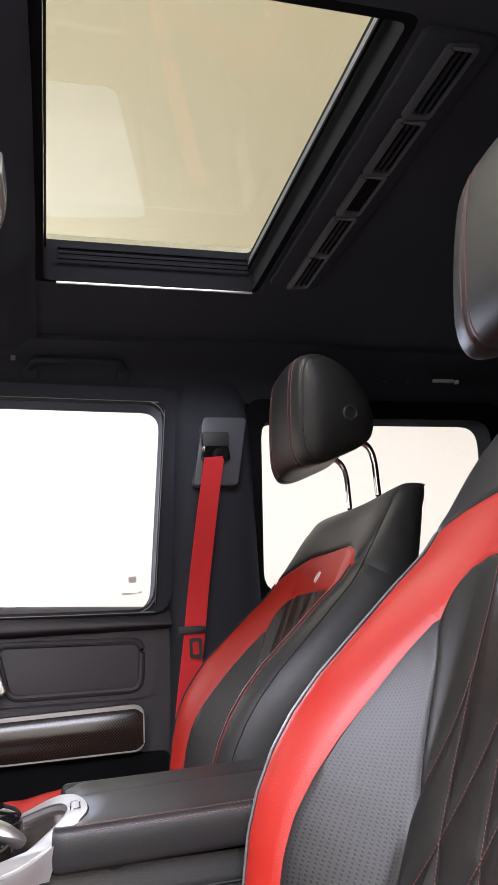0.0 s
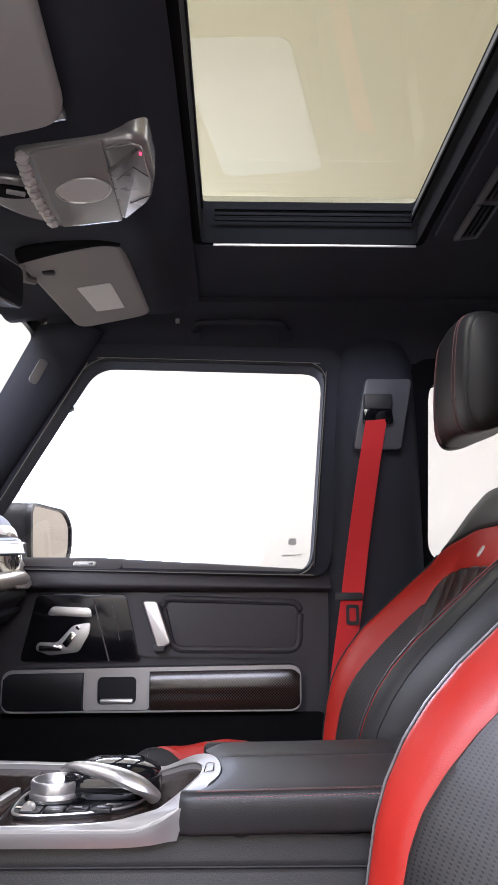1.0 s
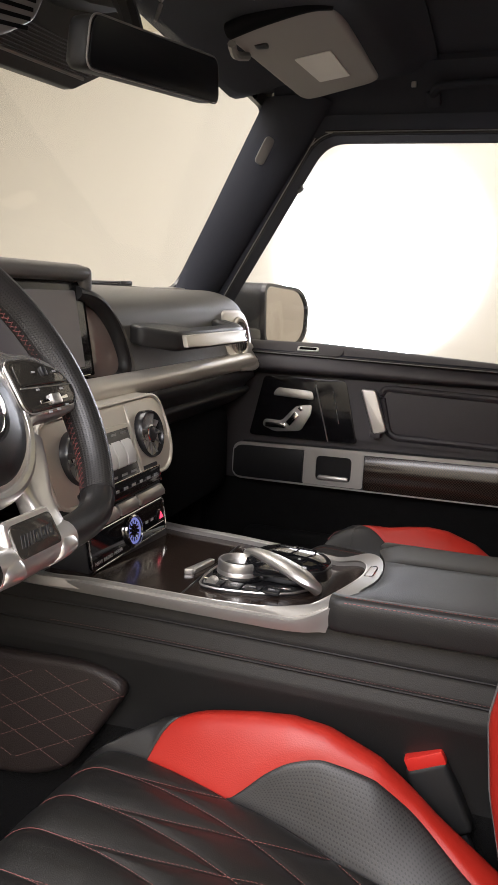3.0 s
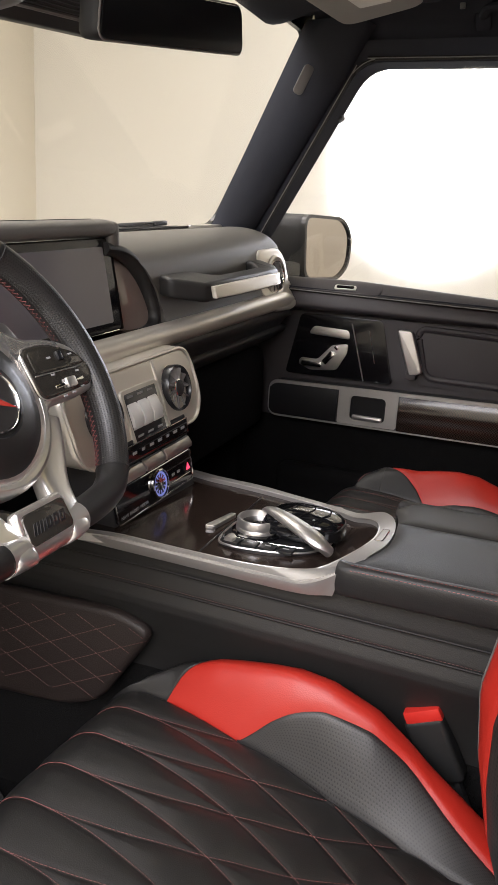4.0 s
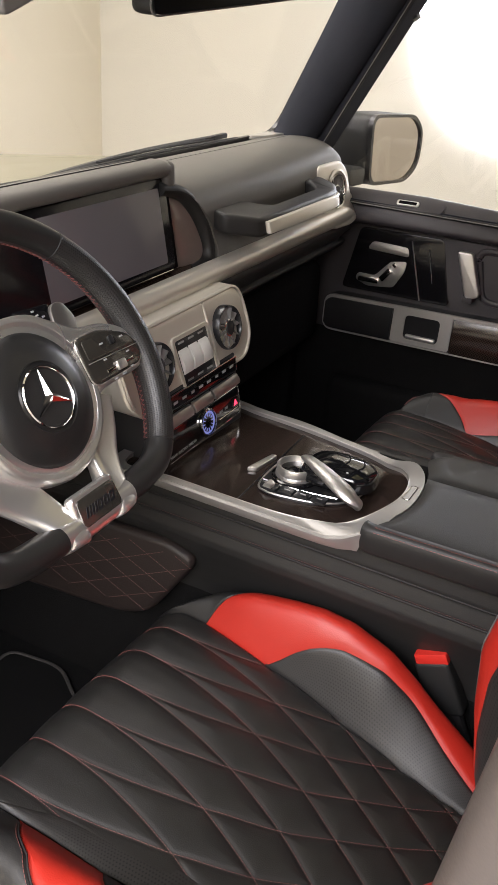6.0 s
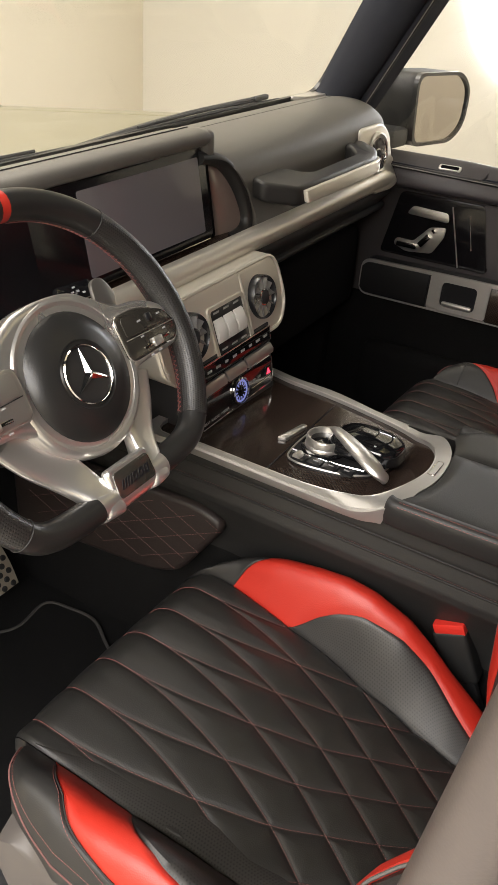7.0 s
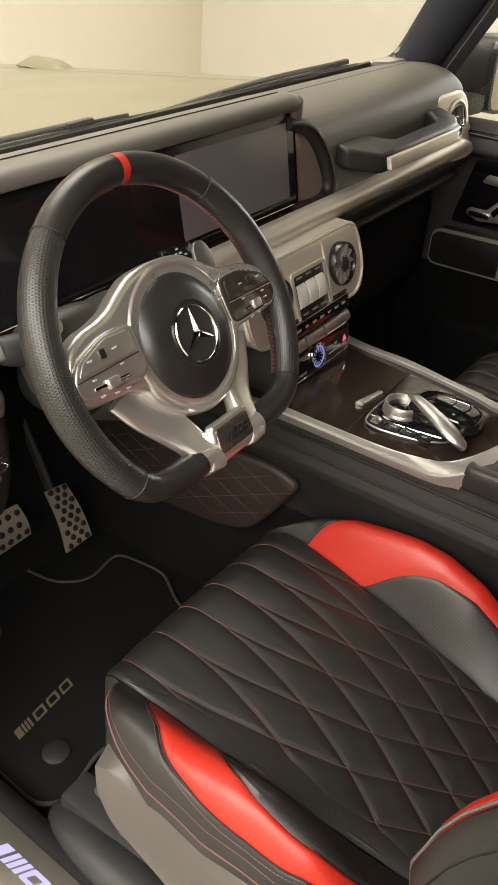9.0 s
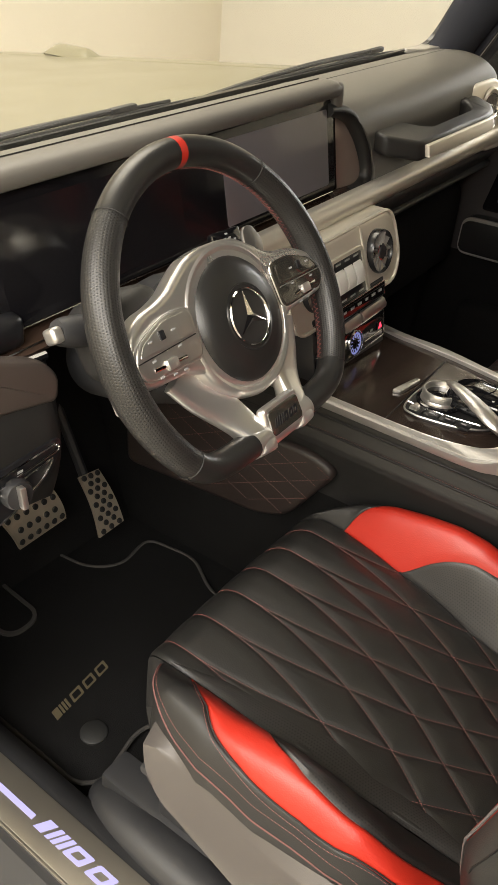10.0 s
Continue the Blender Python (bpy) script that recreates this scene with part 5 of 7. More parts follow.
# only this half carries the painted reflection, the instruments stay dark
part("display_area", prism(outline(-0.215, 0.042, 1.312, 1.420, 0.004), face, 0.023, 0.0246, 0), DISPLAY_SHEEN, scr, "display area greyed with a painted window reflection")
part("instrument_area", prism(outline(-0.575, -0.300, 1.312, 1.420, 0.004), face, 0.023, 0.0246, 0), SCREEN, scr)
part("screen_end", prism(outline(0.0625, 0.074, 1.297, 1.424, 0.004), face, -0.002, 0.020, 0.003), SEAL, dash)
part("bezel_inlay", prism(round_poly([(0.075, 1.290), (0.075, 1.408), (0.104, 1.398), (0.130, 1.374), (0.148, 1.342), (0.156, 1.306), (0.146, 1.290)], 0.006), lambda p, q, h: face(p, q, h + 0.16 * (p - 0.08)), -0.004, 0.006, 0.002), INLAY, dash, "gloss brown inlay beside the screen, paled for its reflection")

# passenger grab bar
plan = round_poly([(-0.378, 0.166), (-0.352, 0.160), (-0.303, 0.205), (-0.300, 0.300), (-0.300, 0.470), (-0.307, 0.520), (-0.328, 0.562), (-0.372, 0.578), (-0.405, 0.570), (-0.400, 0.515), (-0.362, 0.510), (-0.338, 0.485), (-0.335, 0.300), (-0.350, 0.272), (-0.385, 0.258)], 0.010, 4)
bar = part("grab_bar", prism(plan, lambda p, q, h: (p, q, h + 0.010 * smooth(-0.31, -0.37, p)), 1.329, 1.361, 0.008, 3), BLACK, dash, "padded leather passenger grab bar")
bar_x = lambda p: -0.2995 - lerp([(0.0, 0.0), (0.46, 0.0), (0.49, 0.0025), (0.52, 0.008), (0.54, 0.017), (0.56, 0.027)], p)
face_line = [(0.214, 1.336), (0.212, 1.355), (0.30, 1.356), (0.40, 1.356), (0.46, 1.356), (0.49, 1.355), (0.52, 1.354), (0.54, 1.353), (0.554, 1.351), (0.554, 1.337), (0.54, 1.335), (0.52, 1.334), (0.49, 1.334), (0.46, 1.334), (0.40, 1.334), (0.30, 1.334)]
part("bar_metal", prism(face_line, lambda p, q, h: (bar_x(p) + h + 0.20 * (1.357 - q), p, q), -0.006, 0.004, 0.0025, 3), TITAN, bar, "satin metal face of the grab bar")
rv = Matrix.Translation((-0.366, 0.655, 1.331)) @ Vector((0.985, -0.10, 0.08)).to_track_quat("Z", "Y").to_matrix().to_4x4()


def round_vent(parent, m, r, label, collar):
    """A turbine-shaped outlet: ring, hub and radial blades."""
    v = part("vent_ring", lathe([(r, -0.010), (r, 0.003), (r * 0.96, 0.006), (r * 0.91, 0.004), (r * 0.90, -0.006)], m), DARKPAINT if collar is None else collar, parent, label)
    part("vent_well", lathe([(r * 0.92, -0.009), (r * 0.92, -0.0055), (0, -0.0055)], m), DARKPAINT, v)
    part("vent_hub", lathe([(r * 0.36, -0.012), (r * 0.36, 0.002), (r * 0.30, 0.006), (0, 0.008)], m), PLASTIC, v)
    part("vent_hub_ring", lathe([(r * 0.38, -0.002), (r * 0.38, 0.004), (r * 0.32, 0.0045), (r * 0.32, -0.002)], m), CHROME, v)
    blade = finish(rbox((0, 0, 0), (r * 0.52, 0.0022, 0.010), 0.0008), "vent_blade")
    blade.materials.append(GREYPLASTIC)
    for k in range(11):
        ob = part("vent_blade", blade, TITAN, v)
        ob.matrix_basis = m @ Matrix.Rotation(math.tau * k / 11, 4, "Z") @ Matrix.Translation((r * 0.63, 0, -0.001)) @ Matrix.Rotation(radians(35), 4, "X")
    return v


col_at = lambda p, q, h: Vector((-0.371 + h + 0.06 * (1.33 - q) + 0.026 * smooth(1.315, 1.270, q) - 2.0 * max(0, p - 0.705) ** 2, p, q))
col_out = round_poly([(0.600, 1.262), (0.580, 1.300), (0.566, 1.330), (0.570, 1.390), (0.692, 1.390), (0.742, 1.352), (0.754, 1.300), (0.738, 1.262), (0.70, 1.256)], 0.024, 5)
part("vent_collar", prism(col_out, col_at, -0.03, 0.002, 0.006, 3), TITAN, dash, "satin metal surround of the side vent")
part("collar_ring", lathe([(0.046, -0.01), (0.046, 0.004), (0.042, 0.0065), (0.037, 0.003), (0.037, -0.01)], rv @ Matrix.Diagonal((0.92, 1.0, 1, 1))), TITAN, dash)
round_vent(dash, rv, 0.036, "round bright side air vent", CHROME)
part("corner_cap", prism(round_poly([(-0.545, 0.575), (-0.548, 0.69), (-0.50, 0.69), (-0.512, 0.60)], 0.012), lambda p, q, h: (p, q, 1.424 + h), 0, 0.010, 0.004), ALU, dash, "bright corner cap by the windscreen")

# ---- centre stack ----
stack = thing("centre_stack", None, "metal framed vents and climate controls", "car controls", m=DM)
lean = lambda z: -0.2985 + (z - 1.213) * -0.34
pan = lambda p, q, h: Vector((lean(q) + h, p, q))
hp = round_poly([(-0.185, 1.160), (-0.187, 1.268), (0.146, 1.270), (0.148, 1.192), (0.118, 1.158)], 0.032, 6)
part("vent_housing", prism(hp, pan, -0.06, 0.004, 0.010, 3), TITAN, stack, "satin metal vent housing")
part("housing_edge", tube([pan(p * 0.985, 1.213 + (q - 1.213) * 0.97, 0.004) for p, q in hp], 0.003, 6, True), TITAN, stack)
for y in (0.077, -0.115):
    m = Matrix.Translation(pan(y, 1.216, 0.0085)) @ Vector((1, 0, 0.20)).to_track_quat("Z", "Y").to_matrix().to_4x4()
    round_vent(stack, m, 0.0355, "round turbine-style air vent", None)
part("switch_well", prism(outline(-0.063, 0.025, 1.168, 1.235, 0.005), pan, 0.002, 0.005, 0.001), DARKPAINT, stack, "black switch panel")
part("well_frame", ring_plate(outline(-0.067, 0.029, 1.164, 1.239, 0.007), outline(-0.062, 0.024, 1.169, 1.234, 0.005), pan, 0.002, 0.0075), TITAN, stack)
part("housing_rib", tube(curve([pan(0.0345, 1.166, 0.002), pan(0.0330, 1.190, 0.0045), pan(0.0330, 1.240, 0.0045), pan(0.0345, 1.264, 0.002)], 5), 0.0032, 8), TITAN, stack)
for k in range(3):
    y = -0.0455 + 0.0265 * k
    part("lock_switch", prism([(1.184, 0.004), (1.187, 0.008), (1.200, 0.0115), (1.217, 0.008), (1.220, 0.004)], lambda p, q, h, y=y: pan(y + h, p, q), -0.0118, 0.0118, 0.0012), WHITECAP, stack, "pale metal rocker switch")
    for z in (1.2285, 1.1755):
        part("switch_lamp", rbox(pan(y, z, 0.0056), (0.001, 0.014, 0.003), 0), WHITEINK, stack)
cl = lambda z: -0.268 + (z - 1.11) * -0.16
cli = lambda p, q, h: Vector((cl(q) + h, p - 0.026, q))
part("stack_body", prism(outline(-0.112, 0.108, 1.04, 1.175, 0.004), cli, -0.09, -0.002, 0.002), PLASTIC, stack)
part("climate_strip", prism(outline(-0.106, 0.100, 1.149, 1.171, 0.003), cli, -0.002, 0.004, 0.001), PIANO, stack, "gloss black climate button row")
part("climate_line", tube([cli(-0.106, 1.1715, 0.004), cli(0.1005, 1.1715, 0.004), cli(0.1005, 1.1485, 0.004)], 0.0010, 5), CHROME, stack)
for k in range(9):
    part("button_mark", rbox(cli(-0.095 + 0.0225 * k, 1.160, 0.0045), (0.0008, 0.010 if k % 3 else 0.007, 0.004), 0), WHITEINK, stack)
for y0, y1 in ((-0.104, -0.036), (-0.031, 0.019), (0.024, 0.100)):
    part("rocker_key", prism([(1.1280, 0.0), (1.1285, 0.008), (1.1350, 0.009), (1.1430, 0.004), (1.1435, 0.0)], lambda p, q, h: cli(h, p, q), y0, y1, 0.001), ALU, stack, "satin metal rocker key")
part("media_strip", prism(outline(-0.110, 0.100, 1.077, 1.123, 0.008), cli, -0.002, 0.003, 0.001), PIANO, stack, "gloss black media panel")
part("media_rim", tube([cli(p, q, 0.003) for p, q in outline(-0.110, 0.100, 1.077, 1.123, 0.008)], 0.0010, 5, True), CHROME, stack)
cm = Matrix.Translation(cli(0.000, 1.0995, 0.002)) @ Vector((1, 0, 0.16)).to_track_quat("Z", "Y").to_matrix().to_4x4() @ Matrix.Diagonal((0.84, 0.84, 1, 1))
clock = part("clock", lathe([(0.026, -0.002), (0.026, 0.004), (0.023, 0.0055), (0.022, 0.003), (0, 0.003)], cm), PIANO, stack, "round analogue clock")
part("clock_rim", lathe([(0.0262, 0.002), (0.0262, 0.005), (0.0235, 0.0062), (0.0232, 0.003)], cm), CHROME, clock)
part("clock_face", ring_plate([(0.0215 * math.cos(a), 0.0215 * math.sin(a)) for a in (math.tau * k / 32 for k in range(32))], [(0.0178 * math.cos(a), 0.0178 * math.sin(a)) for a in (math.tau * k / 32 for k in range(32))], lambda p, q, h: cm @ Vector((p, q, h)), 0.0032, 0.0038), BLUEGLOW, clock, "blue-lit dial ring")
tick = finish(rbox((0, 0, 0), (0.006, 0.0015, 0.0008), 0), "clock_tick")
tick.materials.append(BLUEGLOW)
for k in range(12):
    part("clock_tick", tick, BLUEGLOW, clock).matrix_basis = cm @ Matrix.Rotation(math.tau * k / 12, 4, "Z") @ Matrix.Translation((0.0142, 0, 0.0036))
for a, l in ((100, 0.013), (-75, 0.017)):
    part("clock_hand", rbox((l / 2, 0, 0.0045), (l, 0.0012, 0.0008), 0), CHROME, clock).matrix_basis = cm @ Matrix.Rotation(radians(a), 4, "Z")
hz = part("hazard_switch", prism(outline(0.076, 0.093, 1.092, 1.108, 0.002), cli, 0.003, 0.0045, 0.0005), PIANO, stack)
part("hazard_mark", prism([(0.0785, 1.0955), (0.0845, 1.1055), (0.0905, 1.0955)], cli, 0.0045, 0.0052, 0), REDGLOW, hz, "red lit warning triangle")
part("panel_line", tube([cli(0.034, 1.089, 0.0035), cli(0.092, 1.089, 0.0035)], 0.0005, 4), CHROME, stack)
turn = Matrix(((0, 0, 1, 0), (1, 0, 0, 0), (0, 1, 0, 0), (0, 0, 0, 1)))
for word, y in (("NAVI", -0.094), ("RADIO", -0.070), ("MEDIA", -0.044)):
    letters(word, 0.0075, Matrix.Translation(cli(y, 1.0845, 0.0032)) @ turn, WHITEINK, stack, "key_lettering", 0.0002)
for y in (0.042, 0.058):
    part("key_mark", rbox(cli(y, 1.100, 0.0033), (0.0005, 0.008, 0.004), 0), WHITEINK, stack)

# ---- tunnel and centre console ----
console = thing("centre_console", (0, 0, 0.60), "leather centre console with carbon deck and metal frame", "centre console")
deck_z = lambda x: 1.070 + 0.030 * smooth(0.0, 0.078, x)
deck_at = lambda p, q, h: Vector((p, q, deck_z(p) + h))
# control points of the deck's edge and of the frame's edge, one for one, from the front along the far side and back
loop_in = [(-0.315, -0.146), (-0.315, -0.02), (-0.315, 0.123), (-0.235, 0.124), (-0.158, 0.117), (-0.085, 0.104), (-0.024, 0.089), (0.021, 0.065), (0.049, 0.022), (0.063, -0.024), (0.061, -0.070), (0.036, -0.109), (-0.018, -0.133), (-0.070, -0.144), (-0.150, -0.146), (-0.235, -0.146)]
loop_out = [(-0.330, -0.158), (-0.330, -0.02), (-0.330, 0.136), (-0.235, 0.138), (-0.158, 0.130), (-0.085, 0.117), (-0.020, 0.102), (0.034, 0.080), (0.066, 0.034), (0.081, -0.010), (0.084, -0.066), (0.075, -0.110), (0.056, -0.152), (-0.040, -0.158), (-0.150, -0.158), (-0.235, -0.158)]
deck = [(p.x, p.y) for p in curve([(x, y, 0) for x, y in loop_in], 5, True)]
frame_out = [(p.x, p.y) for p in curve([(x, y, 0) for x, y in loop_out], 5, True)]
middle = [((a[0] + b[0]) / 2, (a[1] + b[1]) / 2) for a, b in zip(deck, frame_out)]


def deck_skin(u, v):
    # the carbon sheet runs halfway under its frame
    x = -0.320 + 0.384 * u
    cross = [a[1] + (b[1] - a[1]) * (x - a[0]) / (b[0] - a[0]) for a, b in zip(middle, middle[1:] + middle[:1]) if (a[0] - x) * (b[0] - x) < 0]
    lo, hi = (min(cross), max(cross)) if cross else (-0.04, -0.03)
    return deck_at(x, lo + (hi - lo) * v, -0.002)


part("deck", grid(deck_skin, 60, 12), CARBON, console, "glossy carbon fibre deck")
part("deck_frame", ring_plate(frame_out, deck, deck_at, -0.006, 0.005), SATIN, console, "satin metal deck frame")
part("frame_edge", tube([deck_at(p, q, 0.0045) for p, q in deck], 0.0011, 6, True), ALU, console)
def side_strip(u, v):
    # the apron under the deck frame leans inward and grows taller towards the armrest
    x = -0.42 + 0.474 * u
    top, low = deck_z(x) + 0.0046, 1.0615 + 0.003 * smooth(0.84, 1.0, u)
    bow = 0.006 * smooth(0.93, 1.0, u)
    return Vector((x - 0.010 * v * smooth(0.9, 1.0, u), -0.1575 + bow + 0.0060 * v ** 1.3, top + (low - top) * v))


part("frame_side", solid(grid(side_strip, 60, 16), 0.006), SATIN, console, "broad metal side strip")
part("frame_side_far", solid(grid(lambda u, v: Vector((-0.40 + 0.38 * u, 0.134 - 0.030 * smooth(0.55, 1.0, u) - 0.004 * v, 1.0745 - 0.022 * v)), 20, 4), 0.006), SATIN, console)
part("deck_split", tube([deck_at(-0.134, -0.144, -0.0015), deck_at(-0.145, 0.102, -0.0015)], 0.0012, 5), DARKPAINT, console)
part("cover_grip", prism(round_poly([(-0.164, -0.058), (-0.150, -0.052), (-0.144, 0.004), (-0.153, 0.004)], 0.004), deck_at, -0.003, 0.004, 0.002), ALU, console, "small metal cover grip")
# control pad and rotary
def isl(k):
    c = Vector((-0.066, -0.030))
    pts = [(-0.128, -0.090), (-0.134, -0.052), (-0.132, -0.005), (-0.112, 0.028), (-0.072, 0.040), (-0.030, 0.030), (0.000, 0.000), (0.004, -0.036), (-0.012, -0.070), (-0.045, -0.090), (-0.090, -0.100), (-0.114, -0.100)]
    out_ = []
    for p in curve([(x, y, 0) for x, y in pts], 4, True):
        d = Vector((p.x, p.y)) - c
        out_.append(tuple(c + d * (1 - k / d.length)))
    return out_


ctl = part("control_frame", tube([deck_at(p, q, 0.0016) for p, q in isl(0.0012)], 0.0015, 6, True), ALU, console, "bright frame of the control island")
part("control_plate", prism(isl(0.0012), deck_at, -0.003, 0.0016, 0), GLOSSBLACK, ctl)
part("key_divider", tube(curve([deck_at(-0.129, -0.072, 0.0025), deck_at(-0.100, -0.074, 0.0025), deck_at(-0.060, -0.070, 0.0025), deck_at(-0.020, -0.062, 0.0025)], 5), 0.0014, 5), CHROME, ctl)
km = Matrix.Translation(deck_at(-0.094, -0.040, 0.002))
part("knob_base", lathe([(0.034, 0), (0.034, 0.003), (0.030, 0.005)], km), PIANO, console)
knob = part("rotary_knob", lathe([(0.0290, 0.003), (0.0290, 0.008), (0.0275, 0.010), (0.0282, 0.019), (0.0268, 0.0215), (0.0245, 0.0215), (0.0232, 0.016), (0.0225, 0.014)], km, 48), ALU, console, "satin metal rotary knob ring")
part("knob_top", lathe([(0.0232, 0.011), (0.0232, 0.0135), (0.020, 0.0145), (0, 0.0150)], km), PIANO, knob)


def dome(u, v):
    # the glossy hand rest: a rounded wedge, low over the knob and full behind
    a, r = math.tau * u, math.sin(v * math.pi / 2)
    cp = lambda x, e: math.copysign(abs(x) ** e, x)
    p = -0.036 + 0.054 * cp(math.cos(a), 0.6) * r
    q = -0.020 + (0.037 - 0.004 * math.cos(a)) * cp(math.sin(a), 0.6) * r
    z = 1.082 + 0.029 * math.cos(v * math.pi / 2) ** 0.42 - 0.12 * max(0, -0.052 - p) - 0.05 * max(0, p + 0.005)
    return Vector((p, q, z))


def dome_z(p, q):
    x, y = (p + 0.036) / 0.054, (q + 0.020) / 0.037
    r = min(0.98, (abs(x) ** 2.9 + abs(y) ** 2.9) ** 0.35)
    return 1.082 + 0.029 * math.cos(math.asin(r)) ** 0.42 - 0.12 * max(0, -0.052 - p) - 0.05 * max(0, p + 0.005)


pad = part("touch_pad", grid(dome, 48, 16, close_u=True), PIANO, console, "glossy curved hand rest")
for x in (-0.030, -0.008):
    part("pad_split", tube([(x + 0.006 * math.cos(3 * q_), -0.020 + 0.032 * q_, dome_z(x, -0.020 + 0.032 * q_) + 0.0002) for q_ in (k / 8 - 1 for k in range(17))], 0.0008, 4), SEAL, pad)
part("pad_mark", prism(round_rect(0.0035, 0.0035, 0.001), lambda p, q, h: (-0.016 + p, -0.046 + q, dome_z(-0.016, -0.046) + h), 0, 0.0006, 0), WHITEINK, pad)
part("pad_neck", rbox((-0.045, -0.022, 1.080), (0.080, 0.054, 0.018), 0.008), PIANO, pad)
arm_line = curve([(-0.092, -0.022, 1.098), (-0.078, -0.036, 1.1045), (-0.050, -0.056, 1.1055), (-0.020, -0.074, 1.1020), (0.004, -0.083, 1.0940), (0.016, -0.078, 1.0830)], 6)
part("pad_arm", tube(arm_line, lambda t: 0.0034 + 0.0102 * math.sin(math.pi * min(0.90, 0.04 + t * 0.64)), 14, flat=0.60), ALU, console, "sweeping satin metal arm")
for k in range(4):
    part("island_key", rbox(deck_at(-0.109 + 0.0235 * k, -0.0865 + 0.002 * k, 0.003), (0.0215, 0.019, 0.004), 0.0015), GLOSSBLACK, console)
    part("key_mark", rbox(deck_at(-0.109 + 0.0235 * k, -0.0865 + 0.002 * k, 0.0053), (0.008, 0.0022, 0.0005), 0), WHITEINK, console)
part("scroll_key", lathe([(0.006, -0.007), (0.0065, -0.004), (0.0065, 0.004), (0.006, 0.007)], Matrix.Translation(deck_at(-0.112, -0.088, 0.005)) @ pose(0, 0, 0, 90, 0, 0)), ALU, console)
part("key_mark", rbox(deck_at(-0.112, -0.062, 0.0024), (0.003, 0.009, 0.0005), 0, m=pose(0, 0, 0, 0, 0, 25)), WHITEINK, console)
slot = [(0.0665, -0.062), (0.0765, -0.064), (0.0770, -0.024), (0.0680, -0.022)]
part("rear_inlay", tube([deck_at(p, q, 0.0052) for p, q in round_poly(slot, 0.003, 3)], 0.0007, 5, True), CHROME, console)

# armrest: two lids with a body under them


LID_FRONT = [(-0.170, 0.052), (-0.152, 0.058), (-0.11, 0.0770), (-0.066, 0.0855), (-0.01, 0.0825), (0.034, 0.0750), (0.070, 0.064), (0.092, 0.072), (0.106, 0.090), (0.114, 0.120)]


def lid(y0, y1):
    yc, hw = (y0 + y1) / 2, (y1 - y0) / 2

    def f(u, v):
        a = (v - 0.5) * 2
        x0 = glide(LID_FRONT, yc + hw * a)
        x = x0 + (0.462 - x0) * u
        lift = 0.005 * (1 - abs(a) ** 6) * math.sqrt(max(0.0, 1 - max(0.0, 1 - u / 0.06) ** 2)) + 0.005 * smooth(0, 0.9, u) - (0.004 if yc > 0.02 else 0.0)
        return Vector((x, yc + hw * a, 1.1035 + lift))
    return grid(f, 40, 20)


for y0, y1 in ((-0.158, 0.011), (0.015, 0.114)):
    part("armrest_lid", solid(lid(y0, y1), 0.02), BLACK, console, "padded black leather armrest lid", sharp=60)
ARM_PROF = curve([(-0.146, 1.106, 0), (-0.154, 1.1065, 0), (-0.1595, 1.102, 0), (-0.1610, 1.092, 0), (-0.1590, 1.078, 0), (-0.1550, 1.0680, 0), (-0.142, 1.064, 0)], 4)


def arm_side(u, v):
    p = ARM_PROF[round(v * (len(ARM_PROF) - 1))]
    return Vector((0.0500 + 0.4125 * u - 0.003 * (1 - u) * math.sin(math.pi * v), p.x + 0.004 * max(0, 1 - u / 0.02), p.y + 0.008 * u))


part("armrest_side", solid(grid(arm_side, 60, 24), 0.008), BLACK, console)
part("armrest_side_far", rbox((0.26, 0.104, 1.075), (0.40, 0.022, 0.056), 0.010, 3), BLACK, console)
part("armrest_front", rbox((0.105, -0.010, 1.078), (0.03, 0.26, 0.040), 0.012), BLACK, console)
run = [[Vector((0.064 + 0.394 * k / 60, -0.1548 - d, 1.1070 + 0.008 * k / 60 - z)) for k in range(61)] for d, z in ((0.0, 0.0), (0.0050, 0.0048))]
part("armrest_stitching", stitches(run, 0.0028, 0.0018, r=0.00038), THREAD, console, "double red stitching", kind="stuff")
part("console_core", rbox((-0.05, 0, 0.98), (1.10, 0.22, 0.14), 0.02), PLASTIC, console)


def tunnel_side(sgn):
    prof = [(0.137, 1.064), (0.1405, 1.0375), (0.139, 1.0355), (0.1445, 1.012), (0.143, 1.010), (0.1475, 0.994), (0.147, 0.984), (0.138, 0.962), (0.128, 0.934), (0.118, 0.900), (0.112, 0.850)]

    def f(u, v):
        p = lerp([(i / (len(prof) - 1), q[0]) for i, q in enumerate(prof)], v)
        z = lerp([(i / (len(prof) - 1), q[1]) for i, q in enumerate(prof)], v)
        x = -0.78 + 1.28 * u
        return Vector((x, sgn * (p + 0.012 * smooth(0.45, 0.1, u)), z - 0.014 * smooth(0.5, 0.0, u) * (1 - v)))
    return grid(f, 40, 50)


for sgn in (-1, 1):
    side = part("tunnel_side", solid(tunnel_side(sgn), 0.01), BLACK, console, "long leather side of the console", sharp=60)
    part("tunnel_carpet", solid(grid(lambda u, v: Vector((-0.80 + 1.4 * u, sgn * (0.116 - 0.010 * v + 0.014 * smooth(0.40, 0.1, u)), 0.900 - 0.31 * v)), 20, 6), 0.012), CARPET, console, "black carpet on the tunnel")
for z, y, mat_ in ((1.0363, -0.1398, GREYTHREAD), (1.0108, -0.1438, GREYTHREAD)):
    part("side_seam", tube([(-0.60 + 1.05 * k / 30, y - 0.012 * smooth(-0.2, -0.66, -0.60 + 1.05 * k / 30), z - 0.012 * smooth(-0.14, -0.78, -0.60 + 1.05 * k / 30)) for k in range(31)], 0.0015, 5), mat_, console)
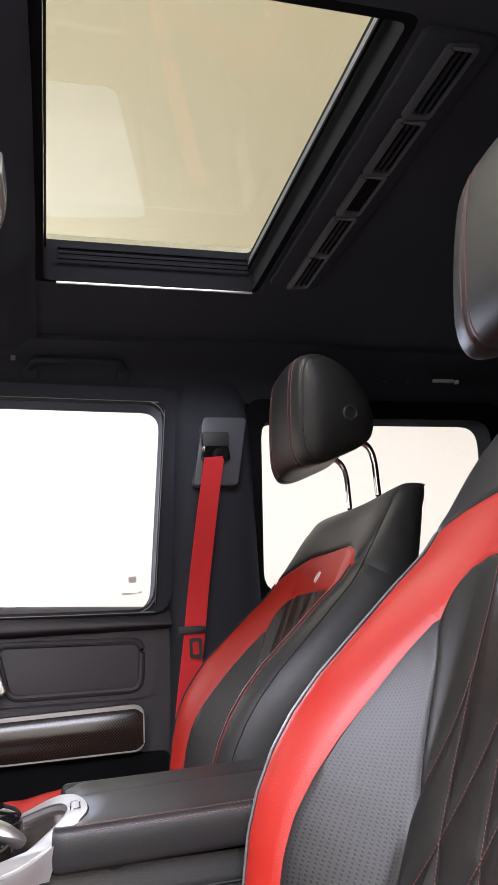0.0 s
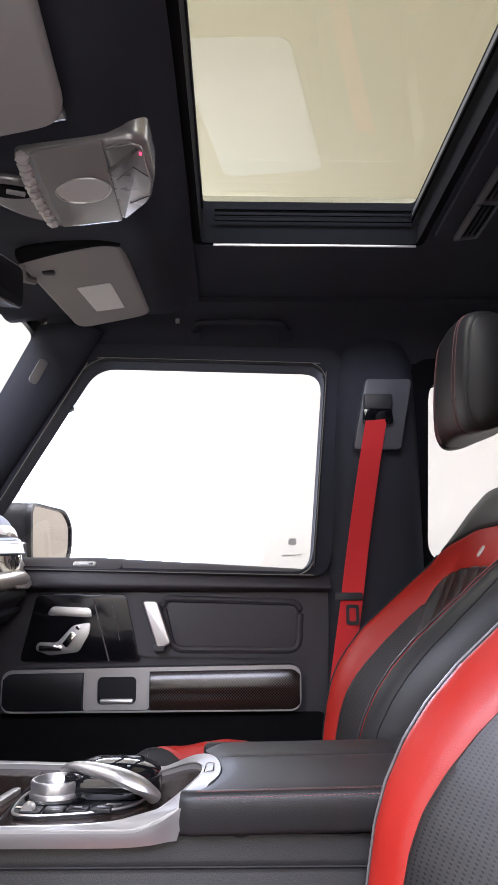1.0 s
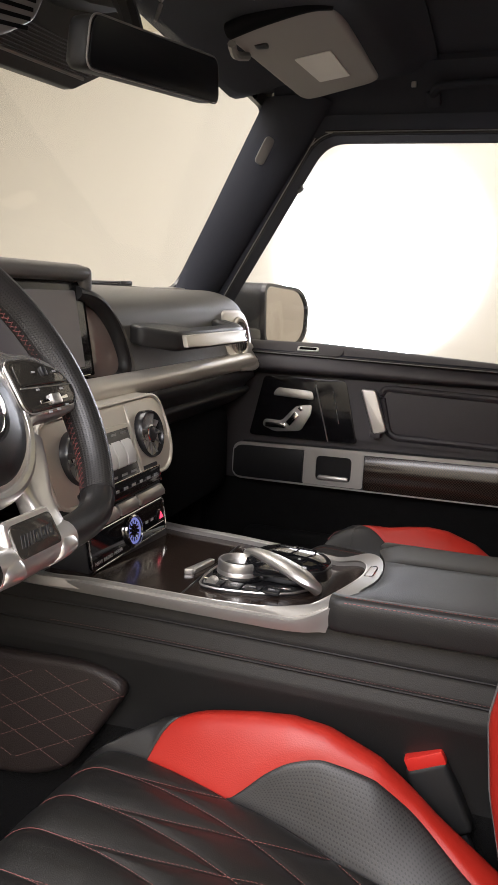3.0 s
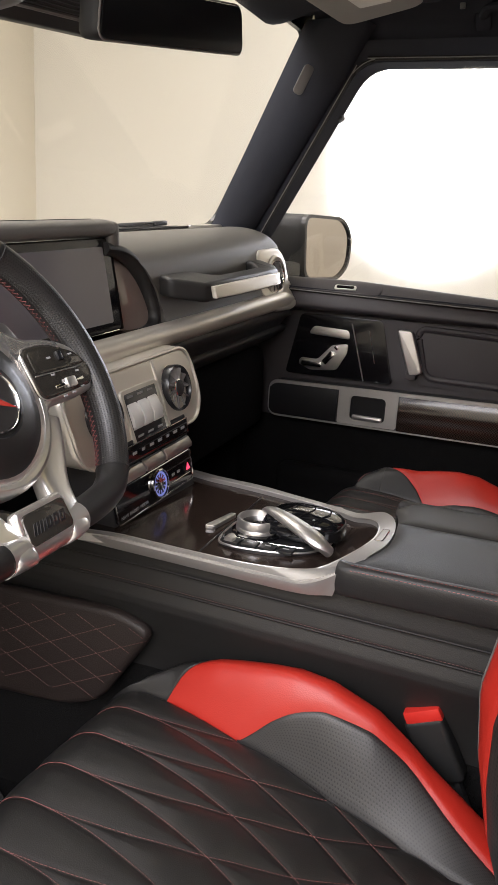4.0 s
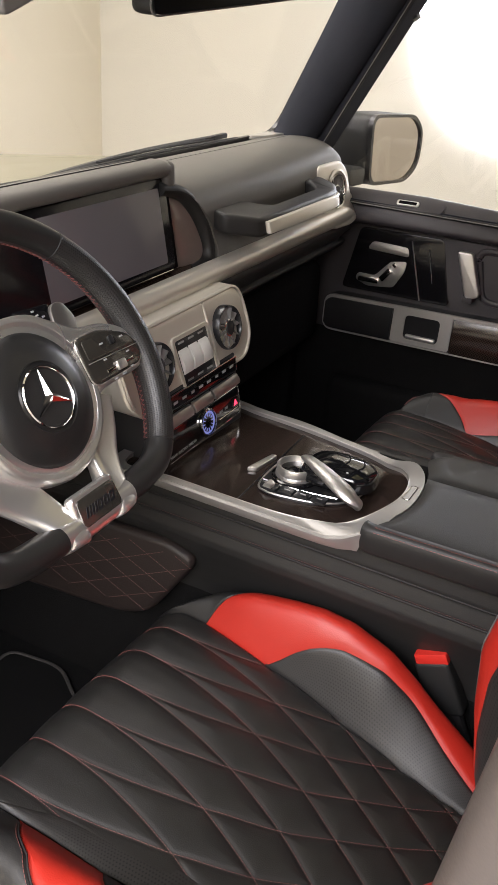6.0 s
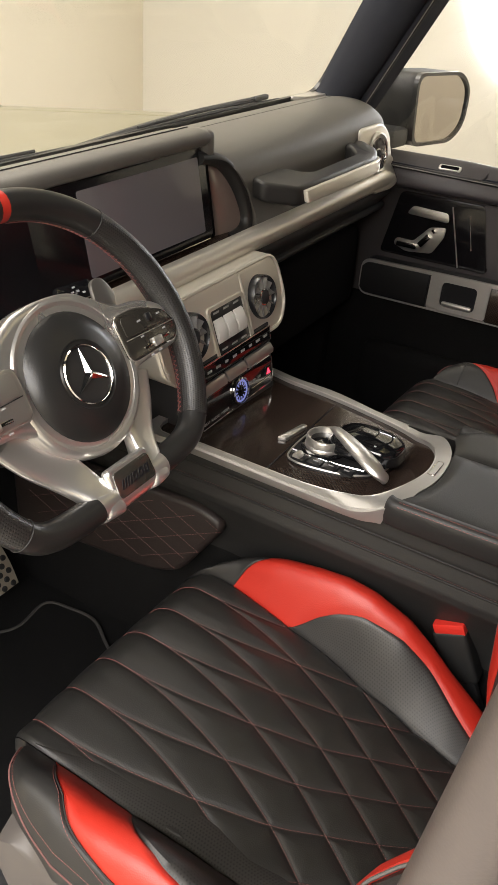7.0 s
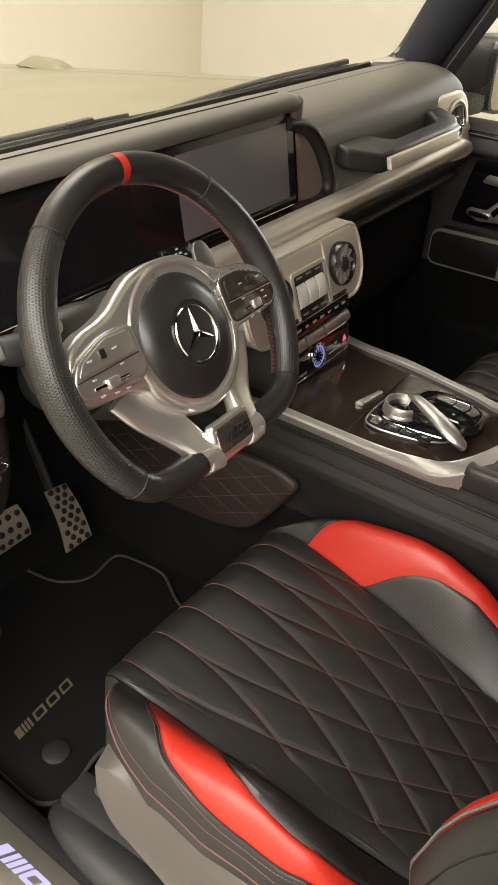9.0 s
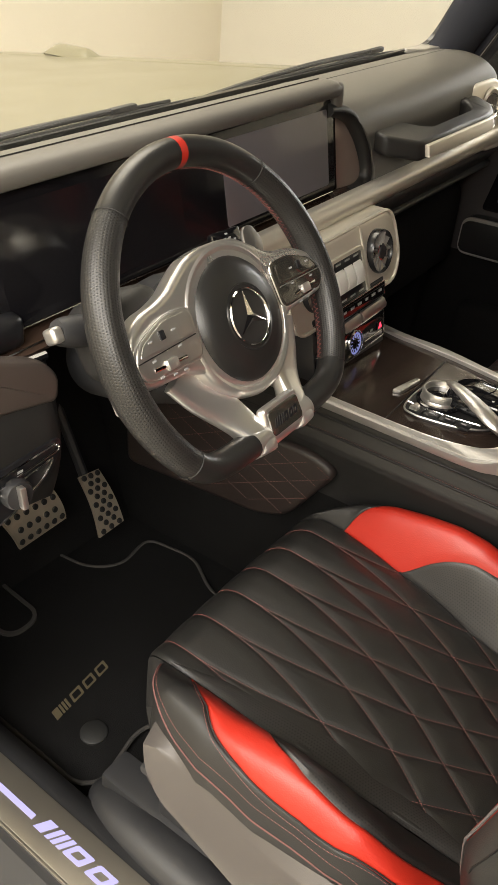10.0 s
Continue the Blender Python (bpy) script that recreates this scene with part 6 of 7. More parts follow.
rows = [[Vector((-0.30 + 0.75 * k / 80, -0.1449 - 0.012 * smooth(-0.2, -0.66, -0.30 + 0.75 * k / 80), 1.0145 - 0.010 * smooth(-0.14, -0.78, -0.30 + 0.75 * k / 80))) for k in range(81)]]
part("side_stitching", stitches(rows, 0.0028, 0.0018, r=0.00034), BROWNTHREAD, console, "dull red side stitching", kind="stuff")

# quilted knee pad in the driver's footwell
knee = thing("knee_pad", (-0.30, -0.14, 0.85), "dark brown diamond-stitched knee pad on the tunnel", "knee pad")
kp_out = round_poly([(-0.62, 0.79), (-0.62, 0.960), (-0.25, 0.968), (-0.196, 0.948), (-0.275, 0.826), (-0.33, 0.804)], 0.025, 5)
part("pad", prism(kp_out, lambda p, q, h: (p + 0.010, -0.128 - h - 0.03 * max(0, min(1, (-0.2 - p) / 0.4)), q), 0, 0.020, 0.010, 3), surface("brown_black_leather", (0.021, 0.0150, 0.0135), 0.5, grain=0.4, grain_scale=620, cells=True), knee)
lines = []
for n in range(-12, 12):
    for s in (1, -1):
        run = []
        for k in range(50):
            x = -0.58 + 0.38 * k / 49
            z = 0.90 + 0.036 * n + s * 0.50 * (x + 0.35)
            ok = 0.815 < z < 0.952 and z > 0.826 + 1.5 * max(0, x + 0.275)
            if ok:
                run.append(Vector((x + 0.010, -0.1485 - 0.03 * max(0, min(1, (-0.2 - x) / 0.4)), z)))
            elif len(run) > 3:
                lines.append(run)
                run = []
            else:
                run = []
        if len(run) > 3:
            lines.append(run)
part("stitching", stitches(lines, r=0.0004), BROWNTHREAD, knee, "dull red diamond stitching", kind="stuff")


# ---- steering wheel ----
WN = Vector((0.87, 0, 0.493)).normalized()
WU = Vector((-0.493, 0, 0.87)).normalized()
WM = Matrix.Translation(Vector((-0.184, -0.438, 1.308)) - 0.013 * WN) @ Matrix(((0, WU.x, WN.x, 0), (1, WU.y, WN.y, 0), (0, WU.z, WN.z, 0), (0, 0, 0, 1)))
wheel = thing("steering_wheel", None, "flat-bottomed black leather sports steering wheel", "steering wheel", m=WM @ Matrix.Rotation(radians(2.4), 4, "Z"))
RIMSKIN = surface("smooth_rim_leather", (0.017, 0.0165, 0.016), 0.33, vary=0.15, grain=0.2, grain_scale=1000, cells=True, distance=0.0003)
R = 0.1650


def rim_point(a):
    """The rim's middle line; a is 0 at the top and grows clockwise. The bottom is flattened."""
    x, y = R * math.sin(a), R * math.cos(a)
    floor_y = -0.124
    if y < floor_y + 0.03:
        d = floor_y + 0.03 - y
        y = floor_y + 0.03 - 0.03 * math.tanh(d / 0.03)
    return Vector((x, y, 0.0))


def rim(a0, a1, material, name, label, r=0.0150, n=40, thick=lambda k: 1.0):
    def f(u, v):
        a = a0 + (a1 - a0) * u
        p, d = rim_point(a), (rim_point(a + 0.01) - rim_point(a - 0.01)).normalized()
        out = d.cross(Vector((0, 0, 1)))
        w = math.tau * v
        rr = r * thick(u)
        return p + out * (math.cos(w) * rr * 0.98) + Vector((0, 0, 1)) * (math.sin(w) * rr * 1.12)
    return part(name, grid(f, n, 20, su=(a1 - a0) * R, sv=math.tau * r), material, wheel, label, sharp=60)


deg = radians
rim(deg(-40), deg(-1.7), RIMSKIN, "rim_top", "smooth black leather rim section")
rim(deg(1.7), deg(40), RIMSKIN, "rim_top", "smooth black leather rim section")
rim(deg(-1.7), deg(1.7), RED, "rim_marker", "red leather centre marker", 0.0152, 8)
bulge = lambda k: 1.0 + 0.10 * math.sin(math.pi * k)
rim(deg(40), deg(128), RIMPERF, "rim_grip", "perforated leather grip", 0.0150, 60, bulge)
rim(deg(-128), deg(-40), RIMPERF, "rim_grip", "perforated leather grip", 0.0150, 60, bulge)
rim(deg(128), deg(232), RIMSKIN, "rim_bottom", "smooth flat-bottomed rim section", 0.0150, 40)
for a in (40, -40, 128, -128):
    p, d = rim_point(deg(a)), (rim_point(deg(a) + 0.01) - rim_point(deg(a) - 0.01)).normalized()
    o = d.cross(Vector((0, 0, 1)))
    part("rim_seam", tube([p + o * math.cos(w) * 0.0151 + Vector((0, 0, 1)) * math.sin(w) * 0.0170 for w in (math.tau * k / 24 for k in range(24))], 0.0007, 4, True), GREYTHREAD, wheel)
# red thread along the inside of the rim
zig = bmesh.new()
for a in range(-126, 127, 2):
    if abs(a) < 4:
        continue
    for s in (0, 1):
        b = deg(a + 0.9 * s)
        p, d = rim_point(b), (rim_point(b + 0.01) - rim_point(b - 0.01)).normalized()
        o = d.cross(Vector((0, 0, 1)))
        q = lambda w, e: p + d * e + o * (math.cos(w) * 0.0158) + Vector((0, 0, 1)) * math.sin(w) * 0.0178
        tube([q(-0.62, -0.002 if s else 0.002), q(-0.40, 0.0), q(-0.18, 0.002 if s else -0.002)], 0.00038, 4, bm=zig)
part("rim_stitching", zig, THREAD, wheel, "red cross stitching inside the rim", kind="stuff")

# hub
hub_prof = [(0.066, -0.035), (0.0685, -0.010), (0.067, 0.006), (0.061, 0.0155), (0.046, 0.0215), (0.034, 0.0240), (0.0325, 0.022), (0.0, 0.021)]
part("hub_pad", lathe(hub_prof, pose(0, -0.004, -0.004) @ Matrix.Diagonal((0.98, 1.0, 1, 1)), 48), RIMSKIN, wheel, "domed black leather hub")
em = pose(0, -0.004, 0.0205) @ Matrix.Diagonal((0.90, 0.90, 0.9, 1))
part("emblem_ring", lathe([(0.0318, -0.004), (0.0325, 0.000), (0.0315, 0.0015), (0.0302, 0.000), (0.0300, -0.004)], em, 40), CHROME, wheel, "chrome ring emblem")
part("emblem_field", lathe([(0.0305, -0.006), (0.030, -0.0015), (0, 0.0004)], em, 32), BLACK, wheel)
for k in range(3):
    b = bmesh.new()
    tip, l, r, top, base = (b.verts.new(v) for v in ((0, 0.0295, 0.0015), (-0.0048, 0.0028, 0.001), (0.0048, 0.0028, 0.001), (0, 0.001, 0.0052), (0, -0.0055, 0.001)))
    b.faces.new((tip, l, top)), b.faces.new((tip, top, r)), b.faces.new((l, base, top)), b.faces.new((base, r, top))
    b.transform(em @ Matrix.Rotation(math.tau * k / 3, 4, "Z"))
    part("emblem_blade", b, CHROME, wheel, sharp=10)

# metal yoke behind the hub: one polished piece with both cross spokes, and the key pods on it
wing = [(0.000, 0.076), (-0.036, 0.073), (-0.060, 0.063), (-0.080, 0.052), (-0.100, 0.046), (-0.122, 0.042), (-0.142, 0.030), (-0.153, 0.010), (-0.152, -0.014), (-0.140, -0.022), (-0.112, -0.024), (-0.086, -0.027), (-0.066, -0.040), (-0.044, -0.060), (0.0, -0.074),
        (0.044, -0.060), (0.064, -0.040), (0.080, -0.025), (0.104, -0.022), (0.138, -0.021), (0.155, -0.016), (0.163, 0.004), (0.146, 0.027), (0.118, 0.039), (0.085, 0.044), (0.060, 0.058), (0.034, 0.072)]


def swell(p, q, h):
    return (p, q, h + 0.001)


part("cross_spoke", prism([(p.x, p.y) for p in curve([(x, y, 0) for x, y in wing], 4, True)], swell, -0.020, 0.006, 0.0075, 4), POLISHED, wheel, "polished metal wings of the wheel", sharp=60)
for s in (1, -1):
    pod = round_poly([(s * 0.066, 0.033), (s * 0.104, 0.034), (s * 0.144, 0.020), (s * 0.156, 0.000), (s * 0.147, -0.015), (s * 0.104, -0.017), (s * 0.068, -0.018)], 0.012, 5)
    k = part("key_pod", prism(pod, lambda p, q, h: (p, q, h), 0.002, 0.0115, 0.0035, 3), PODDARK if s > 0 else ALU, wheel, "dark glossy metal key pod" if s > 0 else "satin metal key pod")
    part("pod_rim", tube([(p, q, 0.0095) for p, q in pod], 0.0008, 6, True), POLISHED, k)
    part("pod_upper", prism(round_poly([(s * 0.074, 0.029), (s * 0.106, 0.030), (s * 0.138, 0.018), (s * 0.147, 0.007), (s * 0.074, 0.007)], 0.005), lambda p, q, h: (p, q, h), 0.0105, 0.0128, 0.001), PODDARK if s > 0 else ALU, k)
    part("pod_line", tube([(s * 0.072, 0.0055, 0.0117), (s * 0.150, 0.0045, 0.0117)], 0.0006, 5), GREYTHREAD if s < 0 else POLISHED, k)
    part("slider_slot", rbox((s * 0.114, -0.008, 0.0115), (0.044, 0.0035, 0.002), 0.001, m=pose(0, 0, 0, 0, 0, s * 3)), CHROME, k)
    part("slider_key", rbox((s * 0.114, -0.008, 0.0130), (0.014, 0.010, 0.005), 0.002), POLISHED, k, "ribbed slider key")
    part("ok_key", rbox((s * 0.114, 0.019, 0.0136), (0.007, 0.009, 0.003), 0.0015), DARKPAINT, k)
    for x, y in ((0.098, 0.019), (0.130, 0.018), (0.096, 0.003), (0.132, 0.001), (0.100, -0.019), (0.114, -0.018), (0.130, -0.015)):
        part("key_mark", rbox((s * x, y, 0.0115 if y < 0.006 else 0.0135), (0.005, 0.0018, 0.0007), 0), WHITEINK, k)

# double lower spokes joined by the badge bridge
for s in (1, -1):
    mid = curve([(s * 0.084, -0.024, -0.017), (s * 0.072, -0.050, -0.014), (s * 0.054, -0.080, -0.009), (s * 0.042, -0.106, -0.002), (s * 0.036, -0.128, 0.001), (s * 0.036, -0.139, -0.001)], 8)

    def spoke(u, v):
        # broad and thin under the wing, narrower and thick where it grips the rim
        i = round(u * (len(mid) - 1))
        p, d = mid[i], (mid[min(i + 1, len(mid) - 1)] - mid[max(i - 1, 0)])
        side = Vector((-d.y, d.x, 0)).normalized()
        wide = glide([(0, 0.027), (0.2, 0.024), (0.4, 0.0195), (0.6, 0.0155), (0.8, 0.0140), (1.0, 0.0130)], u)
        deep = glide([(0, 0.006), (0.4, 0.0085), (0.6, 0.012), (0.8, 0.0178), (0.93, 0.0170), (1.0, 0.0090)], u)
        a = math.tau * v
        bulge = lambda k: math.copysign(abs(k) ** 0.55, k)
        return p + side * (wide * bulge(math.cos(a))) + Vector((0, 0, deep * bulge(math.sin(a))))

    foot = grid(spoke, len(mid) - 1, 36)
    foot.faces.new([foot.verts.new(spoke(1.0, k / 36)) for k in range(36)])
    bmesh.ops.remove_doubles(foot, verts=foot.verts, dist=0.0001)
    part("lower_spoke", foot, POLISHED, wheel, "polished metal lower spoke", sharp=60)
bridge = rim(deg(162.5), deg(197.5), POLISHED, "badge_bridge", "polished sleeve round the rim's foot", 0.0160, 24)
part("bridge_lip", prism(round_poly([(-0.030, -0.094), (0.030, -0.094), (0.030, -0.116), (-0.030, -0.116)], 0.006), lambda p, q, h: (p, q, h + 0.16 * (q + 0.114)), 0.002, 0.0150, 0.004, 3), POLISHED, bridge)
bp = lambda p, q, h: (p * 0.90, (q + 0.122) * 0.95 - 0.1125, h + 0.0065 + 0.05 * (q + 0.122))
part("badge_plate", prism(round_poly([(-0.029, -0.108), (0.029, -0.108), (0.031, -0.136), (-0.031, -0.136)], 0.006), bp, 0.0085, 0.0120, 0.0005), PODDARK, bridge)
for k in range(4):
    part("badge_bar", prism([(-0.024 + 0.0045 * k, -0.128), (-0.0215 + 0.0045 * k, -0.128), (-0.0175 + 0.0045 * k, -0.118), (-0.020 + 0.0045 * k, -0.118)], bp, 0.0120, 0.0125, 0), DARKPAINT, bridge)
for x in (-0.001, 0.009, 0.0185):
    part("badge_bar", ring_plate(round_poly([(x - 0.0045, -0.128), (x + 0.0030, -0.128), (x + 0.0060, -0.118), (x - 0.0015, -0.118)], 0.001, 2), round_poly([(x - 0.0020, -0.1255), (x + 0.0015, -0.1255), (x + 0.0033, -0.1205), (x - 0.0002, -0.1205)], 0.001, 2), bp, 0.0120, 0.0125), DARKPAINT, bridge)
part("yoke", lathe([(0.056, -0.055), (0.070, -0.042), (0.0765, -0.026), (0.0800, -0.008), (0.0795, 0.003), (0.0770, 0.0085), (0.0735, 0.0105), (0.0700, 0.0095), (0.0680, 0.006), (0.066, -0.03)], pose(0, -0.004, -0.002), 48), POLISHED, wheel, "polished hub surround")

# column, stalks and shift paddles
col = thing("steering_column", None, "black steering column cowl with control stalks", "steering column", m=WM)
part("cowl", lathe([(0.050, -0.22), (0.066, -0.16), (0.075, -0.09), (0.072, -0.055), (0.05, -0.05)], pose(0, -0.006, 0) @ Matrix.Diagonal((1.15, 0.95, 1, 1)), 32), PLASTIC, col)
part("cowl_left", rbox((-0.078, 0.022, -0.082), (0.085, 0.085, 0.080), 0.030, 4), BLACK, col)
for s in (1, -1):
    part("shift_paddle", prism(round_poly([(s * 0.100, 0.044), (s * 0.106, 0.080), (s * 0.124, 0.082), (s * 0.136, 0.060), (s * 0.124, 0.034)], 0.008), lambda p, q, h: (p, q, h), -0.046, -0.040, 0.002), DARKMETAL, col, "dark metal shift paddle")
part("selector_stalk", tube(curve([(0.05, 0.040, -0.075), (0.085, 0.048, -0.070), (0.112, 0.054, -0.066)], 5), lambda t: 0.011 + 0.003 * t, 10, flat=0.7), PLASTIC, col, "gear selector stalk")
part("selector_face", rbox((0.096, 0.075, -0.060), (0.050, 0.020, 0.010), 0.004), PIANO, col, "gloss black selector display")
for x, y in ((0.090, 0.075), (0.098, 0.075), (0.094, 0.080), (0.094, 0.070), (0.106, 0.072)):
    part("selector_mark", rbox((x, y, -0.0546), (0.004, 0.002, 0.0006), 0), WHITEINK, col)
stalk = part("indicator_stalk", tube(curve([(-0.06, 0.010, -0.085), (-0.105, 0.034, -0.085), (-0.135, 0.042, -0.083), (-0.150, 0.046, -0.082)], 5), lambda t: 0.012 + 0.004 * math.sin(math.pi * t), 12), PLASTIC, col, "black indicator stalk")
part("stalk_tip", rbox((-0.156, 0.044, -0.080), (0.013, 0.016, 0.018), 0.005, 3), ALU, stalk, "satin metal stalk end")
part("lower_stalk", tube(curve([(-0.05, -0.030, -0.080), (-0.09, -0.036, -0.074), (-0.118, -0.040, -0.070)], 4), 0.010, 10), PLASTIC, col)
part("lower_stalk_tip", rbox((-0.122, -0.040, -0.068), (0.012, 0.022, 0.018), 0.004), GREYPLASTIC, col)

# ---- driver's side of the dash ----
ld = thing("light_panel", (-0.33, -0.60, 1.15), "black lower dash with light switch by the column", "car controls")
part("lower_panel", solid(grid(lambda u, v: Vector((-0.345 + 0.020 * math.sin(math.pi * v) - 0.04 * smooth(0.80, 1.0, u), -0.70 + 0.168 * u, 1.238 - 0.150 * v - 0.025 * u * v)), 14, 20), 0.02), RUBBER, ld)
part("trim_strip", prism(round_poly([(-0.72, 1.304), (-0.62, 1.268), (-0.572, 1.250), (-0.553, 1.226), (-0.556, 1.196), (-0.61, 1.206), (-0.72, 1.222)], 0.012, 4), lambda p, q, h: (-0.350 + h, p, q), 0.0, 0.020, 0.007, 3), surface("dark_brown_trim", (0.070, 0.056, 0.050), 0.42, vary=0.06), ld, "grey-brown trim strip")
part("trim_edge", tube(curve([(-0.345, -0.645, 1.275), (-0.345, -0.625, 1.258), (-0.343, -0.600, 1.250), (-0.343, -0.560, 1.248)], 6), 0.005, 8), PIANO, ld)
part("instrument_pod", rbox((-0.40, -0.62, 1.268), (0.07, 0.12, 0.04), 0.016, 3), DARKPAINT, ld)
lm = Matrix.Translation((-0.322, -0.628, 1.135)) @ Vector((1, -0.12, 0.12)).to_track_quat("Z", "Y").to_matrix().to_4x4()
lsx = lambda p, q, h: (-0.326 + h, -0.622 + p, 1.135 + q + 0.25 * p)
part("switch_panel", prism(round_poly([(-0.075, -0.040), (-0.075, 0.034), (0.055, 0.012), (0.058, -0.004), (0.035, -0.030)], 0.014), lsx, -0.012, 0.004, 0.002), DARKPAINT, ld, "gloss light switch panel")
for pts in ([(-0.075, 0.026), (0.050, 0.008), (0.054, -0.002), (-0.075, 0.012)], [(-0.075, 0.002), (0.046, -0.006), (0.030, -0.022), (-0.010, -0.034), (-0.075, -0.036)]):
    part("panel_rim", tube([lsx(p, q, 0.005) for p, q in round_poly(pts, 0.008)], 0.0013, 5, True), CHROME, ld)
kb = part("light_knob", lathe([(0.017, 0), (0.017, 0.010), (0.015, 0.014), (0, 0.015)], Matrix.Translation(Vector(lsx(-0.010, -0.010, 0.003))) @ lm.to_3x3().to_4x4()), PLASTIC, ld, "rotary light switch")
part("knob_grip", rbox((0, 0, 0.018), (0.007, 0.026, 0.010), 0.002), ALU, kb, "bright knob grip").matrix_basis = Matrix.Translation(Vector(lsx(-0.010, -0.010, 0.003))) @ lm.to_3x3().to_4x4()
for k in range(3):
    part("switch_mark", rbox(lsx(-0.06 + 0.03 * k, 0.014 - 0.003 * k, 0.0045), (0.0006, 0.007, 0.003), 0), WHITEINK, ld)

# ---- pedals ----


def pedal(name, corners, cols, rows, label, material):
    """A steel plate with rubber studs; the corners run round the plate."""
    e = thing(name, sum((Vector(c) for c in corners), Vector()) / 4, label, "pedal", "pedals")
    a, b, c, d = (Vector(k) for k in corners)
    nrm = (b - a).cross(d - a).normalized()
    if nrm.x < 0:
        nrm = -nrm
    def f(u, v):
        return (a.lerp(b, u)).lerp(d.lerp(c, u), v) + nrm * (0.008 * math.sin(math.pi * v))
    plate = solid(grid(f, 8, 12), 0.006)
    proud = max((v.co - f(0.5, 0.5)).dot(nrm) for v in plate.verts if (v.co - f(0.5, 0.5)).length < 0.012)
    bmesh.ops.translate(plate, verts=plate.verts, vec=nrm * -max(0.0, proud))
    part("pedal_plate", plate, material, e)
    stud = finish(lathe([(0.0058, -0.002), (0.0055, 0.0006), (0.0046, 0.0014), (0, 0.0016)], None, 12), "rubber_stud")
    stud.materials.append(RUBBER)
    turn_ = nrm.to_track_quat("Z", "Y").to_matrix().to_4x4()
    for j in range(rows):
        for i in range(cols - (j % 2)):
            u = (i + 0.5 + 0.5 * (j % 2)) / cols
            v = (j + 0.5) / rows
            part("rubber_stud", stud, RUBBER, e).matrix_basis = Matrix.Translation(f(u, v) + nrm * 0.0012) @ turn_
    part("pedal_arm", tube([(a + b) / 2 + nrm * -0.01 + Vector((0, 0, -0.02)), (a + b) / 2 + Vector((-0.10, 0, 0.16))], 0.010, 8), PLASTIC, e)
    return e


pedal("accelerator_pedal", ((-0.665, -0.247, 0.761), (-0.665, -0.197, 0.754), (-0.6, -0.196, 0.659), (-0.6, -0.26, 0.656)), 3, 9, "perforated steel accelerator pedal with rubber studs", PEDALSTEEL)
pedal("brake_pedal", ((-0.630, -0.455, 0.806), (-0.630, -0.337, 0.800), (-0.612, -0.328, 0.742), (-0.612, -0.431, 0.736)), 6, 3, "wide steel brake pedal with rubber studs", PEDALSTEEL)

# ---- floor mats ----


def mat_thing(sgn):
    e = thing("floor_mat", (-0.40, sgn * 0.40, 0.60), "black velour floor mat with grey bound edge", "floor mat", "floor mats")
    edge = [(-0.700, 0.62), (-0.462, 0.612), (-0.288, 0.612), (-0.262, 0.585), (-0.283, 0.490), (-0.25, 0.44), (-0.25, 0.20), (-0.385, 0.190), (-0.463, 0.140), (-0.574, 0.158), (-0.556, 0.248), (-0.600, 0.295), (-0.70, 0.31)]
    line = round_poly([(x, sgn * y) for x, y in edge], 0.03, 4)
    part("mat_surface", prism(line, lambda p, q, h: (p, q, 0.5955 + h), 0, 0.0085, 0), MATPILE, e)
    part("binding", tube([(p, q, 0.6035) for p, q in line], 0.0037, 6, True, flat=0.8), BINDING, e, "grey bound edge")
    part("fixing", lathe([(0.021, 0), (0.021, 0.003), (0.017, 0.005), (0, 0.0055)], pose(-0.329, sgn * 0.539, 0.604), 24), RUBBER, e, "round rubber fixing stud")
    return e


mt = mat_thing(-1)
mat_thing(1)
along_ = Vector((-0.013, 0.122, 0)).normalized()
across = Vector((0, 0, 1)).cross(along_)
o = Vector((-0.397, -0.552, 0.6046))
bd = lambda p, q, h: o + along_ * p - across * q * -1 + Vector((0, 0, h))
for k in range(4):
    part("badge_bar", prism([(0.0065 * k + (0 if k else -0.008), -0.009), (0.0065 * k + 0.0040, -0.009), (0.0065 * k + 0.0095, 0.008), (0.0065 * k + 0.0055 + (0 if k else -0.008), 0.008)], bd, 0, 0.0012, 0), GOLDMARK, mt, "pale metal badge bar")
for x in (0.044, 0.074, 0.104):
    part("badge_bar", ring_plate(round_poly([(x - 0.014, -0.009), (x + 0.010, -0.009), (x + 0.016, 0.008), (x - 0.007, 0.008)], 0.002, 2), round_poly([(x - 0.009, -0.006), (x + 0.007, -0.006), (x + 0.0105, 0.005), (x - 0.0045, 0.005)], 0.002, 2), bd, 0, 0.0012), GOLDMARK, mt)
rest = thing("foot_rest", (-0.62, -0.60, 0.66), "black rubber-edged foot rest", "foot rest")
part("rest_frame", ring_plate(round_rect(0.20, 0.075, 0.03, 5), round_rect(0.188, 0.063, 0.026, 5), lambda p, q, h: Vector((-0.660 + p * 0.95, -0.470 + q, 0.612 - p * 0.08 + h)), 0, 0.006), BINDING, rest)
part("rest_pad", prism(round_rect(0.190, 0.065, 0.026, 5), lambda p, q, h: Vector((-0.660 + p * 0.95, -0.470 + q, 0.611 - p * 0.08 + h)), -0.002, 0.003, 0.001), CARPET, rest)

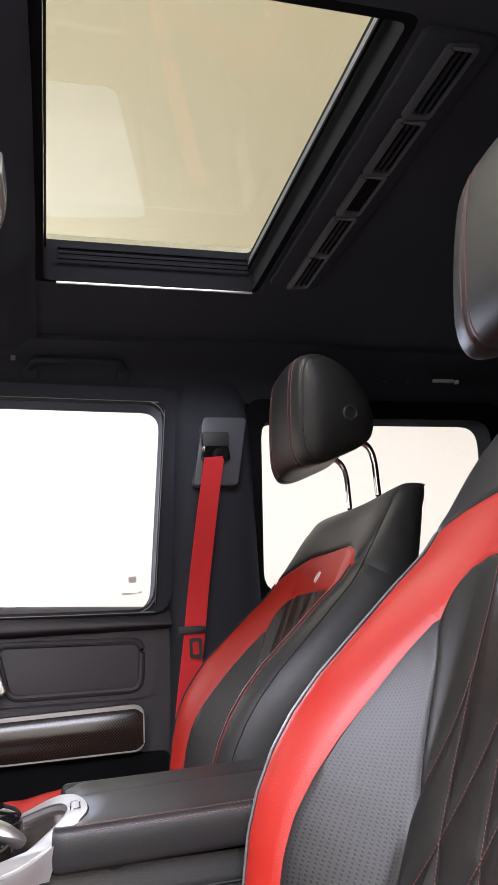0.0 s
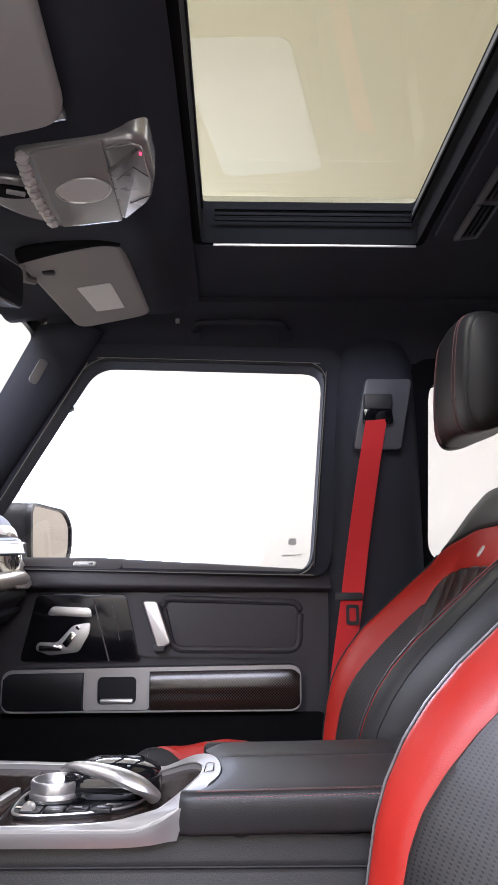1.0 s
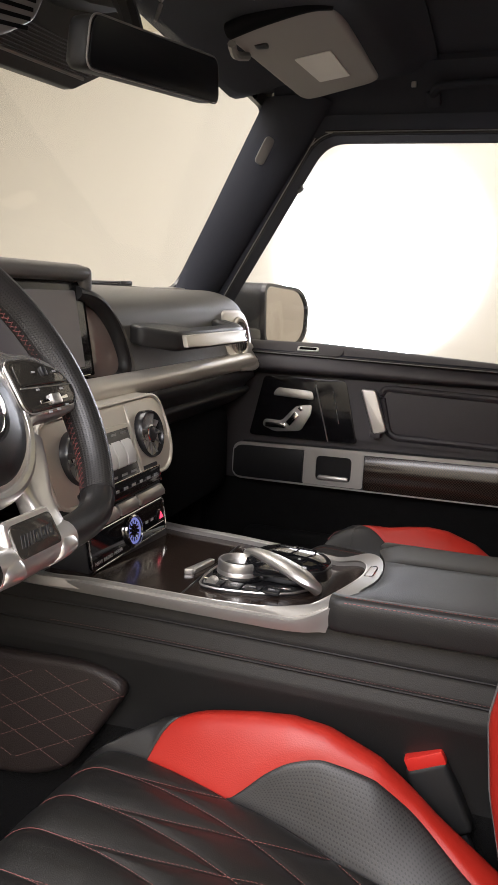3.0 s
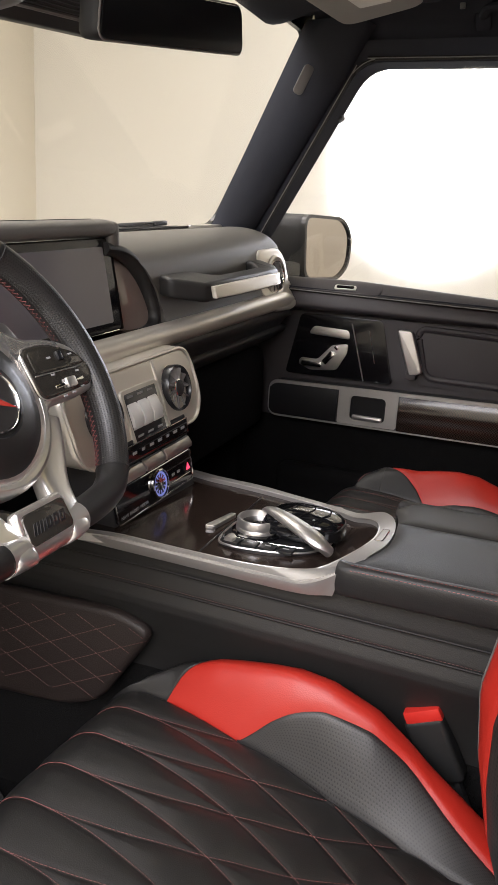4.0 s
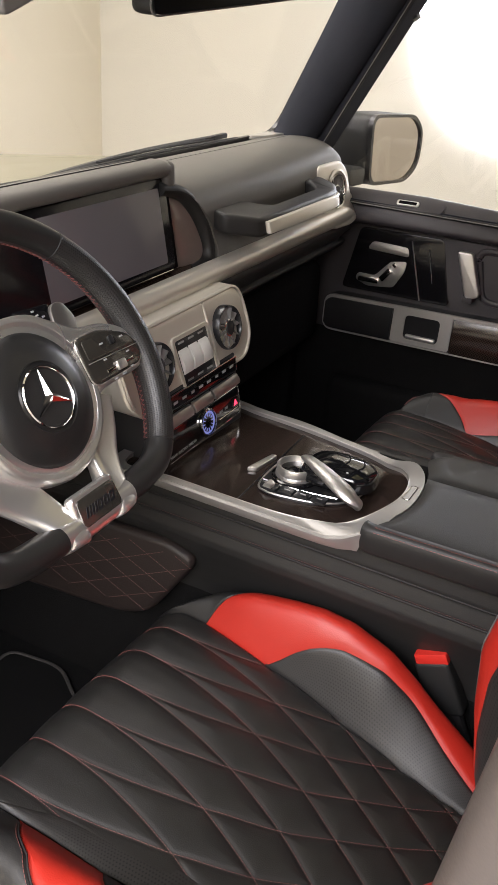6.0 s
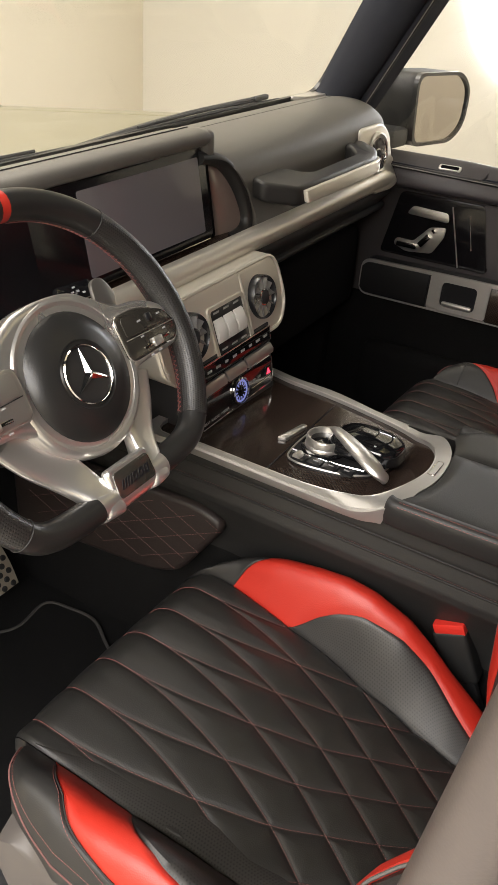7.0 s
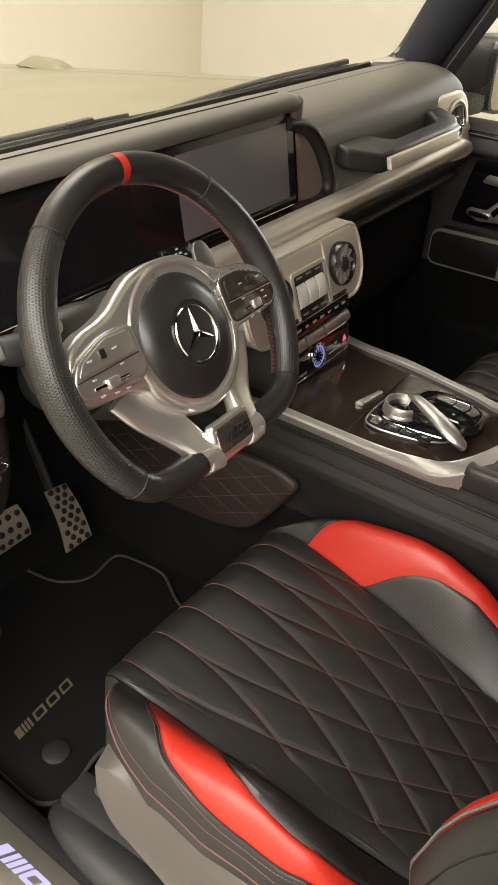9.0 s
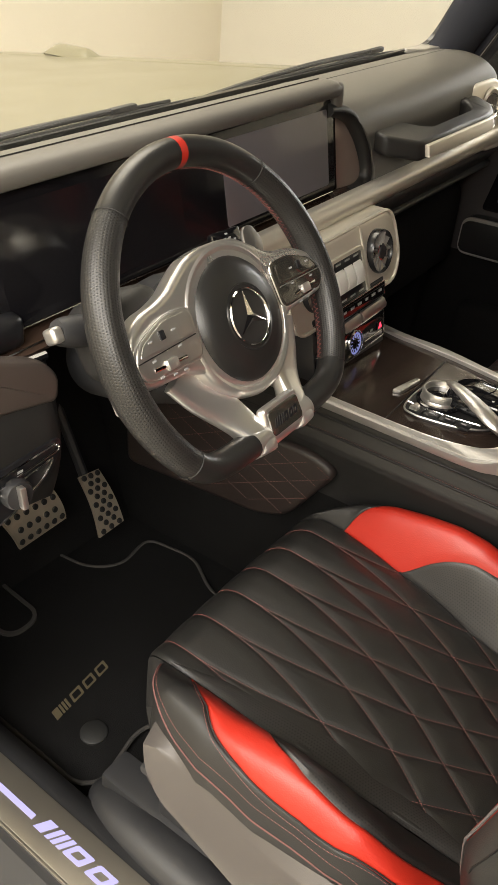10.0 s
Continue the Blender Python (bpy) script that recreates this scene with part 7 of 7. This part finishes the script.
# ---- overhead: mirror, visors, lamp console ----
rm = thing("rear_view_mirror", (-0.22, -0.11, 1.69), "black framed rear-view mirror hung from the roof", "mirror")
ml, mr_ = Vector((-0.222, -0.225, 1.646)), Vector((-0.190, 0.040, 1.692))
axis = (mr_ - ml).normalized()
nn = Vector((0.95, -0.25, -0.10))
nn = (nn - axis * nn.dot(axis)).normalized()
vv = nn.cross(axis) * (1 if nn.cross(axis).z > 0 else -1)
mc = (ml + mr_) / 2
mp_ = lambda p, q, h: mc + axis * p + vv * q + nn * h
mo = round_poly([(-0.138, -0.022), (-0.128, 0.030), (0.130, 0.030), (0.136, -0.024)], 0.014, 6)
part("mirror_case", prism(mo, mp_, -0.030, 0.0, 0.010, 3), RUBBER, rm)
part("mirror_face", prism([(p * 0.985, q * 0.95) for p, q in mo], mp_, 0.0, 0.0025, 0.001), DIMGLASS, rm, "dark mirror glass")
part("mirror_rim", tube([mp_(p, q, 0.0) for p, q in mo], 0.0011, 6, True), GREYPLASTIC, rm)
part("mirror_stem", tube(curve([mp_(0, 0, -0.03), (-0.26, -0.08, 1.74), (-0.31, -0.06, 1.80)], 5), 0.012, 8), PLASTIC, rm)
part("sensor_cover", prism(round_poly([(-0.26, 1.755), (-0.26, 1.84), (0.05, 1.86), (0.07, 1.82), (0.03, 1.785), (-0.06, 1.760)], 0.02), lambda p, q, h: (-0.405 + (q - 1.70) * 0.4 + h, p, q), 0, 0.05, 0.012), RUBBER, rm, "black sensor housing behind the mirror")
# ribbed cover that slopes along the glass under the housing
tray_at = lambda p, q, h: Vector((-0.352 + (q - 1.847) * 0.478 + 0.014 + h, p, q))
tray = part("sensor_tray", prism(round_poly([(-0.22, 1.666), (0.037, 1.695), (0.115, 1.748), (0.09, 1.800), (-0.04, 1.805), (-0.22, 1.800)], 0.004), tray_at, -0.010, 0.006, 0.002), PLASTIC, rm, "ribbed black sensor cover")
part("tray_lip", tube([tray_at(-0.20, 1.6845, 0.007), tray_at(0.046, 1.7115, 0.007)], 0.0028, 6), GREYPLASTIC, tray)
for k in range(8):
    d = 0.0045 * (k + 1)
    part("tray_rib", tube([tray_at(-0.19, 1.6865 + d, 0.0065), tray_at(0.050 + 1.3 * d, 1.7120 + d, 0.0065)], 0.0011, 5), ANCHOR, tray)
# pale slotted grille on the driver's side of the housing
grille_at = lambda p, q, h: Vector((-0.300 + h, p, q))
grille = part("sensor_grille", prism(round_poly([(-0.34, 1.610), (-0.245, 1.652), (-0.199, 1.683), (-0.170, 1.736), (-0.143, 1.779), (-0.155, 1.815), (-0.34, 1.815)], 0.012), grille_at, -0.020, 0.0, 0.004, 3), GREYPLASTIC, rm, "pale grey slotted housing cover")
for k in range(8):
    z = 1.668 + 0.0105 * k
    part("grille_slot", prism([(-0.335, z - 0.030), (-0.213 + 0.0045 * k, z), (-0.213 + 0.0045 * k, z + 0.0042), (-0.335, z - 0.0258)], grille_at, -0.001, 0.0006, 0), SEAL, grille)
part("mount_trim", tube(curve([(-0.27, 0.018, 1.854), (-0.27, 0.004, 1.806), (-0.27, 0.026, 1.794), (-0.27, 0.012, 1.764)], 5), lambda t: 0.002 + 0.002 * math.sin(math.pi * t), 8), OHC, rm, "bright trim beside the mirror foot")


def visor(sgn, tilt):
    e = thing("sun_visor", (-0.16, sgn * 0.40, 1.88), "folded grey sun visor with pale vanity label" if sgn > 0 else "folded grey sun visor on the roof lining", "sun visor", "sun visors")
    at = lambda p, q, h: Vector((p, sgn * q, 1.872 - (p + 0.16) * -0.13 - 0.012 + tilt * (q - 0.40) + h - (0.020 if sgn < 0 else 0)))
    out = round_poly([(-0.268, 0.235), (-0.235, 0.60), (-0.075, 0.565), (-0.092, 0.215)] if sgn > 0 else [(-0.275, 0.125), (-0.245, 0.50), (-0.085, 0.48), (-0.094, 0.150)], 0.035, 6)
    part("visor_body", prism(out, at, -0.012, 0.008, 0.009, 4), GREYVISOR, e)
    if sgn > 0:
        part("visor_label", prism(round_poly([(-0.194, 0.380), (-0.180, 0.505), (-0.124, 0.502), (-0.131, 0.374)], 0.003), at, -0.0135, -0.0120, 0), WHITECAP, e, "pale paper label")
        part("pivot", tube(curve([at(-0.262, 0.26, -0.016), at(-0.266, 0.29, -0.022), at(-0.256, 0.32, -0.016)], 4), 0.007, 8), GREYPLASTIC, e)
        part("visor_edge", tube(curve([at(-0.262, 0.246, -0.002), at(-0.20, 0.226, -0.002), at(-0.13, 0.214, -0.002), at(-0.094, 0.224, -0.002)], 6), 0.013, 10), SEAL, e, "dark rolled edge")
        part("visor_hinge", rbox(at(-0.226, 0.300, -0.010), (0.022, 0.016, 0.012), 0.004), DARKPAINT, e)
    else:
        part("visor_edge", tube([at(-0.270, 0.140, -0.003), at(-0.096, 0.160, -0.003)], 0.008, 8), GREYPLASTIC, e)
    return e


visor(1, 0.02)
visor(-1, 0.09)

oc = thing("overhead_console", (-0.12, 0.02, 1.85), "pale roof lamp console with clear map lights", "roof console")
top_at = lambda p, q, h: Vector((p, q, 1.852 + 0.02 * (p + 0.1) + h))
oc_out = round_poly([(-0.186, -0.060), (-0.188, 0.118), (-0.157, 0.133), (-0.068, 0.110), (-0.022, 0.056), (-0.010, 0.0), (-0.012, -0.086), (-0.030, -0.098), (-0.10, -0.080)], 0.016, 5)
part("console_body", prism(oc_out, top_at, -0.020, 0.04, 0.014, 4), OHC, oc)
bead = finish(lathe([(0.003, -0.0075), (0.0085, -0.0055), (0.0105, 0.0), (0.0085, 0.0055), (0.003, 0.0075)], None, 7), "lamp_facet", 15)
bead.materials.append(LAMPCLEAR)
for k in range(11):
    ob = part("lamp_facet", bead, LAMPCLEAR, oc)
    ob.matrix_basis = Matrix.Translation(top_at(-0.172 - 0.006 * math.sin(k * 0.3), -0.056 + 0.0165 * k, -0.0185)) @ pose(0, 0, 0, 90, 25 * k, 12)
part("lamp_panel", prism(round_poly([(-0.160, -0.070), (-0.160, 0.121), (-0.068, 0.102), (-0.066, -0.096)], 0.006), top_at, -0.0225, -0.018, 0.002), LENS, oc, "smoky glossy lamp lens panel")
part("lens_ring", tube([top_at(-0.109 + 0.037 * math.cos(a) - 0.010 * math.sin(a), 0.016 + 0.031 * math.sin(a), -0.0230) for a in (math.tau * k / 40 for k in range(40))], 0.0016, 6, True), ALU, oc, "oval chrome lens ring")
part("lens_field", prism([(-0.109 + 0.035 * math.cos(a) - 0.009 * math.sin(a), 0.016 + 0.029 * math.sin(a)) for a in (math.tau * k / 40 for k in range(40))], top_at, -0.0232, -0.0222, 0), LAMPCLEAR, oc)
part("button_field", prism(round_poly([(-0.063, -0.080), (-0.065, 0.098), (-0.028, 0.050), (-0.016, 0.0), (-0.018, -0.082), (-0.032, -0.090)], 0.006), top_at, -0.0225, -0.018, 0.002), OHC, oc)
part("field_split", tube([top_at(-0.067, -0.030, -0.0226), top_at(-0.024, -0.080, -0.0226)], 0.0030, 4), DARKPAINT, oc)
for a, b in (((-0.060, -0.010), (-0.034, -0.040)), ((-0.034, -0.040), (-0.018, -0.018)), ((-0.050, 0.050), (-0.020, 0.030))):
    part("button_gap", tube([top_at(*a, -0.0226), top_at(*b, -0.0226)], 0.0008, 4), DARKPAINT, oc)
part("call_lamp", rbox(top_at(-0.021, -0.071, -0.0235), (0.0034, 0.0034, 0.003), 0.001), REDGLOW, oc, "tiny red lit lamp")
part("side_pocket", prism([(p.x, p.y) for p in curve([(-0.262, 0.008, 0), (-0.232, 0.000, 0), (-0.190, 0.012, 0), (-0.184, 0.060, 0), (-0.160, 0.118, 0), (-0.186, 0.122, 0), (-0.222, 0.098, 0), (-0.254, 0.052, 0)], 5, True)], top_at, -0.014, 0.03, 0.010, 4), OHC, oc, "hooded spectacles pocket")
part("pocket_slot", prism([(p.x, p.y) for p in curve([(-0.246, 0.016, 0), (-0.220, 0.012, 0), (-0.188, 0.024, 0), (-0.188, 0.044, 0), (-0.218, 0.046, 0), (-0.240, 0.034, 0)], 4, True)], top_at, -0.0165, -0.011, 0), SEAL, oc)
part("pocket_tongue", rbox(top_at(-0.205, 0.030, -0.0165), (0.026, 0.012, 0.004), 0.0018, 3, m=pose(0, 0, 0, 0, 0, 20)), OHC, oc)
